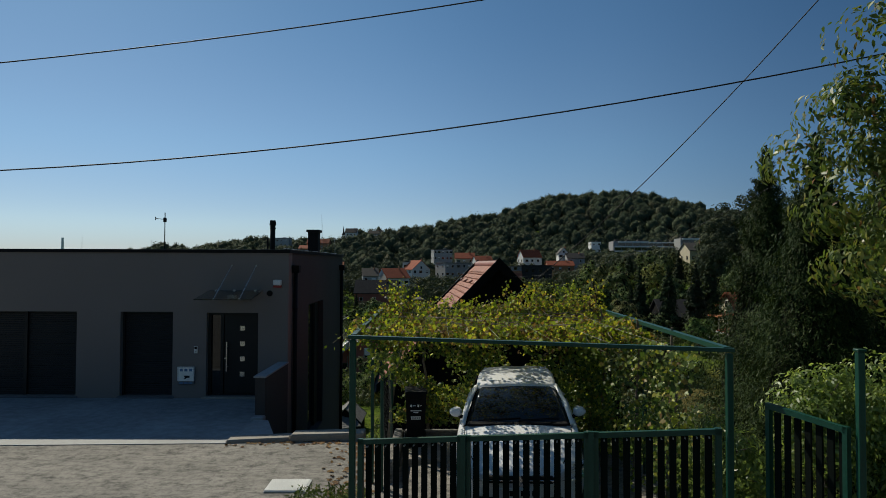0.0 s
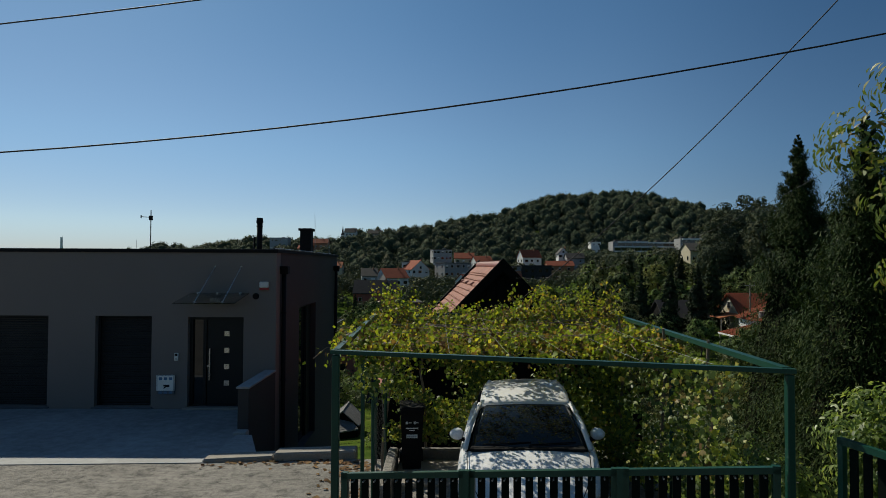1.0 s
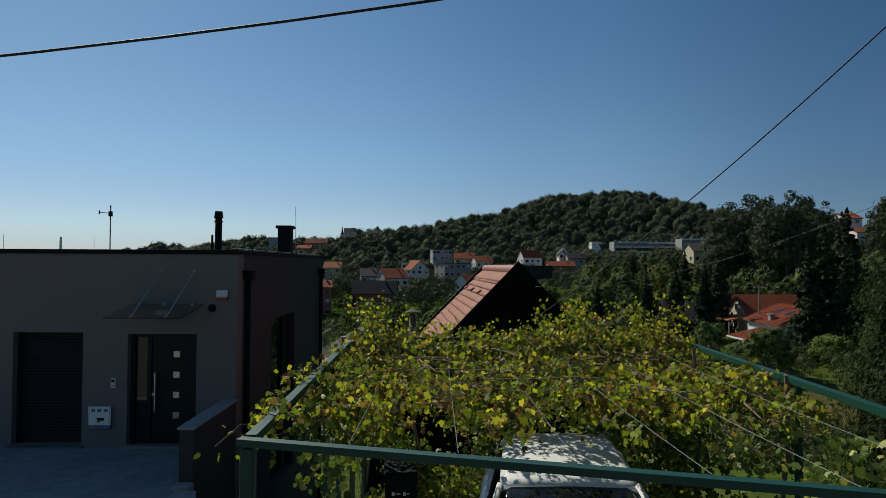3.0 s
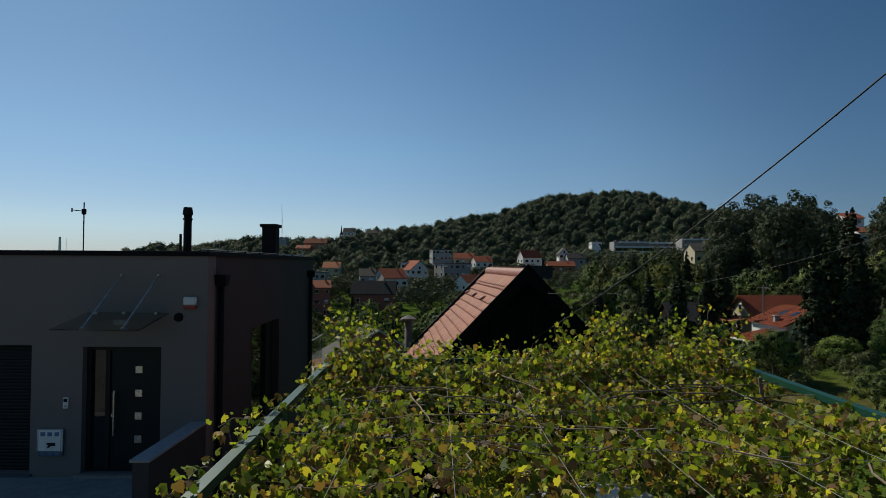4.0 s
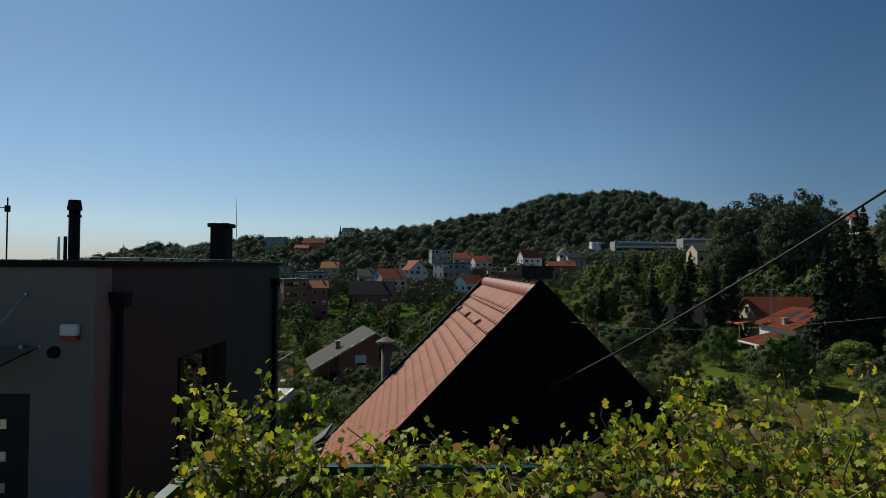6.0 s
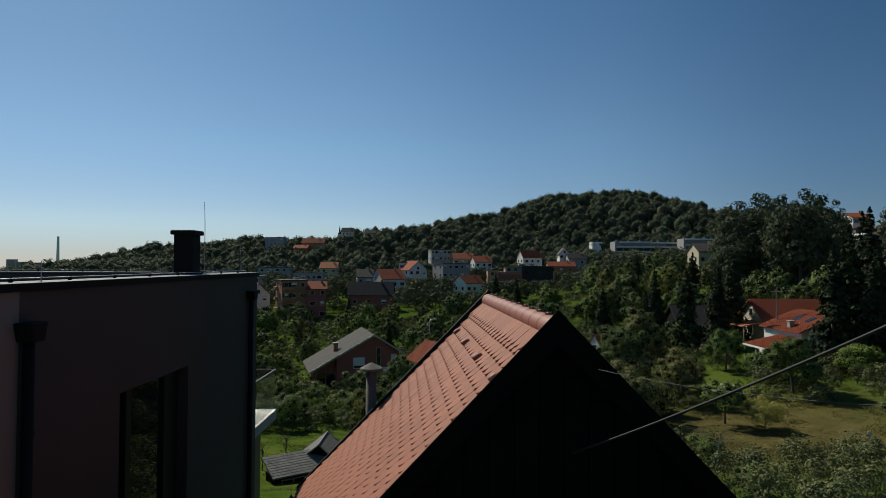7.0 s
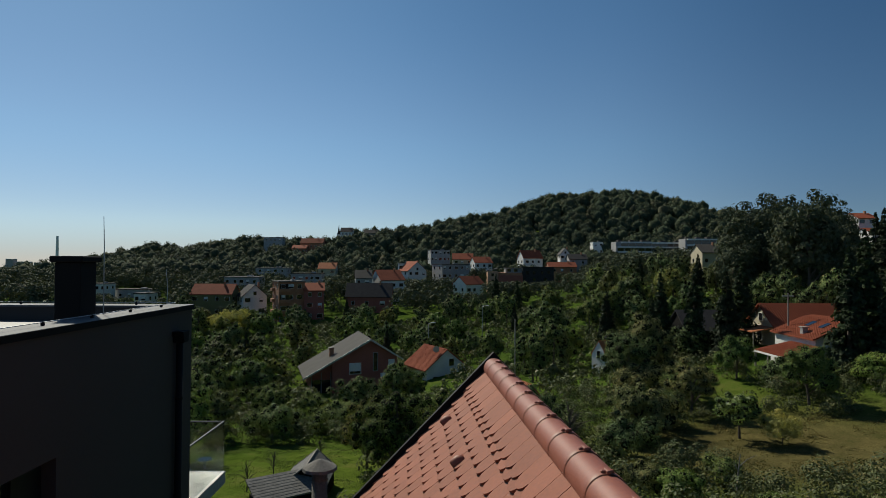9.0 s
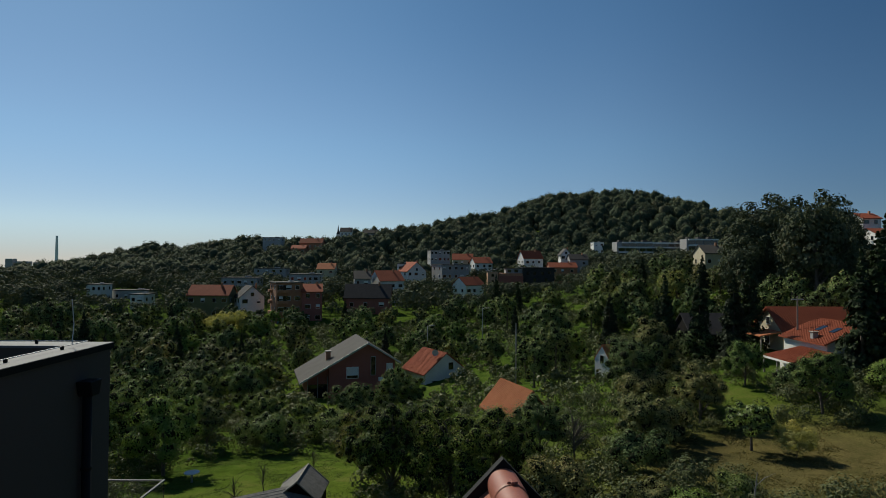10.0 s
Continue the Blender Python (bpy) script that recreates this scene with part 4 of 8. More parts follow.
def build_gate():
    """Three framed panels of upright boards; the top rail climbs with the street."""
    d = FR - FL
    length, dirn = d.length, d.normalized()
    g = thing("driveway_gate", "dark green steel gate with upright wooden boards", "gate")
    def at(s, z, out=0.0):
        q = FL + dirn * s + Vector((dirn.y, -dirn.x, 0)) * out
        return Vector((q.x, q.y, z))
    def rail_z(s):
        return 1.33 + (1.735 - 1.33) * s / length
    ends = [0.06, 1.31, 2.66, length - 0.06]
    for i in range(3):
        s0, s1 = ends[i] + 0.015, ends[i + 1] - 0.015
        leaf = part("gate_leaf", bar(bmesh.new(), at(s0, rail_z(s0)), at(s1, rail_z(s1)), 0.05, 0.055), M["green_paint"], g)
        part("lower_rail", bar(bmesh.new(), at(s0, rail_z(s0) - 1.05), at(s1, rail_z(s1) - 1.05), 0.05, 0.06), M["green_paint"], leaf)
        for s in (s0 + 0.03, s1 - 0.03):
            part("stile", bar(bmesh.new(), at(s, rail_z(s) - 1.2), at(s, rail_z(s) + 0.035), 0.05, 0.06, dirn), M["green_paint"], leaf)
        n = round((s1 - s0 - 0.12) / 0.112)
        for k in range(n):
            s = s0 + 0.06 + (k + 0.5) * (s1 - s0 - 0.12) / n
            b = bar(bmesh.new(), at(s, rail_z(s) - 1.13, -0.035), at(s, rail_z(s) - 0.005, -0.035), 0.02, 0.068, dirn)
            part("board", b, M["green_slat"], leaf)
            part("screw", bar(bmesh.new(), at(s, rail_z(s) - 0.055, -0.046), at(s, rail_z(s) - 0.055, 0.03), 0.012, 0.012), M["galv"], leaf)
    for s in (1.31, 2.66):
        part("gate_post", bar(bmesh.new(), at(s, 0.0, 0.03), at(s, rail_z(s) + 0.045, 0.03), 0.055, 0.055, dirn), M["green_paint"], g)
    return g


def build_side_gate():
    g = thing("garden_gate", "open green garden gate beside a steel post", "gate")
    part("post", box(bmesh.new(), 2.953, 3.007, 4.378, 4.432, -0.2, 2.68, bevel=0.006), M["green_paint"], g)
    part("post_cap", box(bmesh.new(), 2.945, 3.015, 4.37, 4.44, 2.68, 2.70, bevel=0.004), M["green_paint"], g)
    a, b = Vector((2.93, 4.47, 0)), Vector((2.70, 5.29, 0))
    d = (b - a).normalized()
    z = Vector((0, 0, 1))
    leaf = part("gate_leaf", bar(bmesh.new(), a + z * 2.03, b + z * 2.05, 0.045, 0.05), M["green_paint"], g)
    part("lower_rail", bar(bmesh.new(), a + z * 0.85, b + z * 0.87, 0.045, 0.05), M["green_paint"], leaf)
    for p in (a + d * 0.025, b - d * 0.025):
        part("stile", bar(bmesh.new(), p + z * 0.8, p + z * 2.06, 0.045, 0.045, d), M["green_paint"], leaf)
    for k in range(7):
        p = a.lerp(b, (k + 0.8) / 7.6) + Vector((0.03, 0, 0))
        part("board", bar(bmesh.new(), p + z * 0.88, p + z * 2.0, 0.02, 0.06, d), M["green_slat"], leaf)
    return g


build_carport()
build_gate()
build_side_gate()


# ---- the small tiled house in front of the slope ----
HOOKS = ((-0.50, 3.92), (-0.50, 2.67), (-0.50, 1.40), (-0.50, 0.17), (0.55, 1.05), (0.55, 2.2), (0.55, 3.4))


def build_tiled_house():
    th = thing("tiled_house", "small dark-boarded house with a pink clay tile roof", "house", (1.03, 14.43, 0), 3.6)
    top, half, length = 3.38, 2.95, 4.36
    zb = top - half
    # gable walls of boards coloured near-black for their shade, side walls
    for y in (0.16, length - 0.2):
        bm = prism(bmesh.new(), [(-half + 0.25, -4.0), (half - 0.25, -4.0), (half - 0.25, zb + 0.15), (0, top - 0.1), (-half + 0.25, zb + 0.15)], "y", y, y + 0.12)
        part("gable_wall", bm, M["old_boards"], th, "board gable, its shade put into near-black boards")
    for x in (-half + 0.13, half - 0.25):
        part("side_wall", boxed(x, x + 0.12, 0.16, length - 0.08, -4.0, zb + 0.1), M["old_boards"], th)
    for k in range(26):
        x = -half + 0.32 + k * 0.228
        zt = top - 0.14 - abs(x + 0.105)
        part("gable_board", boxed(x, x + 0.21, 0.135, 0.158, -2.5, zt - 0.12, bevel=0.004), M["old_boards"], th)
    r2 = math.sqrt(0.5)
    for s, nm in ((-1, "left"), (1, "right")):
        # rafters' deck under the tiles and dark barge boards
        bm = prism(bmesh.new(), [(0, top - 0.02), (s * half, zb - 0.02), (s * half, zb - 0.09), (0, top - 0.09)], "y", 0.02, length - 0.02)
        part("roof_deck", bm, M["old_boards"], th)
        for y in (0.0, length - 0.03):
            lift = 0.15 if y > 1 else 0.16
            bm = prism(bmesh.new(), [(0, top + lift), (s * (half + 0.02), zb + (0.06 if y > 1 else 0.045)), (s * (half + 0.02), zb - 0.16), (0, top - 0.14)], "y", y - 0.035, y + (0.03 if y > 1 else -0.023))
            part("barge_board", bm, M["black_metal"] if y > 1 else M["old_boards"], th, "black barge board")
    bm = bmesh.new()
    pts = []
    for k in range(17):
        a = math.pi * k / 16
        pts.append((-half - 0.06 + 0.06 * math.cos(a), zb - 0.08 - 0.06 * math.sin(a)))
    inner = [(u * 1 + (0.008 if u < -half - 0.06 else -0.008), v + 0.006) for u, v in pts]
    prism(bm, pts + inner[::-1], "y", -0.03, length + 0.03)
    part("gutter", bm, M["black_metal"], th, "dark half-round gutter")
    # flat beaver-tail tiles with a rounded lower end, laid half a tile over in every second course
    cols, cover, slope = 23, 0.167, half * math.sqrt(2)
    tw, g = (length - 0.05) / cols, 0.0018

    def tile_mesh(wide, reach, left=True, right=True):
        """One tile: its tail rounded at v = 0, its head tucked under the next course at v = reach."""
        bm = bmesh.new()
        r = tw / 2 - 0.006
        arc = [(tw / 2 - r * math.cos(q), 0.074 - 0.074 * math.sin(q)) for q in (math.pi * k / 10 for k in range(11))]
        x0, x1 = (0.0, tw) if wide else (tw / 2, tw)
        arc = [c for c in arc if x0 - 1e-6 <= c[0] <= x1 + 1e-6]
        outline = [(x0 + g, reach), (x0 + g, 0.077 if wide else 0.0)] + (arc if wide else arc[1:]) + [(x1 - g, 0.077), (x1 - g, reach)]
        lo = [bm.verts.new((u, v, 0.026 - 0.024 * v / reach)) for u, v in outline]
        hi = [bm.verts.new((u, v, 0.047 - 0.033 * v / reach)) for u, v in outline]
        bm.faces.new(hi)
        n = len(outline)
        for i in range(n):
            bm.faces.new((lo[i], lo[(i + 1) % n], hi[(i + 1) % n], hi[i]))
        bm.faces.new(lo[::-1])
        bmesh.ops.recalc_face_normals(bm, faces=bm.faces)
        me = bpy.data.meshes.new("roof_tile")
        bm.to_mesh(me)
        bm.free()
        me.materials.append(M["tile"])
        return me

    kinds = {(w, top_row): tile_mesh(w, 0.42 if top_row else cover + 0.075) for w in (True, False) for top_row in (True, False)}
    rng = random.Random(4)
    # where each course ends below the ridge: a long top course, then even steps down to the gutter
    ends = [0.375, 0.43]
    while ends[-1] + cover < slope - 0.02:
        ends.append(ends[-1] + cover)

    def tile_pose(s, down, off):
        up = Vector((-s * r2, 0, r2))            # up the slope
        nrm = Vector((s * r2, 0, r2))
        side = up.cross(nrm)
        y0 = 0.025 + off if side.y > 0 else length - 0.025 - off
        base = Vector((0, y0, top)) - up * down + nrm * rng.uniform(-0.0008, 0.0016)
        m = Matrix((side, up, nrm)).transposed().to_4x4()
        return Matrix.Translation(base) @ m @ pose(0, 0, 0, rng.uniform(-0.25, 0.15), rng.uniform(-0.2, 0.2), rng.uniform(-0.25, 0.25))

    def courses(s):
        for r, down in enumerate(ends):
            lift = 0.010 if r == 0 else 0.0
            if r % 2 == 0:
                row = [(c * tw, True) for c in range(cols)]
            else:
                row = [(-tw / 2, False)] + [((c + 0.5) * tw, True) for c in range(cols - 1)]
            for off, wide in row:
                nrm = Vector((s * r2, 0, r2))
                yield r, kinds[(wide, r < 2)], Matrix.Translation(nrm * lift) @ tile_pose(s, down, off)

    far = {-1: bmesh.new(), 1: bmesh.new()}
    for s in (-1, 1):
        for r, me, m in courses(s):
            if s == -1 and r < 13:
                o = new("roof_tile", me)
                o.parent = th
                o.matrix_local = m
            else:
                at = len(far[s].verts)
                far[s].from_mesh(me)
                far[s].verts.ensure_lookup_table()
                bmesh.ops.transform(far[s], matrix=m, verts=far[s].verts[at:])
        part("lower_tiles" if s == -1 else "shaded_tiles", far[s], M["tile"], th)["kind"] = "stuff"
    # half-round ridge tiles, lapped, with small clips
    n = 12
    for k in range(n):
        bm = bmesh.new()
        y0, y1 = k * length / n + (0.02 if k == 0 else -0.02), (k + 1) * length / n + 0.02
        rings = []
        for y, rr, dz in ((y0, 0.1105, 0.004), (y0 + 0.012, 0.1128, 0.004), (y0 + 0.03, 0.1132, 0.004), (y0 + 0.06, 0.1115, 0.003), (y1, 0.1085, 0.0)):
            rings.append([bm.verts.new((rr * math.cos(a), y, top - 0.02 + dz + rr * math.sin(a))) for a in (math.pi * (-0.08 + 1.16 * j / 18) for j in range(19))])
        for a, b in zip(rings, rings[1:]):
            for j in range(18):
                bm.faces.new((a[j], a[j + 1], b[j + 1], b[j]))
        if k == 0:
            bm.faces.new(rings[0])
        bmesh.ops.recalc_face_normals(bm, faces=bm.faces)
        cap = part("ridge_tile", bm, M["ridge_tile"], th, smooth=True)
        clip = boxed(-0.026, 0.040, y0 + 0.012, y0 + 0.032, top + 0.088, top + 0.106, bevel=0.004)
        box(clip, -0.004, 0.018, y0 - 0.006, y0 + 0.05, top + 0.090, top + 0.110, bevel=0.004)
        part("ridge_clip", clip, M["ridge_tile"], cap)
    # small hooded snow hooks standing proud of the tiles on the lit slope
    for u, y in HOOKS:
        bm = bmesh.new()
        rings = []
        for t, w, h in ((-0.055, 0.030, 0.050), (-0.05, 0.042, 0.066), (-0.035, 0.046, 0.074), (0.02, 0.044, 0.068), (0.06, 0.040, 0.040)):
            rings.append([bm.verts.new((t, w * math.cos(a), 0.02 + h * math.sin(a))) for a in (math.pi * j / 8 for j in range(9))])
        for a, b in zip(rings, rings[1:]):
            for j in range(8):
                bm.faces.new((a[j], a[j + 1], b[j + 1], b[j]))
        bm.faces.new(rings[0][::-1])
        bm.faces.new(rings[-1])
        hook = part("snow_hook", bm, M["ridge_tile"], th, "small raised clay snow hook", True)
        w = -1 if u < 0 else 1
        m = Matrix((Vector((-w * r2, 0, r2)), Vector((0, -w, 0)), Vector((w * r2, 0, r2)))).transposed().to_4x4()
        hook.matrix_local = Matrix.Translation((u, y, top - abs(u))) @ m
    # concrete flue with a conical cap behind the far rake
    bm = bmesh.new()
    tube(bm, [(-1.85, length + 0.2, -1.0), (-1.85, length + 0.2, 2.20)], 0.085, 14)
    f = part("chimney_pipe", bm, M["flue_cement"], th, "grey cement flue pipe", True)
    part("pipe_cap", tube(bmesh.new(), [(-1.85, length + 0.2, 2.24), (-1.85, length + 0.2, 2.27), (-1.85, length + 0.2, 2.35)], [0.19, 0.18, 0.02], 14), M["flue_cement"], f)
    part("pipe_collar", tube(bmesh.new(), [(-1.85, length + 0.2, 2.13), (-1.85, length + 0.2, 2.24)], [0.09, 0.06], 14), M["flue_cement"], f)
    return th


build_tiled_house()
# ---- houses in the valley and on the slopes ----
PANE_BOX = {}


def shared_box(key, sx, sy, sz, mat):
    k = (key, round(sx, 2), round(sy, 2), round(sz, 2))
    if k not in PANE_BOX:
        me = bpy.data.meshes.new(key)
        bm = boxed(-sx / 2, sx / 2, -sy / 2, sy / 2, 0, sz)
        bm.to_mesh(me)
        bm.free()
        me.materials.append(M[mat])
        PANE_BOX[k] = me
    return PANE_BOX[k]


def put(name, me, parent, at):
    o = new(name, me)
    o.parent, o.location = parent, at
    return o


def gable_roof(w, d, eave, ridge, axis, over=0.45, thick=0.22):
    bm = bmesh.new()
    if axis == "x":
        k = (ridge - eave) / (d / 2)
        lo = eave - over * k
        poly = [(-d / 2 - over, lo), (0, ridge), (d / 2 + over, lo), (d / 2 + over, lo + thick), (0, ridge + thick), (-d / 2 - over, lo + thick)]
        prism(bm, poly, "x", -w / 2 - over * 0.7, w / 2 + over * 0.7)
    else:
        k = (ridge - eave) / (w / 2)
        lo = eave - over * k
        poly = [(-w / 2 - over, lo), (0, ridge), (w / 2 + over, lo), (w / 2 + over, lo + thick), (0, ridge + thick), (-w / 2 - over, lo + thick)]
        prism(bm, poly, "y", -d / 2 - over * 0.7, d / 2 + over * 0.7)
    return bm


def house(x, y, z, w, d, eave, ridge, axis, wall, roof, nw, floors, yaw, label, category, chimney=True):
    h = thing(category.replace(" ", "_"), label, category, (x, y, z), yaw, "buildings of the town")
    bm = bmesh.new()
    low = min(-3.0, float(ground_z(x, y)) - z - 2.0)
    if axis == "x":
        prism(bm, [(-d / 2, low), (d / 2, low), (d / 2, eave), (0, ridge), (-d / 2, eave)], "x", -w / 2, w / 2)
    elif axis == "y":
        prism(bm, [(-w / 2, low), (w / 2, low), (w / 2, eave), (0, ridge), (-w / 2, eave)], "y", -d / 2, d / 2)
    else:
        box(bm, -w / 2, w / 2, -d / 2, d / 2, low, eave)
    part("wall", bm, M[wall], h)
    if axis == "flat":
        part("roof", boxed(-w / 2 - 0.25, w / 2 + 0.25, -d / 2 - 0.25, d / 2 + 0.25, eave + 0.004, eave + 0.35, bevel=0.05), M[roof], h)
        part("roof_hatch", boxed(w * 0.1, w * 0.25, -1, 1, eave + 0.35, eave + 0.9), M["wall_grey"], h)
    else:
        rf = part("roof", gable_roof(w, d, eave, ridge, axis), M[roof], h)
        if chimney:
            cx = w * 0.22
            part("chimney", boxed(cx, cx + 0.6, -0.9, -0.3, eave, ridge + 0.9), M["wall_brick"], rf)
    fh = eave / max(floors, 1)
    gh = min(1.25, fh * 0.45)
    frame_mat = "wall_grey" if wall == "wall_white" else "wall_white"
    for f in range(floors):
        zc = f * fh + (fh - gh) * 0.55 + (0.9 if floors == 1 else 0.3)
        if zc + gh > eave - 0.15:
            zc = eave - 0.2 - gh
        for k in range(nw):
            wx = -w / 2 + (k + 0.5 + 0.12 * math.sin(k * 5.1 + x)) * w / nw
            ww = min(1.25, w / nw * 0.5) * (1.35 if (k + f + int(abs(x))) % 3 == 0 else 0.9)
            fr = put("window", shared_box("window" + frame_mat, ww + 0.14, 0.08, gh + 0.14, frame_mat), h, (wx, -d / 2 - 0.02, zc - 0.07))
            put("pane", shared_box("pane", ww, 0.06, gh, "pane"), fr, (0, -0.03, 0.07))
            if (k * 3 + f + int(abs(y))) % 4 == 0:
                put("blind", shared_box("blind", ww, 0.03, gh * 0.6, "wall_white"), fr, (0, -0.07, 0.07 + gh * 0.4))
        for k in range(2):
            for sx in (-1, 1):
                fr = put("window", shared_box("window_side" + frame_mat, 0.08, 1.2, gh + 0.14, frame_mat), h, (sx * (w / 2 + 0.02), -d / 4 + k * d / 2, zc - 0.07))
                put("pane", shared_box("pane_side", 0.06, 1.06, gh, "pane"), fr, (sx * 0.03, 0, 0.07))
    if axis == "y" and ridge - eave > 2.5:
        fr = put("window", shared_box("window" + frame_mat, 1.1, 0.08, 1.3, frame_mat), h, (0, -d / 2 - 0.02, eave + 0.2))
        put("pane", shared_box("pane", 0.96, 0.06, 1.16, "pane"), fr, (0, -0.03, 0.07))
    return h


def terrace(x, y, z, w, d, eave, label, steps):
    """A long modern row: pale slab edges, dark glazing set back between them, and roof boxes."""
    h = thing("building", label, "building", (x, y, z))
    low = min(-3.0, float(ground_z(x, y)) - z - 2.0)
    part("wall", boxed(-w / 2, w / 2, -d / 2 + 0.9, d / 2, low, eave), M["wall_grey"], h, "grey back walls")
    n = max(2, round(eave / 3.2))
    fh = eave / n
    for f in range(n):
        inset = 0.35 * w * (f / n) * (0.5 if f % 2 else 0.2)
        part("slab_edge", boxed(-w / 2 + inset, w / 2, -d / 2 - 0.3, -d / 2 + 0.9, (f + 1) * fh - 0.9, (f + 1) * fh), M["wall_white"], h, "pale slab edge")
        bays = max(3, round((w - inset) / 4.5))
        for k in range(bays):
            x0 = -w / 2 + inset + (w - inset) * k / bays
            part("glazing", boxed(x0 + 0.25, x0 + (w - inset) / bays - 0.25, -d / 2 + 0.8, -d / 2 + 0.895, f * fh + 0.15, (f + 1) * fh - 0.95), M["pane"], h)
    for k in range(steps):
        x0 = -w / 2 + w * (k + 0.3) / steps
        part("roof_box", boxed(x0, x0 + w / steps * 0.35, -1.5, 2.5, eave + 0.003, eave + 1.3, bevel=0.05), M["roof_grey"], h)
    return h


def unfinished_house():
    """A dark boarded flat-roofed block on stilts with stepped brick wings beside it."""
    h = thing("house", "dark flat-roofed unfinished house with stepped brick wings", "house", (36.2, 289, -5.0))
    part("upper_block", boxed(0.8, 14.8, -4.5, 4.5, 0.2, 8.0, bevel=0.05), M["roof_dark"], h, "dark boarded upper block")
    # near-black block set back: painted shade of the recess between the stilts
    part("lower_block", boxed(2.0, 13.5, -2.0, 4.4, -7.0, 0.197), M["old_boards"], h)
    part("roof", boxed(0.5, 15.1, -4.8, 4.8, 8.003, 8.25), M["roof_dark"], h)
    for x in (1.2, 5.5, 10.0, 14.4):
        part("stilt", boxed(x - 0.2, x + 0.2, -4.2, -3.8, -7.0, 0.197), M["wall_grey"], h)
    wing = part("wing", boxed(-10.0, 0.6, -5.0, 4.0, -2.0, 5.6), M["wall_brick"], h, "rough brick wing")
    part("wing_front", boxed(-9.8, 0.7, -6.2, -5.003, 1.4, 4.4), M["wall_brown"], wing, "brown boarded balcony front")
    part("lower_wing", boxed(-9.5, -4.0, -6.0, -5.006, -7.0, 1.397), M["wall_grey"], wing)
    part("set_back", boxed(-6.6, 0.797, -2.5, 4.0, 5.603, 7.6), M["wall_grey"], h, "grey set-back storey")
    part("set_back_roof", boxed(-7.0, 0.79, -2.9, 4.2, 7.603, 7.8), M["roof_dark"], h)
    for x, z in ((3.0, 5.0), (6.0, 5.0), (9.5, 5.0), (12.5, 5.2), (6.0, 2.0), (11.0, 2.0)):
        put("pane", shared_box("pane", 1.2, 0.06, 1.4, "pane"), h, (x, -4.52, z))
    for x, z in ((-5.0, 6.0), (-2.0, 6.0)):
        put("pane", shared_box("pane", 1.6, 0.06, 1.2, "pane"), h, (x, -2.52, z))
    part("cream_wall", boxed(-14.8, -10.3, -5.0, 2.0, -6.0, 6.2), M["wall_orange"], h, "pale orange rendered wall")
    part("cream_roof", prism(bmesh.new(), [(-15.2, 6.3), (-10.2, 7.3), (-10.2, 7.5), (-15.2, 6.5)], "y", -5.6, 2.6), M["roof_dark"], h)
    for z in (1.2, 4.0):
        put("pane", shared_box("pane", 1.2, 0.06, 1.3, "pane"), h, (-12.6, -5.02, z))


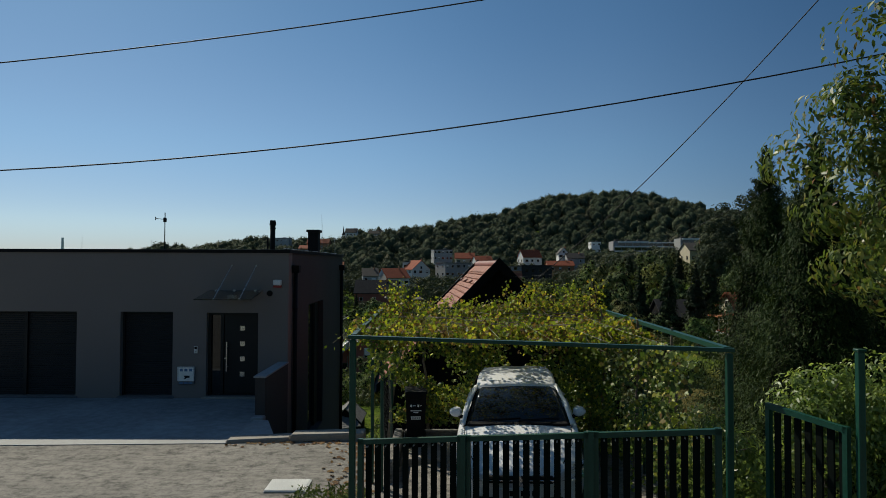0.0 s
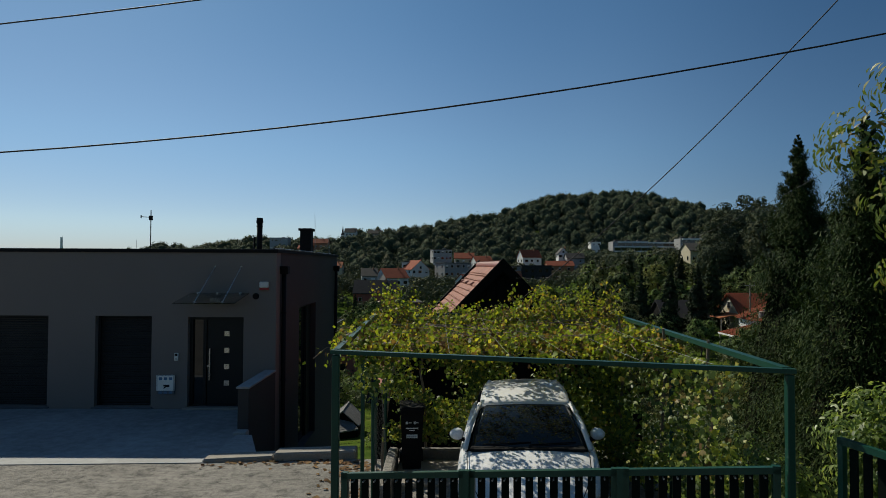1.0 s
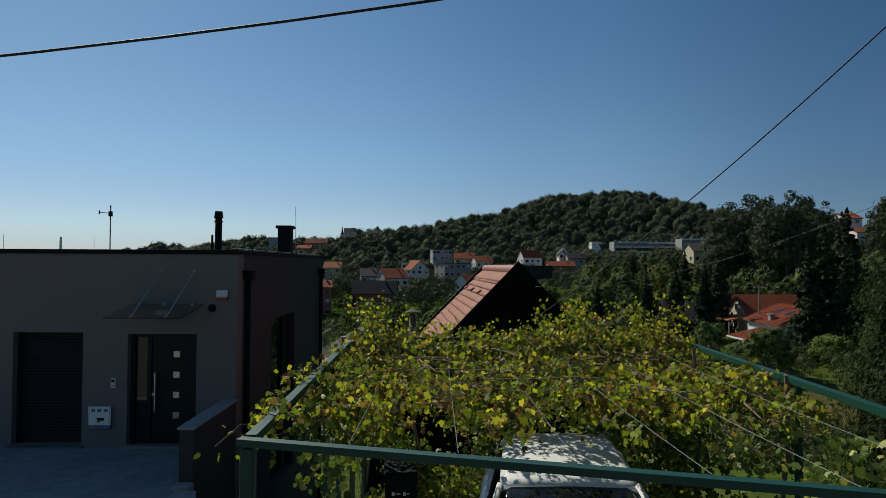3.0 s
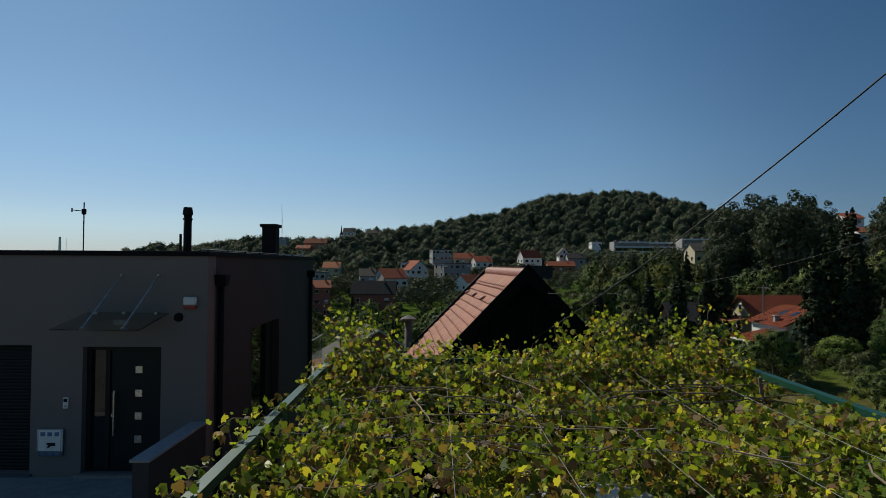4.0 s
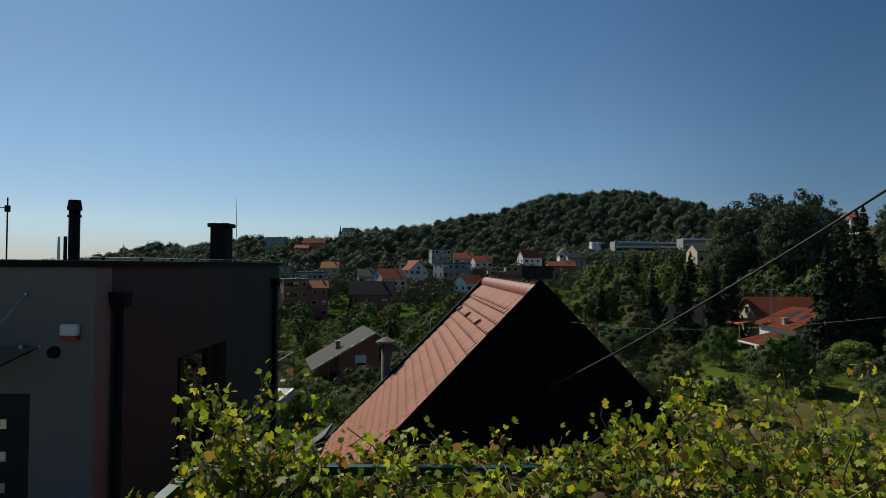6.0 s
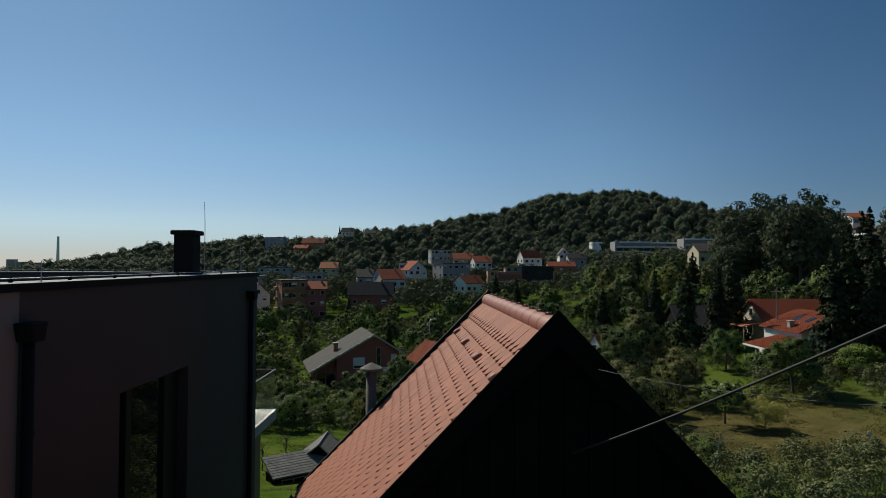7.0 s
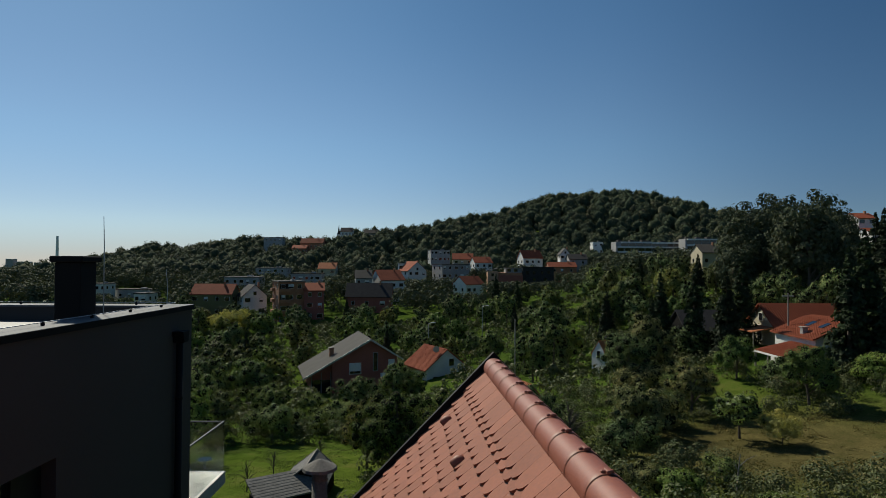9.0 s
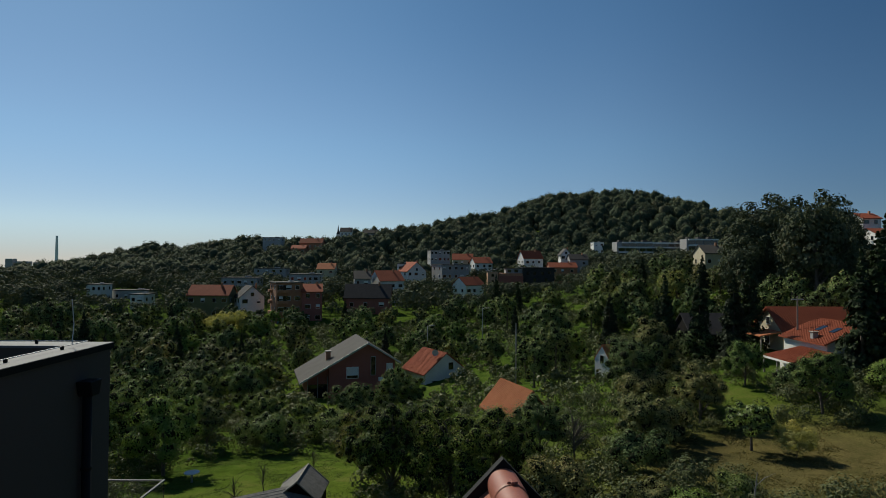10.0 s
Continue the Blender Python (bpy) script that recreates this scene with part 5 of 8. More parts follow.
TOWN = [
    (-50.0, 214.6, -15.8, 8.4, 9.4, 14.0, 14.3, "flat", "wall_brick", "roof_grey", 3, 4, 27, "orange brick four-storey apartment block with balconies", "apartment block"),
    (-41.9, 216.1, -14.9, 6.4, 9, 10.4, 12.6, "x", "wall_brown", "roof_red", 2, 3, 12, "brown house with red roof joined to the block", "house"),
    (-77.5, 224.1, -14.8, 13.9, 9, 8.6, 11.7, "x", "wall_olive", "roof_red", 4, 2, 0, "olive house with brown-red hipped roof", "house"),
    (-65.0, 224.1, -14.1, 8.0, 9, 7.3, 10.9, "y", "wall_white", "roof_dark", 2, 2, 30, "white house with dark gabled roof", "house"),
    (-85.2, 279.1, -7.5, 14.9, 9, 5.6, 6.3, "flat", "wall_grey", "roof_grey", 5, 1, 0, "long low grey flat-roofed building", "building"),
    (-91.7, 349.1, -3.3, 17.1, 9, 4.8, 5.7, "flat", "wall_grey", "roof_grey", 4, 1, 0, "low pale flat-roofed hall building", "building"),
    (-59.6, 289.1, -6.4, 13.3, 9, 6.0, 6.8, "flat", "wall_grey", "roof_grey", 5, 1, 0, "low grey flat-roofed building", "building"),
    (-59.7, 339.1, -4.0, 9.2, 9, 5.6, 8.5, "x", "wall_cream", "roof_orange", 2, 1, 0, "small cream house with orange roof", "house"),
    (-32.2, 269.6, -7.1, 6.7, 10, 5.5, 8.5, "x", "wall_grey", "roof_grey", 2, 1, 10, "grey house with a grey roof", "house"),
    (-22.5, 275.6, -9.2, 10.9, 12, 6.7, 10.7, "x", "wall_white", "roof_red", 3, 1, 28, "white house with a red tiled roof", "house"),
    (-25.3, 234.6, -14.5, 16.1, 10, 7.2, 11.6, "x", "wall_brown", "roof_dark", 3, 1, 0, "dark-roofed old house among trees", "house"),
    (-13.4, 309.6, -5.8, 10.1, 10, 6.8, 11.1, "y", "wall_white", "roof_red", 3, 2, 32, "white gabled house with a red roof", "house"),
    (-17.9, 316.6, -5.2, 5.5, 8, 9.7, 10.3, "flat", "wall_white", "roof_grey", 2, 2, 0, "white flat-roofed annexe beside houses", "building"),
    (-0.7, 380.6, 1.2, 11.5, 12, 11.3, 12.0, "flat", "wall_grey", "roof_grey", 5, 3, 10, "grey flat-roofed apartment block", "apartment block"),
    (5.3, 310.6, -7.4, 14.5, 12, 11.4, 11.9, "flat", "wall_grey", "roof_grey", 5, 3, 25, "pale grey block of flats", "apartment block"),
    (12.6, 349.1, 1.3, 11.0, 9, 5.7, 8.7, "x", "wall_cream", "roof_red", 3, 1, 0, "house with a bright red roof", "house"),
    (22.0, 339.1, -0.4, 9.7, 9, 5.6, 8.5, "x", "wall_white", "roof_red", 3, 1, 15, "white house with red roof", "house"),
    (12.4, 274.1, -11.3, 10.0, 9, 7.2, 10.3, "x", "wall_white", "roof_red", 3, 1, 36, "white house with a red roof on a grass bank", "house"),
    (36.2, 289.0, -9.4, 29.6, 9, 13.3, 13.8, "flat", "wall_brown", "roof_dark", 4, 2, 0, "unfinished dark house", "unfinished"),
    (51.2, 359.1, 1.3, 11.6, 9, 6.7, 10.8, "x", "wall_white", "roof_red", 3, 1, 15, "white house with stepped red roofs", "house"),
    (68.5, 348.6, 1.9, 5.5, 8, 8.1, 11.2, "y", "wall_white", "roof_grey", 2, 2, 0, "narrow white gabled house", "house"),
    (63.1, 329.1, -2.6, 14.1, 9, 5.7, 8.0, "x", "wall_brick", "roof_red", 3, 1, 0, "brick house with a red roof", "house"),
    (73.3, 339.1, 1.4, 9.5, 9, 5.9, 8.5, "x", "wall_grey", "roof_dark", 2, 1, 0, "grey house with dark roof", "house"),
    (109.7, 439.1, 11.0, 7.0, 9, 9.0, 9.8, "flat", "wall_white", "roof_grey", 2, 2, 0, "white flat-roofed building on slope", "building"),
    (122.2, 400.6, 6.7, 22.5, 12, 12.2, 13.3, "flat", "wall_white", "roof_grey", 8, 3, 0, "long white modern terrace with glazed fronts", "building"),
    (149.4, 420.6, 10.6, 29.7, 12, 8.7, 9.8, "flat", "wall_grey", "roof_grey", 9, 2, 0, "long grey modern terrace on slope", "building"),
    (166.6, 405.6, 10.3, 20.0, 12, 10.9, 12.0, "flat", "wall_blue", "roof_grey", 6, 2, 0, "blue-grey modern building near woods", "building"),
    (86.4, 209.1, 0.9, 6.7, 9, 7.6, 10.1, "x", "wall_cream", "roof_grey", 2, 1, 0, "old house with a pale grey roof", "house"),
    (-137.5, 519.6, 19.0, 15.3, 10, 6.2, 7.6, "flat", "wall_grey", "roof_grey", 4, 1, 0, "low building on the wooded ridge", "building"),
    (-99.4, 489.6, 12.4, 17.4, 10, 7.7, 11.1, "x", "wall_brick", "roof_red", 5, 1, 0, "long reddish building on the ridge", "building"),
    (-106.9, 479.6, 8.8, 10.7, 10, 6.7, 9.2, "x", "wall_brick", "roof_red", 3, 1, 0, "red-roofed house on the ridge", "house"),
    (-80.4, 539.1, 25.2, 10.1, 9, 6.3, 9.7, "x", "wall_white", "roof_dark", 3, 1, 0, "white house with dark roof on the ridge", "house"),
    (-59.2, 539.1, 24.5, 12.0, 9, 5.9, 8.7, "x", "wall_grey", "roof_dark", 3, 1, 0, "grey house on the ridge", "house"),
    (149.7, 229.1, 14.7, 6.4, 9, 6.5, 8.4, "x", "wall_white", "roof_red", 2, 2, 0, "white house with red roof on the hillside", "house"),
    (148.8, 219.1, 8.2, 9.3, 9, 7.2, 9.0, "x", "wall_white", "roof_red", 2, 2, 0, "pale house with red roof on the hillside", "house"),
    (-146.9, 279.1, -13.1, 6.3, 9, 8.0, 8.7, "flat", "wall_white", "roof_grey", 3, 2, 0, "white house among trees", "house"),
    (-136.4, 289.1, -14.9, 16.3, 9, 7.0, 7.8, "flat", "wall_grey", "roof_grey", 4, 1, 0, "low grey-roofed building among trees", "building"),
    (-113.5, 249.1, -13.4, 5.1, 9, 5.8, 6.5, "flat", "wall_white", "roof_grey", 2, 1, 0, "small white flat-roofed building", "building"),
]
for row in TOWN:
    if row[14] == "unfinished":
        unfinished_house()
    elif "modern" in row[13]:
        terrace(row[0], row[1], row[2], row[3], row[4], row[5], row[13], 3)
    else:
        house(*row)


def near_house(name, label, at, yaw, w, d, eave, ridge, axis, wall, roof, front, gable=(), chimney=None, over=0.5):
    """A house with windows given singly: front rows of x, z, width, height on the side towards the street."""
    h = thing(name, label, "house", at, yaw)
    bm = bmesh.new()
    if axis == "x":
        prism(bm, [(-d / 2, -4), (d / 2, -4), (d / 2, eave), (0, ridge), (-d / 2, eave)], "x", -w / 2, w / 2)
    else:
        prism(bm, [(-w / 2, -4), (w / 2, -4), (w / 2, eave), (0, ridge), (-w / 2, eave)], "y", -d / 2, d / 2)
    part("wall", bm, M[wall], h)
    rf = part("roof", gable_roof(w, d, eave, ridge, axis, over, 0.16), M[roof], h)
    if roof in ("roof_red", "roof_orange"):
        # courses of tile stand proud as low ribs down the slope
        n = int((w if axis == "x" else d) / 0.33)
        run, half = (w, d / 2) if axis == "x" else (d, w / 2)
        k = (ridge - eave) / half
        bm = bmesh.new()
        for i in range(n):
            u = -run / 2 - over * 0.7 + (i + 0.5) * (run + 1.4 * over) / n
            for s in (-1, 1):
                a, b = (s * (half + over), eave - over * k + 0.16), (s * 0.05, ridge + 0.14)
                poly = [a, b, (b[0], b[1] + 0.05), (a[0], a[1] + 0.05)]
                prism(bm, poly, "x" if axis == "x" else "y", u - 0.09, u + 0.09)
        ob = part("tile_rib", bm, M[roof], rf)
        ob["kind"] = "stuff"
    for x, z, ww, hh in front:
        fr = put("window", shared_box("window", ww + 0.2, 0.1, hh + 0.2, "wall_white"), h, (x, -d / 2 - 0.02, z - 0.1))
        put("pane", shared_box("pane", ww, 0.06, hh, "pane"), fr, (0, -0.04, 0.1))
    for y, z, ww, hh, s in gable:
        fr = put("window", shared_box("window_side", 0.1, ww + 0.2, hh + 0.2, "wall_white"), h, (s * (w / 2 + 0.02), y, z - 0.1))
        put("pane", shared_box("pane_side", 0.06, ww, hh, "pane"), fr, (s * 0.04, 0, 0.1))
    if chimney:
        cx, cy, cz = chimney
        c = part("chimney", boxed(cx - 0.3, cx + 0.3, cy - 0.3, cy + 0.3, eave, cz, bevel=0.02), M["wall_brick"], rf)
        part("chimney_cap", boxed(cx - 0.38, cx + 0.38, cy - 0.38, cy + 0.38, cz, cz + 0.12, bevel=0.02), M["kerb"], c)
    return h


# red-brown chalet: an uneven gable with one long grey slope
def build_chalet():
    h = thing("house", "red-brown rendered house with a long grey roof", "house", (-12.2, 121, -20.0), 17)
    deep = 12.0
    part("wall", prism(bmesh.new(), [(-6.6, -4), (4.9, -4), (4.9, 7.7), (0, 10.7), (-6.6, 7.1)], "y", 0.0, deep), M["wall_brown"], h)
    part("porch_wall", prism(bmesh.new(), [(-10.2, -4), (-6.6, -4), (-6.6, 7.1), (-10.2, 5.1)], "y", 1.2, deep), M["wall_brown"], h)
    rf = part("roof", prism(bmesh.new(), [(-11.6, 4.45), (0, 10.85), (5.7, 7.3), (5.7, 7.52), (0, 11.1), (-11.6, 4.7)], "y", -1.0, deep + 0.8), M["roof_grey"], h)
    part("verge", prism(bmesh.new(), [(-11.65, 4.4), (0, 10.8), (5.75, 7.25), (5.75, 7.55), (0, 11.14), (-11.65, 4.74)], "y", -1.06, -1.003), M["galv"], rf, "pale metal verge")
    c = part("chimney", boxed(-6.6, -5.8, 4.5, 5.3, 6.5, 9.0, bevel=0.03), M["wall_brick"], rf)
    part("chimney_cap", boxed(-6.75, -5.65, 4.35, 5.45, 9.0, 9.15), M["kerb"], c)
    for x, z, ww, hh in ((-2.6, 5.0, 1.9, 1.8), (3.9, 5.5, 0.9, 1.7), (-1.8, 0.9, 1.1, 1.4), (1.0, 5.4, 0.7, 3.1)):
        fr = put("window", shared_box("window", ww + 0.2, 0.1, hh + 0.2, "wall_white" if ww > 0.8 else "wall_grey"), h, (x, -0.02, z - 0.1))
        put("pane", shared_box("pane", ww, 0.06, hh, "pane"), fr, (0, -0.04, 0.1))
        if ww > 0.8 and z > 4:
            put("blind", shared_box("blind", ww - 0.04, 0.03, hh * 0.75, "wall_white"), fr, (0, -0.075, 0.1 + hh * 0.25))
    part("porch_glass", boxed(-10.1, -6.65, 0.9, 1.0, 1.2, 4.0), M["pane"], h, "glazed porch front")
    for x in (-10.1, -8.4, -6.75):
        part("porch_post", boxed(x - 0.07, x + 0.07, 0.78, 0.89, -2, 5.3), M["wood_grey"], h)
    part("air_unit", boxed(1.9, 2.8, -0.32, -0.003, 4.3, 4.95, bevel=0.03), M["white_plastic"], h, "white air-conditioning unit")
    part("terrace", boxed(-15.5, -9.5, -2.5, 3, -3, -0.3), M["kerb"], h, "pale stone terrace")


build_chalet()
# white house with orange-red roof beside it
wh = near_house("house", "white house with an orange-red tiled roof and dish", (-0.6, 130, -18.6), 30, 8.6, 8.4, 3.7, 7.0, "y", "wall_white", "roof_red",
                [(1.0, 4.0, 1.0, 1.3), (-2.4, 1.0, 1.0, 1.2)], [(-2, 1.2, 1.2, 1.2, -1), (1.5, 1.2, 1.2, 1.2, -1)])
part("dish", tube(bmesh.new(), [(-1.6, -2.9, 7.0), (-1.7, -3.2, 7.1), (-1.72, -3.25, 7.1)], [0.1, 0.55, 0.6], 16), M["galv"], wh, "grey satellite dish")
# hut with a gabled orange roof
near_house("hut", "dark hut with a roof of orange tiles", (9.6, 88.8, -14.2), 20, 5.2, 8.0, 1.4, 4.3, "y", "old_boards", "roof_orange", [], over=0.4)
# narrow white gabled house
near_house("house", "narrow white gabled house with orange eaves", (26.0, 105, -14.0), 30, 4.5, 3.0, 4.9, 6.9, "x", "wall_white", "roof_orange", [], [(0, 4.4, 0.7, 1.1, -1), (-0.8, 1.4, 0.5, 1.5, -1), (0.8, 1.4, 0.5, 1.5, -1)], over=0.08)
# red-roofed group on the slope
near_house("house", "timber house with a dark red tiled roof", (55.2, 102.5, -8.0), 0, 15.0, 7.5, 3.9, 6.7, "x", "wall_cream", "roof_red", [(-5.0, 1.2, 1.4, 1.4), (-2.0, 1.2, 1.4, 1.4)], [(0.3, 1.6, 1.2, 2.0, -1), (0, 4.4, 0.9, 1.0, -1)], over=0.6)
pr = thing("porch", "small orange-tiled porch roof on timber posts", "porch", (46.2, 101.0, -8.0))
part("roof", prism(bmesh.new(), [(-1.6, 2.9), (1.4, 3.5), (1.4, 3.65), (-1.6, 3.05)], "y", -2.0, 2.0), M["roof_orange"], pr)
for y in (-1.8, 1.8):
    part("post", boxed(-1.4, -1.26, y - 0.07, y + 0.07, -2, 2.94), M["wood_grey"], pr)
rh = near_house("house", "white house with a red roof and skylights", (50.7, 90.9, -8.6), 0, 9.6, 9.0, 4.2, 6.3, "y", "wall_white", "roof_red", [(-2.2, 1.0, 1.2, 1.3)], [(0, 1.4, 1.0, 1.2, -1)], over=0.55)
for y in (0.6, -2.2):
    sk = put("skylight", shared_box("skylight", 1.3, 0.9, 0.16, "pane"), rh, (-2.2, y, 5.42))
    sk.rotation_euler = (0, radians(-23.6), 0)
ver = thing("veranda", "timber veranda with a sloping red tiled roof", "veranda", (43.6, 88.3, -8.6))
rf = part("roof", prism(bmesh.new(), [(-2.7, 2.0), (2.2, 3.1), (2.2, 3.25), (-2.7, 2.15)], "y", -3.2, 3.2), M["roof_red"], ver)
bm = bmesh.new()
for i in range(20):
    prism(bm, [(-2.7, 2.15), (2.2, 3.25), (2.2, 3.32), (-2.7, 2.22)], "y", -3.15 + i * 0.32, -3.01 + i * 0.32)
part("tile_rib", bm, M["roof_red"], rf)["kind"] = "stuff"
part("fascia", boxed(-2.78, -2.7, -3.2, 3.2, 1.93, 2.16), M["wall_white"], ver)
for y in (-3.0, 0.0, 3.0):
    part("post", boxed(-2.6, -2.42, y - 0.09, y + 0.09, -3, 2.04), M["wood_grey"], ver)
part("wall", boxed(-0.6, 2.1, -2.9, 2.9, -3, 2.4), M["wall_white"], ver)
c = part("chimney", boxed(2.4, 3.05, 0.9, 1.55, 1.0, 5.2, bevel=0.03), M["wall_grey"], ver, "pale rendered chimney")
part("chimney_cap", boxed(2.3, 3.15, 0.8, 1.65, 5.2, 5.34, bevel=0.03), M["kerb"], c)
near_house("barn", "dark-roofed timber barn beside the red roofs", (43.5, 112, -8.6), 0, 9, 7, 3.0, 5.6, "x", "old_boards", "roof_dark", [])
near_house("barn", "long low barn with a dark roof", (34.5, 112, -12.6), 0, 14, 6, 3.2, 5.4, "x", "old_boards", "roof_dark", [])
# old shed: a steep slated gable with a long lower shed roof in front
def build_shed():
    h = thing("shed", "old shed with patched dark slate roofs", "shed", (-9.2, 58.0, -12.6))
    part("wall", prism(bmesh.new(), [(-1.55, -1.5), (1.35, -1.5), (1.35, 1.45), (0, 2.6), (-1.55, 1.4)], "y", -2.0, 1.3), M["old_boards"], h, "dark board walls")
    rf = part("roof", prism(bmesh.new(), [(-1.85, 1.25), (0, 2.66), (1.5, 1.36), (1.5, 1.45), (0, 2.76), (-1.85, 1.34)], "y", -2.2, 1.5), M["roof_slate"], h, "steep patched slate roof")
    part("verge", prism(bmesh.new(), [(-1.87, 1.23), (0, 2.64), (1.52, 1.34), (1.52, 1.49), (0, 2.80), (-1.87, 1.38)], "y", 1.503, 1.56), M["wood_grey"], rf)
    part("ridge_cap", tube(bmesh.new(), [(0, -2.2, 2.76), (0, 1.5, 2.76)], 0.06, 8), M["kerb"], rf)
    low = part("low_wall", boxed(-0.2, 1.5, -4.6, 0.0, -1.6, 1.3), M["old_boards"], h, "dark board walls of the low wing")
    up = part("low_roof", prism(bmesh.new(), [(-0.5, 2.15), (1.9, 1.25), (1.9, 1.33), (-0.5, 2.23)], "y", -4.8, 0.1), M["roof_slate"], h, "long weathered slate roof")
    rows = []
    for k in range(9):
        u = 1.9 - 0.265 * k
        rows.append(part("slate_course", prism(bmesh.new(), [(u, 1.33 + 0.375 * (1.9 - u)), (u, 1.352 + 0.375 * (1.9 - u)), (u - 0.27, 1.335 + 0.375 * (2.17 - u))], "y", -4.8 + 0.02 * (k % 3), 0.1), M["roof_slate"], up))
    wd = part("window", boxed(1.5, 1.56, -4.0, -2.3, 0.0, 0.95), M["pane"], h, "small pane window in a pale frame")
    for a in ((-4.05, -3.97, -0.05, 1.0), (-2.33, -2.25, -0.05, 1.0), (-3.19, -3.11, -0.05, 1.0)):
        part("window_frame", boxed(1.5, 1.6, *a), M["wall_grey"], wd)
    part("window_frame", boxed(1.5, 1.6, -3.97, -2.33, 0.95, 1.02), M["wall_grey"], wd)
    for ob, turn in ((low, -55), (up, -55), (wd, -55)):
        ob.matrix_local = pose(0.35, -1.3, 0, 0, 0, turn)


build_shed()
# balconies of the brick block: parapets before flat dark sheets for shaded recesses, and small ones on its sunny side
bl = bpy.data.objects["apartment_block"]
for f in range(1, 4):
    part("balcony", boxed(-3.9, -0.6, -5.7, -4.72, 0.4 + f * 3.5, 1.4 + f * 3.5, bevel=0.05), M["wall_brick"], bl)
    part("balcony_recess", boxed(-3.8, -0.7, -4.76, -4.69, 1.4 + f * 3.5, 2.9 + f * 3.5), M["pane"], bl, "dark glass sheet for a shaded recess")
    part("side_balcony", boxed(-5.2, -4.2, 1.0, 3.6, 0.4 + f * 3.5, 1.4 + f * 3.5, bevel=0.05), M["wall_brick"], bl)
part("ground_floor", boxed(-3.9, 4.0, -4.78, -4.70, -1.0, 2.9), M["wall_blue"], bl, "blue painted ground floor")

# ---- poles, stack, church, far blocks ----
def pole(x, y, top, r, label, lamp=False, cross=False):
    z = float(ground_z(x, y))
    p = thing("utility_pole", label, "pole", (x, y, z - 0.5), group="poles in the valley")
    part("shaft", tube(bmesh.new(), [(0, 0, 0), (0, 0, top)], [r, r * 0.65], 10), M["galv"] if lamp else M["wood_grey"], p)
    if lamp:
        part("lamp_arm", tube(bmesh.new(), [(0, 0, top - 0.2), (0.5, 0, top + 0.1), (1.1, 0, top + 0.1)], 0.05, 8), M["galv"], p)
        part("lamp_head", boxed(0.9, 1.5, -0.14, 0.14, top + 0.02, top + 0.16, bevel=0.03), M["galv"], p)
    if cross:
        part("cross_arm", boxed(-0.8, 0.8, -0.06, 0.06, top - 0.5, top - 0.35), M["galv"], p)


pole(11.6, 105, 10.5, 0.14, "grey concrete street pole", lamp=False)
pole(-2.2, 140, 9.0, 0.10, "grey street lamp on a thin pole", lamp=True)
pole(9.6, 148, 9.5, 0.10, "grey street lamp on a thin pole", lamp=True)
pole(47.2, 94.5, 8.6, 0.13, "wooden pole beside the red roofs", cross=True)
pole(26.0, 92, 6.0, 0.10, "wooden pole beside the white house", cross=True)
solo("smokestack", tube(bmesh.new(), [(-1254, 2014, -50), (-1254, 2014, 88)], [6, 3.4], 16), M["stack"], "tall pale smokestack in the far plain", "smokestack")
for k, (x, w, h) in enumerate(((-2020, 34, 26), (-1960, 60, 14), (-2150, 40, 16), (-1890, 30, 10))):
    solo("tower_block", boxed(x - w / 2, x + w / 2, 2880, 2910, -60, h - 10), M["wall_grey"], "distant pale tower block in the plain", "building")
ct = thing("church_tower", "small church tower with a dark pointed spire", "tower", (-88.5, 545, 10.5))
part("tower", boxed(-1.4, 1.4, -1.4, 1.4, 0, 19), M["wall_white"], ct)
part("spire", tube(bmesh.new(), [(0, 0, 19), (0, 0, 21), (0, 0, 27)], [1.9, 0.9, 0.1], 8), M["roof_dark"], ct)
# ---- overhead cables ----
def cable(name, label, p, d, sag, s0, s1, r, mat):
    p, d = Vector(p), Vector(d)
    pts = [p + d * s + Vector((0, 0, sag * s * s)) for s in (s0 + (s1 - s0) * k / 60 for k in range(61))]
    solo(name, tube(bmesh.new(), pts, r, 6), M[mat], label, "cable", group="overhead cables", smooth=True)


cable("overhead_cable", "thick black overhead cable", (-0.4, 6.69, 4.962), (1, -0.0826, 0.12), 0.0075, -30, 16, 0.0085, "cable")
cable("overhead_cable", "black overhead cable high over the drive", (-0.4, 6.86, 6.508), (1, -0.0502, 0.1395), 0.005, -30, 16, 0.008, "cable")
cable("house_cable", "twisted black supply cable to the gable", (0.865, 14.4, 2.1976), (0.6154, -1.0, 0.572), 0.0274, 0.35, 14, 0.0085, "cable")
cable("house_cable", "thin pale line tied to the gable", (1.018, 14.4, 3.1128), (1.0, -1.8222, -0.0935), 0.1513, 0.25, 5.5, 0.0019, "pale_cable")
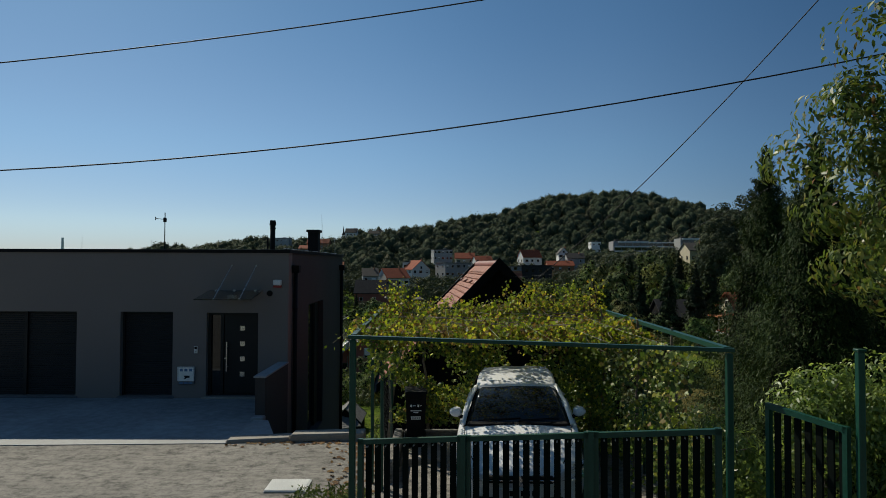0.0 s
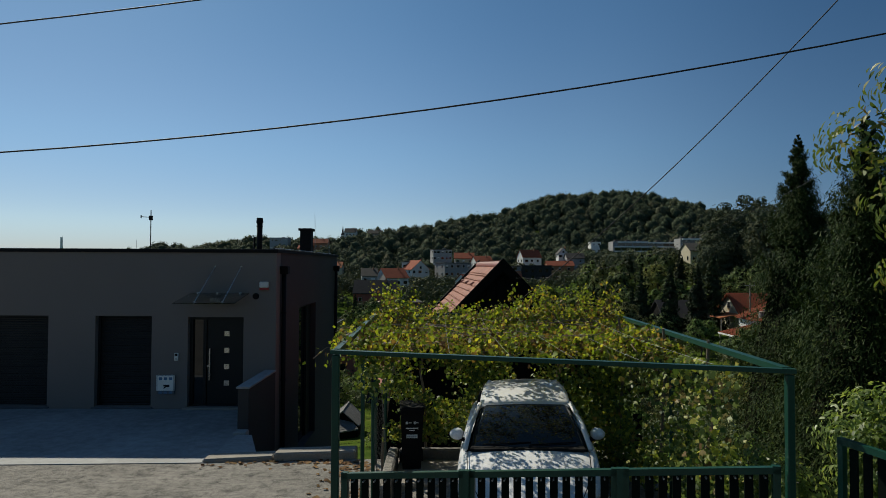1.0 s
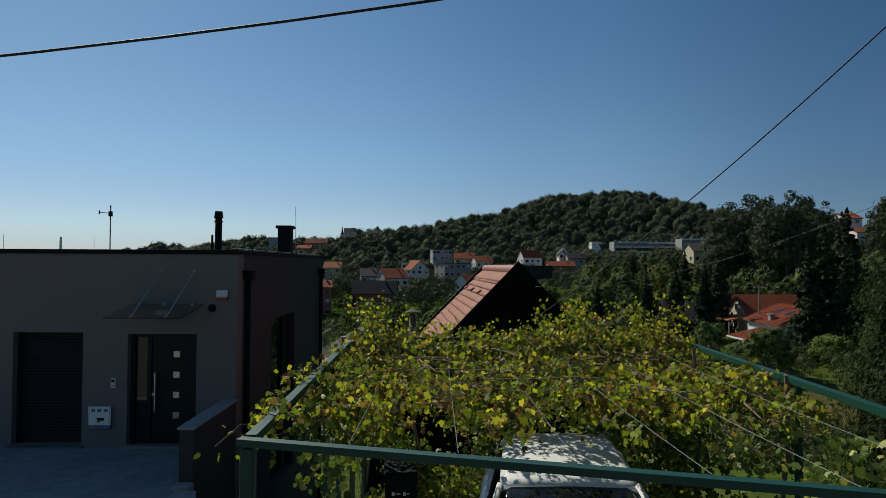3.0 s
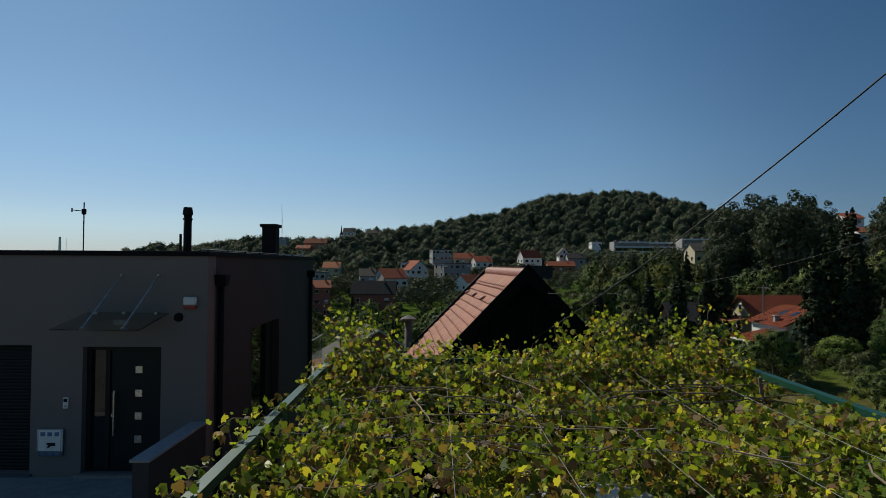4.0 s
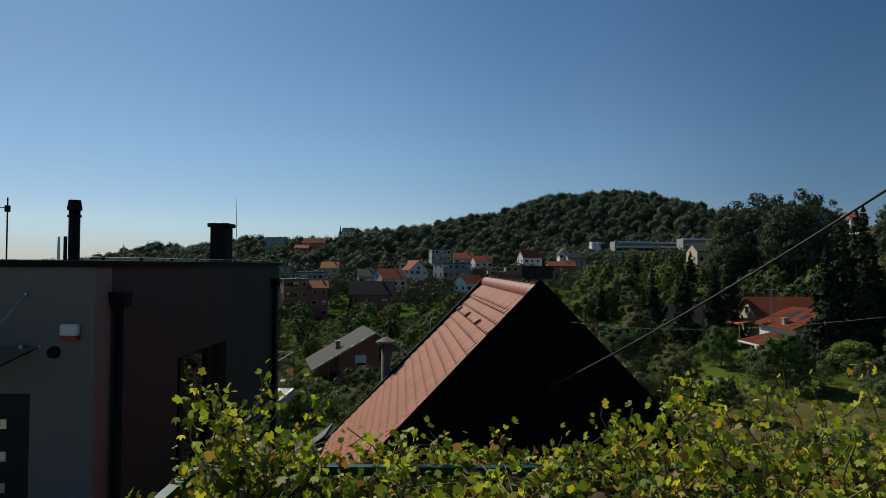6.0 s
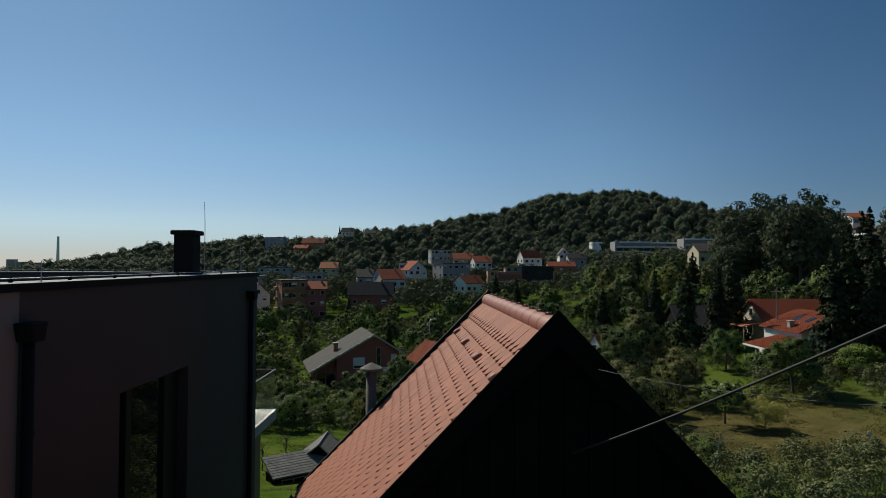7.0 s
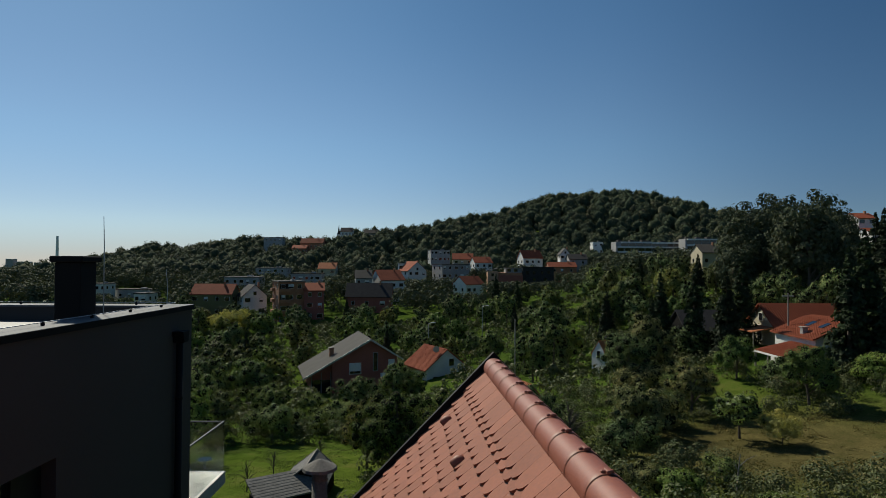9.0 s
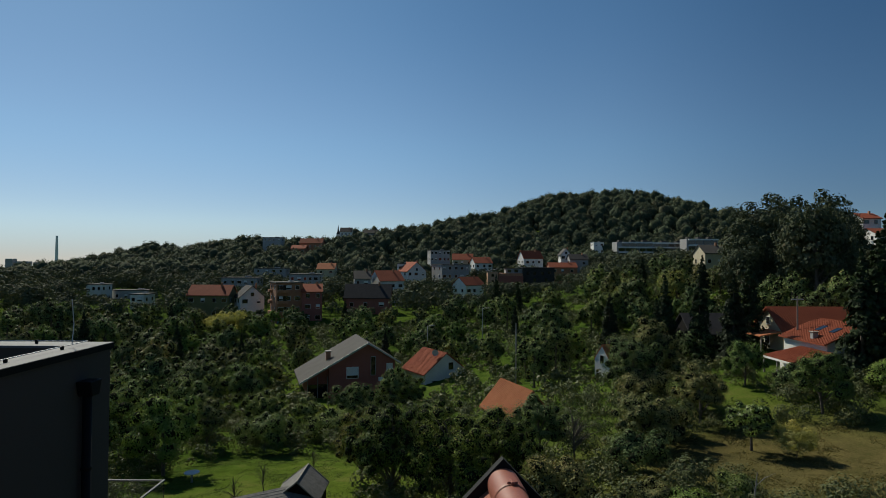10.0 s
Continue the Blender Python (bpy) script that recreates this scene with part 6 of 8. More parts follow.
# ---- trees and shrubs ----
def limb_tree(rng, height, spread, trunk_r, limbs, hearts):
    """Tapered trunk with limbs that reach for the crown's clumps."""
    bm = bmesh.new()
    lean = rng.uniform(-0.06, 0.06, 2)
    def axis(s):
        return Vector((lean[0] * height * s + 0.02 * height * math.sin(5 * s), lean[1] * height * s, height * s))
    tube(bm, [axis(s) - Vector((0, 0, 0.4 if s == 0 else 0)) for s in (0, 0.08, 0.25, 0.45, 0.65, 0.85)], [trunk_r * f for f in (1.35, 1.0, 0.85, 0.62, 0.36, 0.12)], 8)
    pick = hearts[rng.permutation(len(hearts))[:limbs]]
    for h in pick:
        s = float(np.clip(h[2] / height - 0.28, 0.18, 0.7))
        a, b = axis(s), Vector(h)
        mid = a.lerp(b, 0.5) + Vector((0, 0, 0.06 * height))
        tube(bm, [a, mid, b], [trunk_r * 0.42, trunk_r * 0.25, trunk_r * 0.07], 6)
    return bm


def shade_lumps(rng, hearts, r):
    """Near-black stand-in for shade inside leaf clumps: one mesh of small uneven lumps."""
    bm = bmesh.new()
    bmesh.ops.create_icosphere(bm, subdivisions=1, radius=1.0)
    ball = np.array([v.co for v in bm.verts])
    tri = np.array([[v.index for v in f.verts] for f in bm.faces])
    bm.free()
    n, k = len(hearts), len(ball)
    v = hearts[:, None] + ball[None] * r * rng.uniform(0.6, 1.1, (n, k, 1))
    return raw_mesh("inner_foliage", v.reshape(-1, 3), 3, (np.arange(n)[:, None, None] * k + tri[None]).ravel(), M["crown_shade"])


def tree_kind(name, label, seed, height, radii, centre_z, n, leaf, leaf_size, clumps, clump_r, trunk_r, limbs=9, bark="bark", shape=LEAF3, category="tree", hollow=0.55):
    rng = np.random.default_rng(seed)
    p, nor, hearts = crown_points(rng, n, np.array(radii), np.array((0, 0, centre_z)), clumps, clump_r, hollow)
    keep = p[:, 2] > 0.15
    p, nor = p[keep], nor[keep]
    t = thing(name, label, category, group="shrubs on the slopes" if category == "shrub" else "trees on the slopes")
    part("trunk", limb_tree(rng, height, radii[0], trunk_r, limbs, hearts), M[bark], t)
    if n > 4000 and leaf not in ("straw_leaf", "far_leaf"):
        part("inner_foliage", shade_lumps(rng, hearts, clump_r * 0.54), M["crown_shade"], t, "dark lumps painted as shade inside the crown")["kind"] = "stuff"
    part("crown", leaves("crown", p, nor, leaf_size * rng.uniform(0.65, 1.35, len(p)), M[leaf], shape, 0.3, rng), M[leaf], t)
    return t


def conifer_kind(name, label, seed, height, radius, n, leaf, size, power=0.9, base=0.06, category="tree", shape=LEAF3, rise=-0.22, twigs=40):
    """A conifer: whorls of drooping boughs set with sprays, uneven in outline."""
    rng = np.random.default_rng(seed)
    t = thing(name, label, category, group="thujas by the hedge" if name == "thuja" else "spruces on the slopes")
    part("trunk", tube(bmesh.new(), [(0, 0, -0.4), (0, 0, height * 0.5), (0, 0, height * 0.97)], [radius * 0.09, radius * 0.055, 0.01], 8), M["bark"], t)
    boughs = int(n / twigs)
    hb = base + (1 - base) * rng.uniform(0, 1, boughs) ** 1.25
    ab = rng.uniform(0, 2 * math.pi, boughs)
    rb = radius * (1 - hb) ** power * rng.uniform(0.6, 1.15, boughs) + 0.02 * radius
    w = rng.integers(0, boughs, n)
    s = rng.uniform(0.15, 1.0, n) ** 0.6
    spread = (0.12 + 0.10 * s) * rb[w]
    ang = ab[w] + rng.normal(0, 0.16, n)
    r = rb[w] * s
    p = np.stack([r * np.cos(ang), r * np.sin(ang), height * hb[w] + rise * r * s + rng.normal(0, 1, n) * spread * 0.5], 1)
    p[:, :2] += rng.normal(size=(n, 2)) * spread[:, None] * 0.4
    nor = np.stack([np.cos(ang) * 0.8, np.sin(ang) * 0.8, np.full(n, 0.6)], 1) + rng.normal(0, 0.45, (n, 3))
    p[:, 2] = np.maximum(p[:, 2], 0.05)
    part("crown", leaves("crown", p, nor, size * rng.uniform(0.6, 1.4, n) * np.clip(0.35 + 2.2 * (1 - hb[w]), 0.35, 1.0), M[leaf], shape, 0.45 if rise < 0 else -1.3, rng), M[leaf], t)
    return t



KIND = {
    "oak_a": tree_kind("tree", "broad green deciduous tree on the slope", 11, 8.0, (3.2, 3.2, 3.5), 4.4, 14000, "tree_leaf", 0.165, 64, 1.1, 0.2),
    "oak_b": tree_kind("tree", "tall green deciduous tree on the slope", 12, 10.0, (2.8, 2.8, 4.6), 5.4, 14000, "tree_leaf", 0.165, 64, 1.1, 0.2),
    "oak_c": tree_kind("tree", "loose olive-green tree with gaps in its crown", 13, 7.5, (2.9, 2.6, 3.1), 4.2, 12000, "tree_leaf", 0.15, 40, 0.95, 0.17),
    "lush": tree_kind("tree", "yellow-green leafy tree in the sun", 14, 7.5, (3.0, 3.0, 3.4), 4.2, 17000, "bright_leaf", 0.165, 60, 1.05, 0.17),
    "shrub_a": tree_kind("shrub", "round green shrub in rough grass", 15, 3.2, (1.9, 1.9, 1.5), 1.5, 9000, "tree_leaf", 0.11, 34, 0.75, 0.07, 7, category="shrub"),
    "shrub_b": tree_kind("shrub", "loose yellow-green shrub in rough grass", 16, 3.6, (1.7, 1.9, 1.7), 1.7, 8000, "bright_leaf", 0.11, 30, 0.7, 0.06, 8, category="shrub"),
    "bare": tree_kind("tree", "thin fruit tree with sparse leaves", 17, 4.5, (2.0, 1.9, 1.6), 3.1, 90, "tree_leaf", 0.14, 34, 0.6, 0.09, 30),
    "spruce": conifer_kind("spruce", "dark green spruce tree", 18, 13.0, 2.9, 10850, "needle", 0.41),
    "spruce_b": conifer_kind("spruce", "slender dark spruce tree", 19, 12.0, 2.2, 8050, "needle", 0.37, 0.8),
    "walnut": tree_kind("tree", "loose olive-green walnut tree with dark limbs", 27, 7.6, (3.1, 3.0, 3.4), 4.2, 20000, "olive_leaf", 0.12, 110, 0.8, 0.16, 34, hollow=0.4),
    "walnut_b": tree_kind("tree", "broad olive-green walnut tree with dark limbs", 28, 7.2, (3.4, 3.0, 3.1), 4.0, 20000, "olive_leaf", 0.12, 110, 0.8, 0.16, 34, hollow=0.4),
    "apple": tree_kind("apple_tree", "small dark green apple tree on the dry field", 20, 4.6, (2.2, 2.1, 1.8), 3.0, 5250, "laurel_leaf", 0.15, 40, 0.7, 0.13),
    "straw": tree_kind("shrub", "pale straw-green bushy shrub on the field", 21, 3.3, (1.7, 1.7, 1.6), 1.7, 12000, "straw_leaf", 0.095, 50, 0.6, 0.05, 10, category="shrub"),
    "willow": tree_kind("tree", "rounded yellow-green willow among dark trees", 22, 8.0, (4.3, 4.0, 3.8), 4.4, 5950, "straw_leaf", 0.34, 44, 1.3, 0.2),
    "mid_a": tree_kind("tree", "bushy green tree on the valley side", 23, 8.5, (3.3, 3.3, 4.0), 4.4, 4600, "tree_leaf", 0.29, 50, 1.2, 0.2, 5),
    "mid_b": tree_kind("tree", "tall bushy green tree on the valley side", 24, 10.5, (3.0, 3.0, 5.0), 5.4, 4600, "tree_leaf", 0.29, 50, 1.2, 0.2, 5),
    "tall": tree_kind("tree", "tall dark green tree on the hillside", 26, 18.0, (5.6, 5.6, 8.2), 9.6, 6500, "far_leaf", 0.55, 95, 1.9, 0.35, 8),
    "mid_c": tree_kind("tree", "bushy yellow-green tree on the valley side", 25, 8.0, (3.0, 3.2, 3.7), 4.2, 4800, "bright_leaf", 0.29, 44, 1.1, 0.2, 5),
}


def plant(kind, x, y, s=1.0, turn=0.0, sink=0.15, tall=1.0):
    z = float(ground_z(x, y)) - sink
    return copy_thing(KIND[kind], pose(x, y, z, 0, 0, turn) @ Matrix.Diagonal((s, s, s * tall, 1)))


# foreground trees, one by one: kind, x, y, size, turn
for row in (
    ("walnut", -3.2, 58, 0.98, 20), ("walnut_b", 1.2, 57, 0.95, 130), ("walnut_b", 4.8, 61, 0.92, 210), ("walnut", -6.0, 65, 0.8, 300), ("walnut", 0.2, 68, 0.85, 77),
    ("oak_c", 9.0, 68, 0.8, 11), ("bare", 11.5, 65, 1.1, 95), ("shrub_a", 14.8, 61, 1.25, 44), ("oak_c", 17.6, 66, 0.75, 160), ("shrub_a", 19.6, 68, 1.5, 200),
    ("shrub_b", 15.2, 50, 0.8, 60), ("shrub_b", 19.0, 46, 0.6, 100), ("shrub_a", 13.5, 53, 0.9, 340), ("shrub_a", 8.8, 56, 1.2, 250), ("shrub_a", 21.3, 72, 1.2, 25),
    ("oak_c", 39.5, 60.5, 0.62, 40), ("lush", 41.5, 56.0, 0.45, 90), ("shrub_b", 37.5, 54.5, 0.9, 140), ("shrub_a", 20.5, 55.5, 0.7, 200), ("apple", 26.9, 66.8, 0.92, 10), ("straw", 29.6, 64.8, 0.95, 0), ("lush", 37.6, 74, 0.80, 200), ("oak_c", 44.0, 62, 0.75, 100), ("lush", 42.5, 58, 0.6, 30),
    ("oak_c", 26.0, 75, 0.8, 10), ("shrub_a", 27.0, 79, 1.3, 10), ("shrub_a", 23.0, 84, 1.5, 50), ("oak_a", 23.5, 88, 0.95, 80), ("oak_b", 27.6, 91, 0.9, 140),
    ("shrub_a", 38.0, 80, 1.2, 10), ("lush", 36.0, 86, 0.7, 60), ("shrub_b", 47.0, 77, 1.2, 190), ("lush", 52.0, 74, 0.9, 15), ("shrub_a", 50.0, 66, 1.4, 75),
    ("lush", -28.6, 62, 1.05, 40), ("lush", -24.0, 69, 0.95, 140), ("shrub_b", -25.2, 52, 1.1, 220), ("oak_c", -22.5, 50, 0.62, 10), ("oak_a", -31.0, 75, 1.0, 320),
    ("oak_a", -20.0, 86, 0.7, 30), ("oak_c", -15.5, 88, 0.65, 80), ("shrub_a", -12.0, 84, 1.4, 20), ("oak_a", -10.5, 92, 0.75, 200), ("oak_b", -6.4, 98, 0.7, 300),
    ("lush", -4.0, 100, 0.72, 30), ("bare", -13.9, 57.3, 0.55, 0), ("bare", -13.1, 61.8, 0.5, 180), ("bare", -10.8, 69, 0.45, 70), ("shrub_a", -18.0, 79, 1.4, 0), ("oak_c", -24.0, 79, 0.8, 99),
    ("oak_a", -29.5, 88, 0.9, 60), ("oak_b", -25.0, 96, 0.8, 160), ("oak_a", -34.0, 99, 1.0, 222), ("lush", -30.0, 108, 0.95, 12), ("oak_c", -37.0, 86, 1.0, 288),
    ("spruce_b", 38.4, 104, 1.1, 0), ("spruce", 41.0, 99, 0.95, 90), ("spruce", 34.8, 108, 1.05, 10), ("spruce_b", 45.2, 103, 1.15, 200), ("spruce", 31.0, 101, 0.85, 33),
    ("spruce", 47.4, 82.5, 1.15, 10), ("spruce", 51.4, 85.5, 1.25, 50), ("spruce", 50.5, 80.0, 0.95, 150), ("oak_a", 26.9, 101, 0.8, 60), ("spruce", 61.5, 96, 1.35, 10), ("spruce_b", 56.8, 88, 1.1, 70), ("spruce", 66.0, 104, 1.3, 130), ("spruce", 58.5, 84, 0.8, 220), ("oak_b", 63.0, 84, 1.0, 310),
    ("willow", -57, 180, 1.0, 0), ("willow", -62, 184, 0.7, 120), ("lush", 43.0, 150, 1.2, 10), ("lush", 36.0, 140, 1.15, 210),
):
    plant(*row)


LAWNS = [(-15.5, 126, 12, 9), (-15, 104, 6, 7), (-2.3, 129, 7, 8), (8, 89, 5, 5), (11, 98, 4, 5), (24.8, 105, 4, 5), (49, 99, 9, 11), (44.5, 89, 6, 5), (43.5, 112, 6, 5), (31, 112, 8, 4),
         (31, 63, 14, 9), (33, 80, 3, 6), (-14, 66, 10, 12), (-12, 52, 10, 9), (-1, 118, 5, 5), (20, 97, 3, 3), (55, 70, 7, 6), (-4, 32, 30, 14)]


def on_lawn(x, y, grow=1.0):
    return any(((x - a) / (rx * grow)) ** 2 + ((y - b) / (ry * grow)) ** 2 < 1 for a, b, rx, ry in LAWNS)


def near_town(x, y, margin=1.5):
    return any(abs(x - r[0]) < r[3] * 0.55 + margin and -r[4] * 0.5 - 7 < y - r[1] < r[4] * 0.5 + margin for r in TOWN)


def view_height(x, y):
    """How tall growth may stand here without hiding the house fronts farther up the valley."""
    h = 99.0
    for r in TOWN:
        if 4 < r[1] - y < 260 and abs(x - r[0] * (y - 12) / (r[1] - 12)) < r[3] * 0.5 + 2.5:
            k = (y - 14.6) / (r[1] - 14.6)
            h = min(h, 4.8 + (r[2] + 0.42 * r[5] + 0.6 - 4.8) * k - float(ground_z(x, y)))
    return h


def scatter():
    """Trees of the valley sides, one by one, with glades and house fronts left open."""
    rng = np.random.default_rng(77)
    placed = []
    for _ in range(6000):
        d = 88 + 105 * rng.uniform()
        x, y = rng.uniform(-0.80, 0.82) * d, 14.6 + d
        if on_lawn(x, y) or near_town(x, y) or any((x - a) ** 2 + (y - b) ** 2 < 5.4 ** 2 for a, b in placed):
            continue
        if y < 122 and -24 < x < 14:
            continue
        pick = rng.uniform()
        kind = "mid_a" if pick < 0.38 else "mid_b" if pick < 0.66 else "mid_c" if pick < 0.92 else "spruce_b"
        if x > 55:
            kind = "mid_a" if pick < 0.5 else "mid_b"
        if x > 0.475 * (y - 14.6) and y > 125:
            kind = "tall"
        grow = rng.uniform(0.72, 1.15)
        if y < 160 and -30 < x < 20:
            grow *= 0.8
        cap = view_height(x, y)
        if cap < 3:
            continue
        grow = min(grow, cap / (18.5 if kind == "tall" else 9.0))
        plant(kind, x, y, grow, rng.uniform(0, 360), 0.3, rng.uniform(0.9, 1.15))
        placed.append((x, y))
        if len(placed) >= 225:
            break


scatter()


def crown_heap(rng, pts, z, size, per, spray, rad, clumps=9):
    """Many crowns at once, each a heap of rounded clumps: leaf places, normals and sizes."""
    n = len(pts)
    seat = unit(rng.normal(size=(n, clumps, 3)))
    seat[..., 2] = np.abs(seat[..., 2]) * rng.choice([1, 1, 1, 1, -0.4], size=(n, clumps)) + 0.05
    big = rng.uniform(0.30, 0.52, (n, clumps))
    which = rng.integers(0, clumps, (n, per))
    row = np.arange(n)[:, None]
    out = unit(rng.normal(size=(n, per, 3)))
    out[..., 2] = np.abs(out[..., 2]) * rng.choice([1, 1, 1, -0.5], size=(n, per))
    c = np.stack([pts[:, 0], pts[:, 1], z], 1)
    place = seat[row, which] * rng.uniform(0.6, 0.66, (n, per, 1)) + out * big[row, which][..., None] * rng.uniform(0.85, 1.0, (n, per, 1))
    p = c[:, None] + place * rad * size[:, None, None]
    nor = unit(out + 0.35 * seat[row, which] + 0.28 * rng.normal(size=out.shape))
    return p.reshape(-1, 3), nor.reshape(-1, 3), (spray * size[:, None] * rng.uniform(0.6, 1.25, (n, per))).ravel()


def spaced(rng, tries, d0, d1, cell, u0=-0.82, u1=0.82, power=1.0):
    seen, out = set(), []
    for _ in range(tries):
        d = d0 + (d1 - d0) * rng.uniform() ** power
        x, y = rng.uniform(u0, u1) * d, 14.6 + d
        k = (int(x // cell), int(y // cell))
        if k not in seen:
            seen.add(k)
            out.append((x, y))
    return out


def undergrowth():
    """Scrub that fills the slopes between the trees."""
    rng = np.random.default_rng(9)
    pts = [q for q in spaced(rng, 8000, 24, 190, 2.6) if not on_lawn(*q, 0.95) and not near_town(*q, 0.5) and not (abs(q[0] + 8.7) < 6 and q[1] < 30)
           and (q[1] > 40 or q[0] > 7 or q[0] < -14) and view_height(*q) > 1.2]
    pts = np.array(pts)
    z = ground_z(pts[:, 0], pts[:, 1])
    size = rng.uniform(0.6, 1.35, len(pts)) * np.where(pts[:, 1] < 95, 1.1, 1.0)
    u = thing("undergrowth", "tangled green scrub covering the valley slopes", "undergrowth", kind="stuff")
    for near, per, spray in ((True, 620, 0.15), (False, 130, 0.36)):
        k = (pts[:, 1] < 92) == near
        p, n, s = crown_heap(rng, pts[k], z[k] + 0.3, size[k], per, spray, np.array((1.6, 1.6, 1.7)), 6)
        part("scrub", leaves("scrub", p, n, s, M["scrub_leaf"], LEAF3, 0.1, rng), M["scrub_leaf"], u)["kind"] = "stuff"


def town_trees():
    rng = np.random.default_rng(10)
    pts = [q for q in spaced(rng, 9000, 190, 350, 7.2) if not near_town(*q, 1.0) and view_height(*q) > 3]
    cap = np.array([view_height(*q) for q in pts])
    pts = np.array(pts)
    size = np.minimum(rng.uniform(0.65, 1.25, len(pts)) * np.where(pts[:, 0] > 85, 1.5, 1.0), cap / 10)
    p, n, s = crown_heap(rng, pts, ground_z(pts[:, 0], pts[:, 1]) + 4.6 * size, size, 300, 0.85, np.array((4.4, 4.4, 5.2)))
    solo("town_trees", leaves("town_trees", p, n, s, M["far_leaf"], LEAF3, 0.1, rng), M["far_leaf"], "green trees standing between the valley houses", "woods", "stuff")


def seen_from_terrace(pts):
    """Leaves out what lies hidden behind the crests."""
    d = np.hypot(pts[:, 0], pts[:, 1] - 15)
    rise = (ground_z(pts[:, 0], pts[:, 1]) + 11 - 5) / d
    cell = np.floor(np.arctan2(pts[:, 0], pts[:, 1] - 15) / 0.012).astype(int)
    best, keep = {}, np.zeros(len(pts), bool)
    for i in np.argsort(d):
        top = best.get(cell[i], -9)
        keep[i] = rise[i] > top - 0.004
        best[cell[i]] = max(top, rise[i])
    return keep


def clump_domes(rng, pts, z, size, clumps, rad, skin):
    """Crowns as heaps of uneven rounded clumps: one mesh of many small closed domes."""
    bm = bmesh.new()
    bmesh.ops.create_icosphere(bm, subdivisions=1, radius=1.0)
    ball = np.array([v.co for v in bm.verts])
    tri = np.array([[v.index for v in f.verts] for f in bm.faces])
    bm.free()
    n = len(pts) * clumps
    seat = unit(rng.normal(size=(len(pts), clumps, 3)))
    seat[..., 2] = np.abs(seat[..., 2]) * 0.95
    seat[:, 0] = (0, 0, 0.75)
    c = np.stack([pts[:, 0], pts[:, 1], z], 1)
    mid = (c[:, None] + seat * 0.58 * rad * size[:, None, None]).reshape(n, 3)
    r = (rng.uniform(0.42, 0.68, (len(pts), clumps)) * size[:, None]).reshape(n, 1, 1)
    ph = rng.uniform(0, 6.3, (n, 1, 4))
    lump = 1 + 0.13 * np.sin(4.1 * ball[None, :, 0] + ph[..., 0]) * np.sin(3.7 * ball[None, :, 1] + ph[..., 1]) + 0.12 * np.sin(8.3 * ball[None, :, 2] + 6 * ball[None, :, 0] + ph[..., 2]) + 0.10 * rng.normal(size=(n, len(ball)))
    v = mid[:, None] + ball[None] * lump[..., None] * r * rad
    idx = (np.arange(n)[:, None, None] * len(ball) + tri[None]).ravel()
    # leafy skin: sprays set round each clump
    out = unit(rng.normal(size=(n, skin, 3)))
    out[..., 2] = np.where(out[..., 2] < -0.3, -out[..., 2], out[..., 2])
    lp = mid[:, None] + out * r * rad * rng.uniform(0.95, 1.22, (n, skin, 1))
    nor = unit(out + 0.45 * rng.normal(size=out.shape))
    return v.reshape(-1, 3), idx, lp.reshape(-1, 3), nor.reshape(-1, 3)


def far_woods():
    """Closed woods on the hills beyond the town."""
    rng = np.random.default_rng(5)
    pts = np.array([q for q in spaced(rng, 44000, 345, 790, 9.5) if not near_town(*q, 1.0)])
    pts = pts[seen_from_terrace(pts)]
    z = ground_z(pts[:, 0], pts[:, 1])
    size = rng.uniform(0.6, 1.3, len(pts)) * (1 + 0.25 * smooth(480, 640, pts[:, 1]) * smooth(-40, 60, pts[:, 0]))
    rad = np.array((5.6, 5.6, 7.6))
    w = thing("far_woods", "dense dark green woods covering the far hills", "woods", kind="stuff")
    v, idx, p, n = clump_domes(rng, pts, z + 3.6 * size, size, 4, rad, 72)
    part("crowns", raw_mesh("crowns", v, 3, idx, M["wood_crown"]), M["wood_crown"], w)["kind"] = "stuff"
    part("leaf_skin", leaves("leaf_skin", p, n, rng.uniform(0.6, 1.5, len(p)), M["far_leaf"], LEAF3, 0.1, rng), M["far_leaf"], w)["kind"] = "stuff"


undergrowth()
town_trees()
far_woods()
for ob in list(KIND.values()):
    for o in (*ob.children_recursive, ob):
        bpy.data.objects.remove(o)
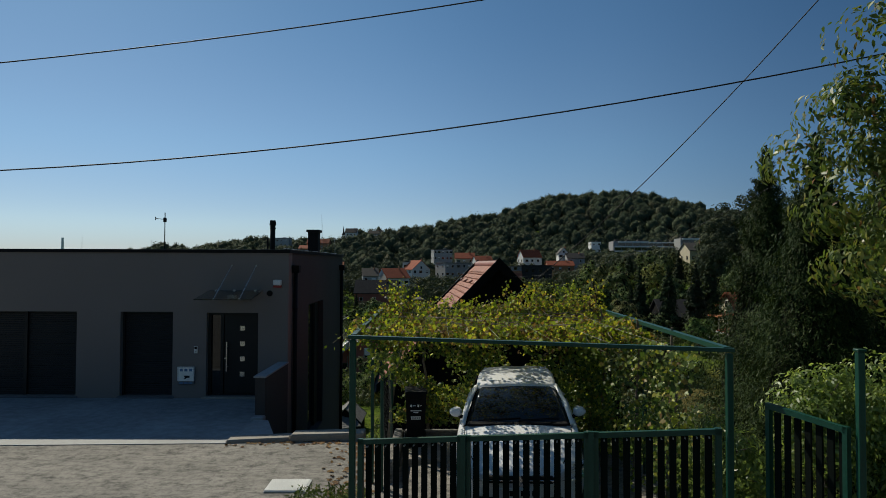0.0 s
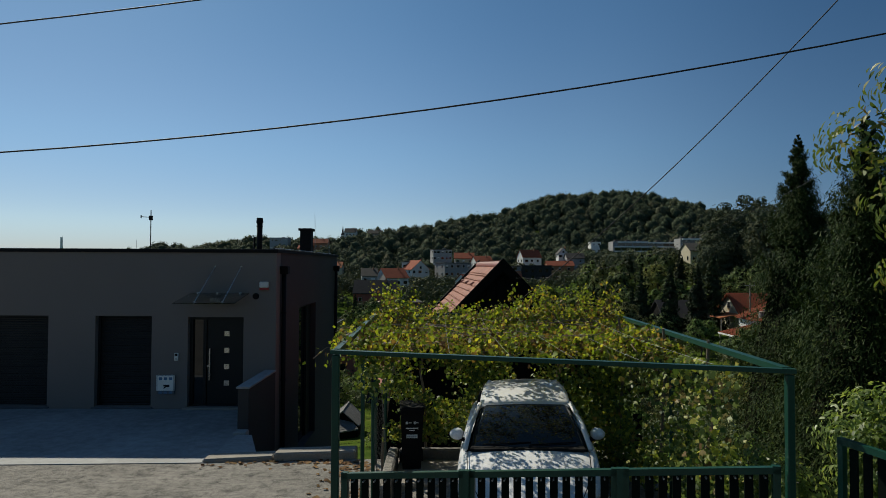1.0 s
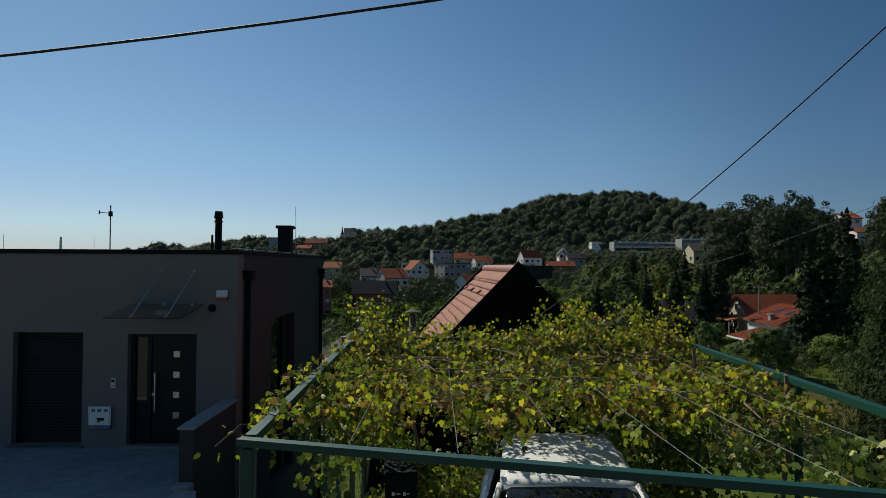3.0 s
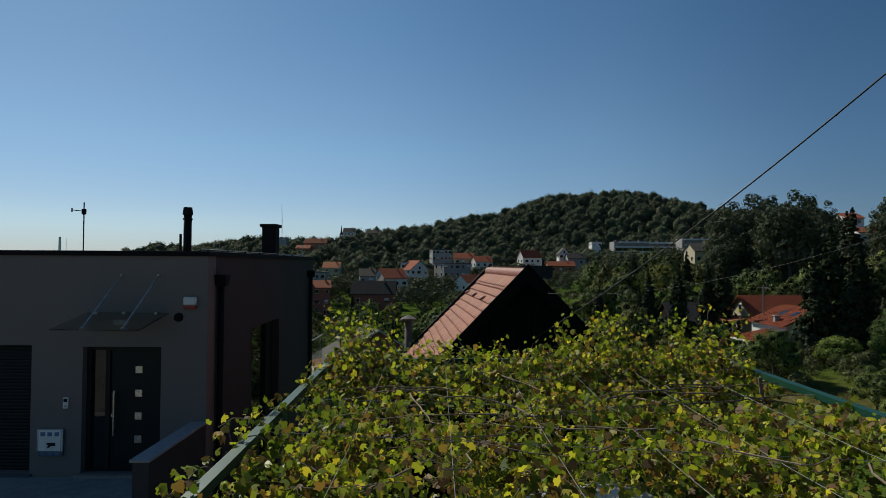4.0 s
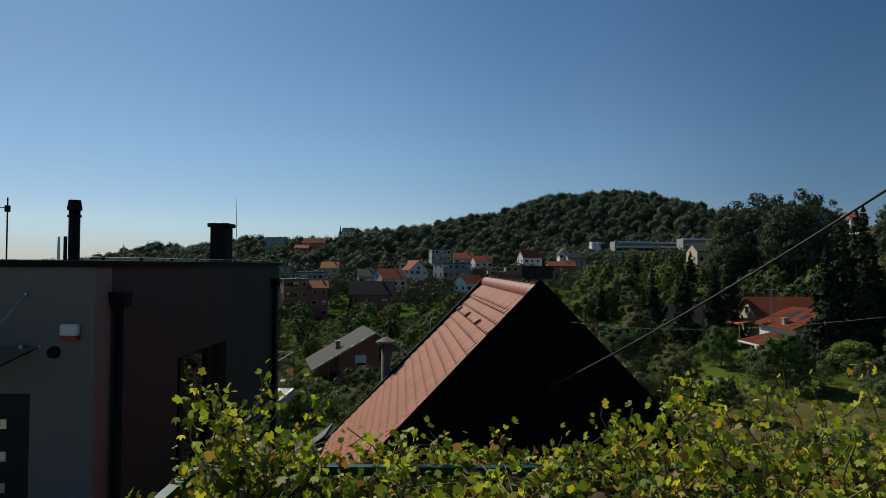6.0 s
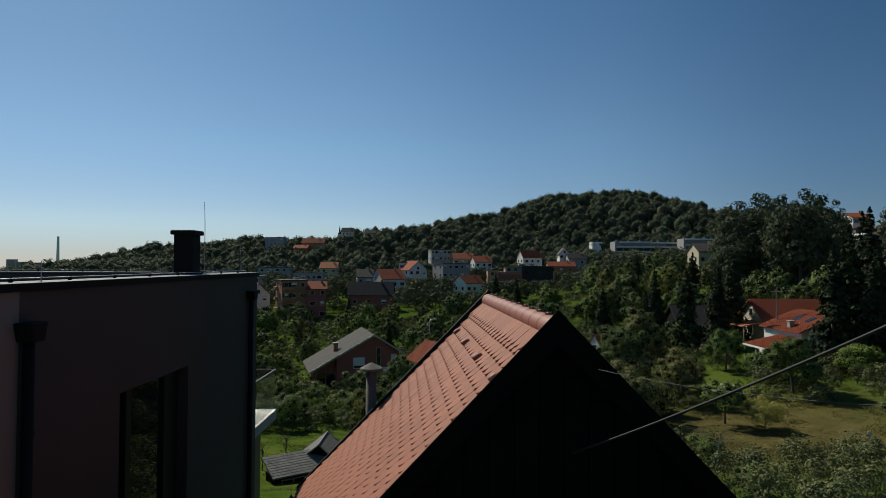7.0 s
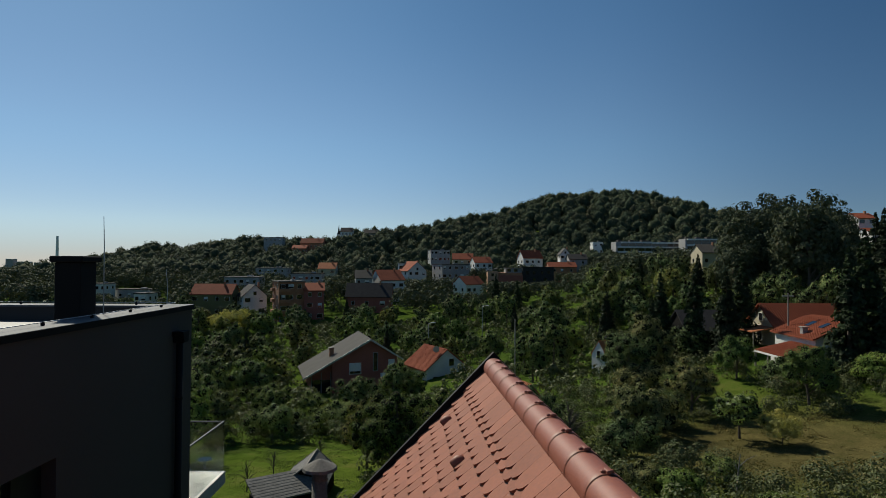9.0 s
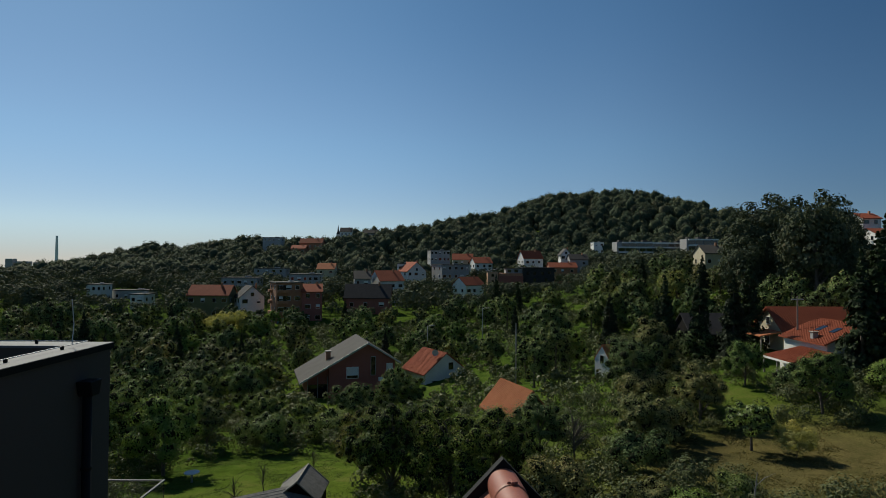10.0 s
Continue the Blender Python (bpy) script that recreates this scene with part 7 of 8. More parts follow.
# ---- vine on the carport ----
def build_vine():
    rng = np.random.default_rng(31)
    v = thing("grape_vine", "grape vine with yellowing leaves covering the carport", "vine")
    bm = bmesh.new()
    for x, y in ((-1.3, 10.6), (-0.6, 10.9), (0.3, 10.95), (1.7, 10.9), (2.4, 9.8), (2.45, 8.4), (2.4, 7.2)):
        pts, q = [], Vector((x, y, -0.05))
        for k in range(9):
            pts.append(q.copy())
            q += Vector((rng.normal(0, 0.05), rng.normal(0, 0.05), 0.33))
        tube(bm, pts, [0.03 - 0.0018 * k for k in range(9)], 7)
    for k in range(30):
        q = Vector((rng.uniform(-0.9, 2.2), rng.uniform(7.8, 10.6), rng.uniform(2.40, 2.52)))
        d = Vector((rng.normal(), rng.normal() - 0.4, 0.1)).normalized()
        pts = []
        for j in range(8):
            pts.append(q.copy())
            d = (d + Vector((rng.normal(0, 0.3), rng.normal(0, 0.3), rng.normal(0, 0.12)))).normalized()
            d.z = max(-0.15, min(0.12, d.z))
            q += d * 0.2
            q = Vector((max(-1.3, min(2.4, q.x)), max(7.6, min(11.2, q.y)), q.z))
        tube(bm, pts, [0.008 - 0.0008 * j for j in range(8)], 5)
    part("vine_stem", bm, M["vine_wood"], v, "twisted grey vine stems")
    pts, nor, siz, tips = [], [], [], []

    def add(p, n, s):
        pts.append(p), nor.append(n), siz.append(s)

    # the roof of leaves: thickest over the middle and the left, thin in front on the right
    n = 34000
    x, y = rng.uniform(-1.42, 2.50, n), rng.uniform(6.9, 11.4, n)
    f = np.array([noise.noise(Vector((a * 1.3, b * 1.3, 0.0))) + 0.6 * noise.noise(Vector((a * 4.1, b * 4.1, 7.0))) for a, b in zip(x, y)])
    front = 7.35 + 0.25 * smooth(-0.2, 1.2, x) * (1 - smooth(1.9, 2.3, x)) + 0.5 * f
    dense = smooth(0.0, 0.55, y - front) * (0.55 + 0.45 * smooth(-0.35, 0.25, f + 0.35 * smooth(9.5, 10.6, y) + 0.2 * (x < 0.6)))
    keep = rng.uniform(size=n) < 0.66 * dense * np.where((x < 0.4) & (y > 8.6) & (y < 10.4), 0.2, 0.85) * np.where((x < -1.28) & (y < 10.6), 0.25, 1.0)
    x, y, f = x[keep], y[keep], f[keep]
    # each kept place is a shoot that trails over the wires, its leaves in a row along it
    gap = np.array([noise.noise(Vector((a * 2.3, b * 2.3, 3.0))) + 0.5 * noise.noise(Vector((a * 5.5, b * 5.5, 9.0))) for a, b in zip(x, y)])
    thick = rng.uniform(size=len(x)) < smooth(-0.12, 0.22, gap + 0.25 * smooth(10.0, 10.8, y))
    x, y, f = x[thick], y[thick], f[thick]
    order = rng.permutation(len(x))[:900]
    stems = bmesh.new()
    for i in order:
        m = int(rng.uniform(13, 30))
        s = np.linspace(0, 1, m)
        run = 0.022 * m
        a = rng.uniform(0, 2 * math.pi)
        z0 = 2.40 + 0.12 * f[i] + 0.12 * rng.uniform() + 0.03 * float(smooth(10.2, 11.0, y[i])) - 0.12 * rng.uniform() ** 2
        rise = rng.uniform(-0.25, 0.28)
        sx, sy = x[i] + run * math.cos(a) * s + 0.04 * np.sin(5 * s + i), y[i] + run * math.sin(a) * s
        sz = z0 + run * rise * s - 0.10 * rng.uniform(0, 1) * s * s
        sx = np.clip(sx, -1.45, 2.55)
        tube(stems, [(sx[j] + 0.012 * math.sin(j * 2.1), sy[j] + 0.012 * math.cos(j * 1.7), sz[j] - 0.03 * math.sin(3.1 * j / m)) for j in range(0, m, 3)], 0.0022, 4)
        q = np.stack([sx, sy, sz], 1) + rng.normal(0, 0.036, (m, 3)) - (0, 0, 0.02)
        late = s > rng.uniform(0.5, 1.25)
        n3 = np.stack([rng.normal(0, 0.8, m) - 0.2, rng.normal(0, 0.8, m) - 0.2, rng.normal(0.45, 0.4, m)], 1)
        sz3 = rng.uniform(0.034, 0.084, m) * (1 - 0.3 * s)
        add(q[~late], n3[~late], sz3[~late])
        tips.append((q[late], n3[late], sz3[late]))
    # shoots that stand up over the back edge
    for k in range(190):
        if k >= 118 or k < 58:
            bx, tall = rng.uniform(-1.3, 2.5), rng.uniform(0.10, 0.36)
        else:
            bx, tall = (rng.uniform(0.9, 2.4) if k < 94 else rng.uniform(-1.5, -1.05) if k < 108 else rng.uniform(-0.5, 2.5)), rng.uniform(0.25, 0.78)
        by, h = rng.uniform(10.3, 11.3), tall
        lean = rng.normal(0, 0.28, 2)
        m = max(8, int(h / 0.022))
        s = np.linspace(0, 1, m)
        bx = max(bx, -1.3)
        cx, cy, cz = bx + lean[0] * h * s + 0.06 * np.sin(6 * s + k), by + lean[1] * h * s, 2.46 + h * s - 0.15 * s * s * h
        tube(stems, [(cx[i], cy[i], cz[i]) for i in range(0, m, 3)], 0.004, 5)
        q, n3, sz3 = np.stack([cx, cy, cz], 1) + rng.normal(0, 0.045, (m, 3)), rng.normal(0, 0.6, (m, 3)) + (0, -0.35, 0.35), rng.uniform(0.040, 0.088, m) * (1 - 0.35 * s)
        late = s > 0.62
        add(q[~late], n3[~late], sz3[~late])
        tips.append((q[late], n3[late], sz3[late]))
    # shoots that trail over the beam at the house side
    for k in range(20):
        bx, by = rng.uniform(-1.5, -1.2), rng.uniform(7.0, 10.6)
        m, a, run = int(rng.uniform(9, 20)), rng.uniform(2.2, 4.6), rng.uniform(0.15, 0.42)
        s = np.linspace(0, 1, m)
        cx, cy, cz = bx + run * math.cos(a) * s, by + run * math.sin(a) * s, 2.50 + 0.14 * np.sin(2.6 * s) * rng.uniform(0.2, 1.0) - 0.25 * s * s * rng.uniform()
        tube(stems, [(cx[i], cy[i], cz[i]) for i in range(0, m, 3)], 0.0035, 5)
        q, n3, sz3 = np.stack([cx, cy, cz], 1) + rng.normal(0, 0.035, (m, 3)), rng.normal(0, 0.6, (m, 3)) + (-0.1, -0.35, 0.5), rng.uniform(0.034, 0.075, m) * (1 - 0.3 * s)
        late = s > 0.5
        add(q[~late], n3[~late], sz3[~late])
        tips.append((q[late], n3[late], sz3[late]))
    part("vine_shoot", stems, M["vine_wood"], v)["kind"] = "stuff"
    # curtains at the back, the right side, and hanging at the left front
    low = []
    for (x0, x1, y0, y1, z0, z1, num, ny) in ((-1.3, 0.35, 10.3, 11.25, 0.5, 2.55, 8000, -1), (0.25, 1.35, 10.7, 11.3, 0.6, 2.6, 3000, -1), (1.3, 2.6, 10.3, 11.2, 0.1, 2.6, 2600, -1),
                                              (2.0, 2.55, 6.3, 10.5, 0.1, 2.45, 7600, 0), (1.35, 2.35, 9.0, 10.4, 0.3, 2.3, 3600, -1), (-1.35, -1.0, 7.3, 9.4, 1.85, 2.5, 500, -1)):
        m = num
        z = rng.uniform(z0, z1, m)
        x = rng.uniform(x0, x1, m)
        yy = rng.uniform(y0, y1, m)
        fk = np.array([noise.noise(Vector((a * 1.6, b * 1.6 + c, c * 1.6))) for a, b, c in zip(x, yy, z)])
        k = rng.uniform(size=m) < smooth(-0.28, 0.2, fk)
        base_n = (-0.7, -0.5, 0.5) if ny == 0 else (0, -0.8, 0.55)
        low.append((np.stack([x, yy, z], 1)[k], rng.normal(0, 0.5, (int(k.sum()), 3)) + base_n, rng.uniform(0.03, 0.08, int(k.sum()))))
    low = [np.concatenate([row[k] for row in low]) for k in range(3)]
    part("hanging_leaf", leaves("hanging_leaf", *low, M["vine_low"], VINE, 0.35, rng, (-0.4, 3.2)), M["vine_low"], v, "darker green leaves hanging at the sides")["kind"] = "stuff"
    young = [np.concatenate([row[k] for row in tips]) for k in range(3)]
    part("young_leaf", leaves("young_leaf", *young, M["vine_tip"], VINE, 0.35, rng, (0.2, 2.2)), M["vine_tip"], v, "bright yellow-green leaves at the shoot tips")["kind"] = "stuff"
    p, q, s = np.concatenate(pts), np.concatenate(nor), np.concatenate(siz)
    part("vine_leaf", leaves("vine_leaf", p, q, s, M["vine_leaf"], VINE, 0.35, rng, (-0.4, 3.2)), M["vine_leaf"], v, "lobed green and yellow vine leaves")["kind"] = "stuff"


build_vine()


# ---- trees and hedge beside the garden gate ----
def near_tree(name, label, at, height, radii, cz, n, leaf, size, clumps, clump_r, trunk_r, shape, category, seed, limbs=14, droop=0.6, bark="bark", hollow=0.45):
    rng = np.random.default_rng(seed)
    t = thing(name, label, category, at)
    p, nor, hearts = crown_points(rng, n, np.array(radii), np.array((0, 0, cz)), clumps, clump_r, hollow)
    keep = p[:, 2] > 0.05
    part("trunk", limb_tree(rng, height, radii[0], trunk_r, limbs, hearts), M[bark], t)
    part("crown", leaves("crown", p[keep], nor[keep], size * rng.uniform(0.7, 1.3, int(keep.sum())), M[leaf], shape, droop, rng), M[leaf], t)
    return t


near_tree("cherry_tree", "cherry tree with long drooping green leaves", (4.75, 5.5, 0), 5.6, (1.5, 1.2, 2.5), 3.9, 19000, "cherry_leaf", 0.088, 120, 0.38, 0.07, LANCE, "tree", 41)
near_tree("shrub", "glossy green laurel hedge behind the garden gate", (5.2, 6.7, -0.1), 2.3, (1.35, 0.9, 1.1), 1.25, 11000, "laurel_leaf", 0.068, 80, 0.34, 0.04, LANCE, "shrub", 42, 12)
near_tree("shrub", "glossy green laurel shrub beside the carport post", (4.15, 6.75, -0.1), 2.3, (0.62, 0.42, 1.12), 1.2, 6500, "laurel_leaf", 0.07, 60, 0.3, 0.035, LANCE, "shrub", 47, 12)
near_tree("shrub", "leafy green shrub along the carport side", (3.3, 7.4, -0.1), 1.5, (0.45, 1.1, 0.65), 0.75, 5000, "laurel_leaf", 0.066, 60, 0.33, 0.04, LANCE, "shrub", 43, 12)
near_tree("shrub", "dark leafy shrub below the carport edge", (2.3, 12.3, -1.0), 2.4, (1.3, 0.6, 1.1), 1.35, 5000, "laurel_leaf", 0.07, 60, 0.35, 0.04, LANCE, "shrub", 46, 12)
near_tree("shrub", "leafy green shrub under the cherry tree", (4.6, 4.7, -0.1), 1.8, (1.1, 1.0, 1.0), 0.95, 7000, "laurel_leaf", 0.066, 60, 0.33, 0.04, LANCE, "shrub", 44, 12)
near_tree("shrub", "low shrub with pale pink flowers by the gate", (3.05, 5.9, -0.1), 0.9, (0.4, 0.4, 0.5), 0.45, 900, "pink_flower", 0.045, 24, 0.16, 0.015, DIAMOND, "shrub", 45, 8)


def thuja(at, height, radius, n, seed, label):
    t = conifer_kind("thuja", label, seed, height, radius, n, "thuja", 0.062, 0.95, 0.0, shape=NEEDLE3, rise=0.85, twigs=240)
    rng = np.random.default_rng(seed)
    # near-black core inside, painted shade behind the sprays
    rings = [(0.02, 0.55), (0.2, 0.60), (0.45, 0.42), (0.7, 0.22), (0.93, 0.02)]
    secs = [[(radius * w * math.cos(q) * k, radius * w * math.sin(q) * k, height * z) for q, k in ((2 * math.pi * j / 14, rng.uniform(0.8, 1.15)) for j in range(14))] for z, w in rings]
    part("inner_foliage", loft(bmesh.new(), secs), M["crown_shade"], t, "dark core painted as shade inside the crown")
    t.matrix_world = pose(*at)


thuja((5.7, 10.9, -0.6), 6.2, 1.35, 150000, 51, "tall dark green thuja behind the hedge")
thuja((5.05, 8.3, -0.3), 5.6, 1.35, 150000, 52, "dark green thuja beside the carport")
thuja((7.0, 9.2, -0.4), 6.3, 1.8, 150000, 53, "broad dark green thuja behind the cherry tree")
# ---- car under the vine ----
def build_car():
    """A white five-door car, nose at y = 0 towards the gate, 4.2 m long."""
    car = thing("car", "white parked hatchback car under the vine", "car", (0.70, 7.0, 0.02), -7.0)
    # body: half-width, sill, belt and bonnet heights along the length
    rows = [(0.00, 0.50, 0.32, 0.52, 0.60), (0.06, 0.68, 0.22, 0.58, 0.70), (0.25, 0.80, 0.20, 0.68, 0.80), (0.60, 0.86, 0.20, 0.78, 0.90), (1.15, 0.875, 0.20, 0.90, 1.01),
            (1.45, 0.88, 0.20, 0.95, 1.03), (2.2, 0.885, 0.20, 0.97, 1.02), (3.2, 0.88, 0.20, 1.0, 1.04), (3.8, 0.84, 0.24, 1.0, 1.06), (4.12, 0.74, 0.32, 0.92, 1.02), (4.2, 0.66, 0.4, 0.85, 0.95)]
    secs = []
    for y, w, z0, z1, z2 in rows:
        bow = 0.10 if y < 0.5 else 0.0
        half = [(w * 0.82, z0), (w * 0.97, z0 + 0.10), (w, (z0 + z1) / 2), (w * 0.985, z1), (w * 0.93, z1 + (z2 - z1) * 0.6), (w * 0.60, z2), (0.0, z2 + 0.02)]
        ring = [(x, y + bow * (x / max(w, 0.01)) ** 2, z) for x, z in half] + [(-x, y + bow * (x / max(w, 0.01)) ** 2, z) for x, z in half[-2::-1]]
        secs.append(ring)
    body = part("body", loft(bmesh.new(), secs), M["car_white"], car, "white painted body", True)
    mod = body.modifiers.new("round", "SUBSURF")
    mod.levels = mod.render_levels = 1
    # cabin: glass core with a painted roof and pillars over it
    cab = [(1.18, 0.76, 0.76, 0.99, 1.00), (1.95, 0.72, 0.60, 1.0, 1.36), (2.35, 0.70, 0.59, 1.0, 1.42), (3.0, 0.68, 0.57, 1.0, 1.42), (3.55, 0.66, 0.52, 1.0, 1.35), (4.0, 0.66, 0.62, 1.02, 1.06)]
    secs = [[(w0, y, z0), (w1 + 0.01, y, z1 - 0.05), (w1 * 0.85, y, z1), (0, y, z1 + 0.012), (-w1 * 0.85, y, z1), (-w1 - 0.01, y, z1 - 0.05), (-w0, y, z0)] for y, w0, w1, z0, z1 in cab]
    part("windscreen", loft(bmesh.new(), secs), M["car_glass"], car, "dark tinted windows", True)
    roof = [(1.93, 0.615, 1.357), (2.05, 0.62, 1.385), (2.35, 0.615, 1.432), (2.75, 0.60, 1.45), (3.1, 0.575, 1.432), (3.4, 0.53, 1.39), (3.62, 0.46, 1.33)]
    bm = bmesh.new()
    secs = [[(w, y, z - 0.06), (w * 0.99, y, z - 0.02), (w * 0.86, y, z + 0.008), (w * 0.4, y, z + 0.024), (-w * 0.4, y, z + 0.024), (-w * 0.86, y, z + 0.008), (-w * 0.99, y, z - 0.02), (-w, y, z - 0.06)] for y, w, z in roof]
    part("roof", loft(bm, secs), M["car_white"], car, "white roof", True)
    for s in (-1, 1):
        bm = bmesh.new()
        tube(bm, [(s * 0.765, 1.16, 1.0), (s * 0.715, 1.55, 1.185), (s * 0.615, 1.97, 1.355)], [0.032, 0.030, 0.030], 8)
        part("pillar", bm, M["car_white"], car, smooth=True)
        part("pillar", tube(bmesh.new(), [(s * 0.735, 2.55, 1.0), (s * 0.61, 2.65, 1.39)], 0.035, 8), M["black_plastic"], car)
        part("pillar", tube(bmesh.new(), [(s * 0.70, 3.95, 1.04), (s * 0.53, 3.5, 1.35)], 0.04, 8), M["car_white"], car, smooth=True)
        bm = bmesh.new()
        shell = ((-0.055, 0.035, 0.55), (-0.04, 0.052, 0.85), (0.0, 0.062, 1.0), (0.045, 0.060, 0.97))
        loft(bm, [[(s * (0.905 + 0.095 * f * math.cos(q)), 1.53 + dy, 1.08 + 1.15 * hz * math.sin(q) * (1 - 0.15 * math.cos(q))) for q in (2 * math.pi * (k + 0.5) / 12 for k in range(12))] for dy, hz, f in shell])
        bmesh.ops.recalc_face_normals(bm, faces=bm.faces)
        mir = part("wing_mirror", bm, M["car_white"], car, "white wing mirror", True)
        part("mirror_foot", tube(bmesh.new(), [(s * 0.80, 1.55, 1.00), (s * 0.88, 1.54, 1.035)], 0.028, 8), M["black_plastic"], mir)
        bm = bmesh.new()
        prism(bm, [(s * 0.46, 0.60), (s * 0.80, 0.66), (s * 0.84, 0.78), (s * 0.62, 0.73), (s * 0.47, 0.66)], "y", 0.10, 0.42)
        part("headlight", bm, M["lamp_glass"], car, "clear swept headlight")
        part("lamp_back", boxed(s * 0.65 - 0.15, s * 0.65 + 0.15, 0.30, 0.36, 0.62, 0.72), M["chrome"], car)
        for yw in (0.78, 3.35):
            wh = part("tyre", tube(bmesh.new(), [(s * 0.70, yw, 0.31), (s * 0.72, yw, 0.31), (s * 0.885, yw, 0.31), (s * 0.90, yw, 0.31)], [0.29, 0.31, 0.31, 0.29], 24), M["rubber"], car, "black tyre")
            part("rim", tube(bmesh.new(), [(s * 0.86, yw, 0.31), (s * 0.905, yw, 0.31)], 0.20, 20), M["galv"], wh)
    # front: upper grille bars, lower intake, blank plate and badge shape
    part("grille", boxed(-0.42, 0.42, 0.015, 0.10, 0.60, 0.68, bevel=0.02), M["black_plastic"], car, "black front grille")
    part("grille_bar", boxed(-0.44, 0.44, 0.005, 0.09, 0.632, 0.648, bevel=0.004), M["chrome"], car)
    part("lower_grille", boxed(-0.55, 0.55, 0.03, 0.14, 0.30, 0.42, bevel=0.03), M["black_plastic"], car, "black lower intake")
    for zc in (0.33, 0.36, 0.39):
        part("grille_bar", boxed(-0.5, 0.5, 0.02, 0.12, zc - 0.006, zc + 0.006), M["black_metal"], car)
    pl = part("number_plate", boxed(-0.26, 0.26, -0.02, 0.0, 0.45, 0.56, bevel=0.004), M["white_plastic"], car, "white number plate with blank bars")
    for k in range(6):
        part("plate_bar", boxed(-0.19 + 0.068 * k, -0.15 + 0.068 * k, -0.024, -0.019, 0.475, 0.535), M["black_plastic"], pl)
    bm = bmesh.new()
    prism(bm, [(0, 0.575), (0.05, 0.645), (0, 0.715), (-0.05, 0.645)], "y", -0.02, 0.02)
    part("badge", bm, M["chrome"], car, "plain chrome badge")
    # wipers, cowl, bonnet seams, dashboard and two seats' heads behind the glass
    part("cowl", boxed(-0.70, 0.70, 1.10, 1.24, 0.985, 1.02, bevel=0.01), M["black_plastic"], car, "black plastic cowl")
    for x0, x1 in ((-0.55, 0.05), (0.02, 0.6)):
        part("wiper", tube(bmesh.new(), [(x0, 1.19, 1.045), (x1, 1.25, 1.06)], 0.009, 6), M["black_plastic"], car, "black wiper")
    for s in (-1, 1):
        part("bonnet_seam", tube(bmesh.new(), [(s * 0.74, 1.12, 1.0), (s * 0.70, 0.6, 0.895), (s * 0.55, 0.2, 0.785)], 0.006, 5), M["black_plastic"], car)
    return car


build_car().matrix_world = pose(0.56, 6.66, 0.21, 0, -2.0, -6.5) @ Matrix.Diagonal((0.96, 1.0, 1.0, 1.0))


# ---- bin, ledge, wire fence, slab ----
def build_bin():
    b = thing("wheelie_bin", "black wheeled rubbish bin with pale label bars", "bin", (-0.83, 10.40, 0.17), 4)
    bm = bmesh.new()
    loft(bm, [[(sx * w, sy * d + o, z) for sx, sy in ((-1, -1), (1, -1), (1, 1), (-1, 1))] for z, w, d, o in ((0.0, 0.165, 0.19, 0.03), (0.06, 0.17, 0.20, 0.02), (0.86, 0.205, 0.245, 0), (0.88, 0.215, 0.255, 0), (0.93, 0.215, 0.255, 0))])
    part("body", bm, M["black_plastic"], b)
    bm = boxed(-0.225, 0.225, -0.275, 0.27, 0.93, 0.985, bevel=0.02)
    lid = part("lid", bm, M["black_plastic"], b, "black lid")
    part("lid_rib", boxed(-0.20, 0.20, -0.285, -0.27, 0.935, 0.96, bevel=0.006), M["black_plastic"], lid)
    part("handle", tube(bmesh.new(), [(-0.2, 0.30, 0.92), (0.2, 0.30, 0.92)], 0.016, 8), M["black_plastic"], b)
    for s in (-1, 1):
        part("wheel", tube(bmesh.new(), [(s * 0.17, 0.23, 0.10), (s * 0.22, 0.23, 0.10)], 0.10, 16), M["rubber"], b)
    # label: two round marks, two lines and a white sticker
    for x0, x1, z0, z1, mt in ((-0.115, -0.075, 0.72, 0.76, "white_plastic"), (0.03, 0.065, 0.72, 0.76, "white_plastic"), (-0.06, -0.005, 0.735, 0.747, "white_plastic"), (0.075, 0.115, 0.735, 0.747, "white_plastic"),
                               (-0.11, 0.11, 0.645, 0.662, "white_plastic"), (-0.05, 0.05, 0.615, 0.628, "white_plastic"), (-0.10, 0.10, 0.50, 0.555, "white_plastic")):
        zm = (z0 + z1) / 2
        y = -0.20 - 0.045 * (zm - 0.06) / 0.8 + 0.02 * (1 - (zm - 0.06) / 0.8) - 0.003
        part("label_bar", boxed(x0, x1, y - 0.002, y + 0.006, z0, z1), M[mt], b)
    for k in range(5):
        part("label_print", boxed(-0.085 + 0.036 * k, -0.062 + 0.036 * k, -0.232, -0.225, 0.515, 0.538), M["grey_print"], b)
    return b


build_bin().scale.x = 0.86
solo("bin_slab", boxed(-1.05, 0.02, 9.6, 10.72, -0.1, 0.17, bevel=0.02), M["kerb"], "rough concrete slab under the bin", "slab", "structure")
solo("side_kerb", boxed(-1.22, -1.06, 8.9, 10.72, -0.1, 0.38, bevel=0.03), M["concrete"], "low worn concrete wall beside the bin", "low wall", "structure")
solo("back_kerb", boxed(-1.05, 0.55, 10.73, 10.88, -0.1, 0.33, bevel=0.03), M["flue_cement"], "low concrete wall behind the bin", "low wall", "structure")


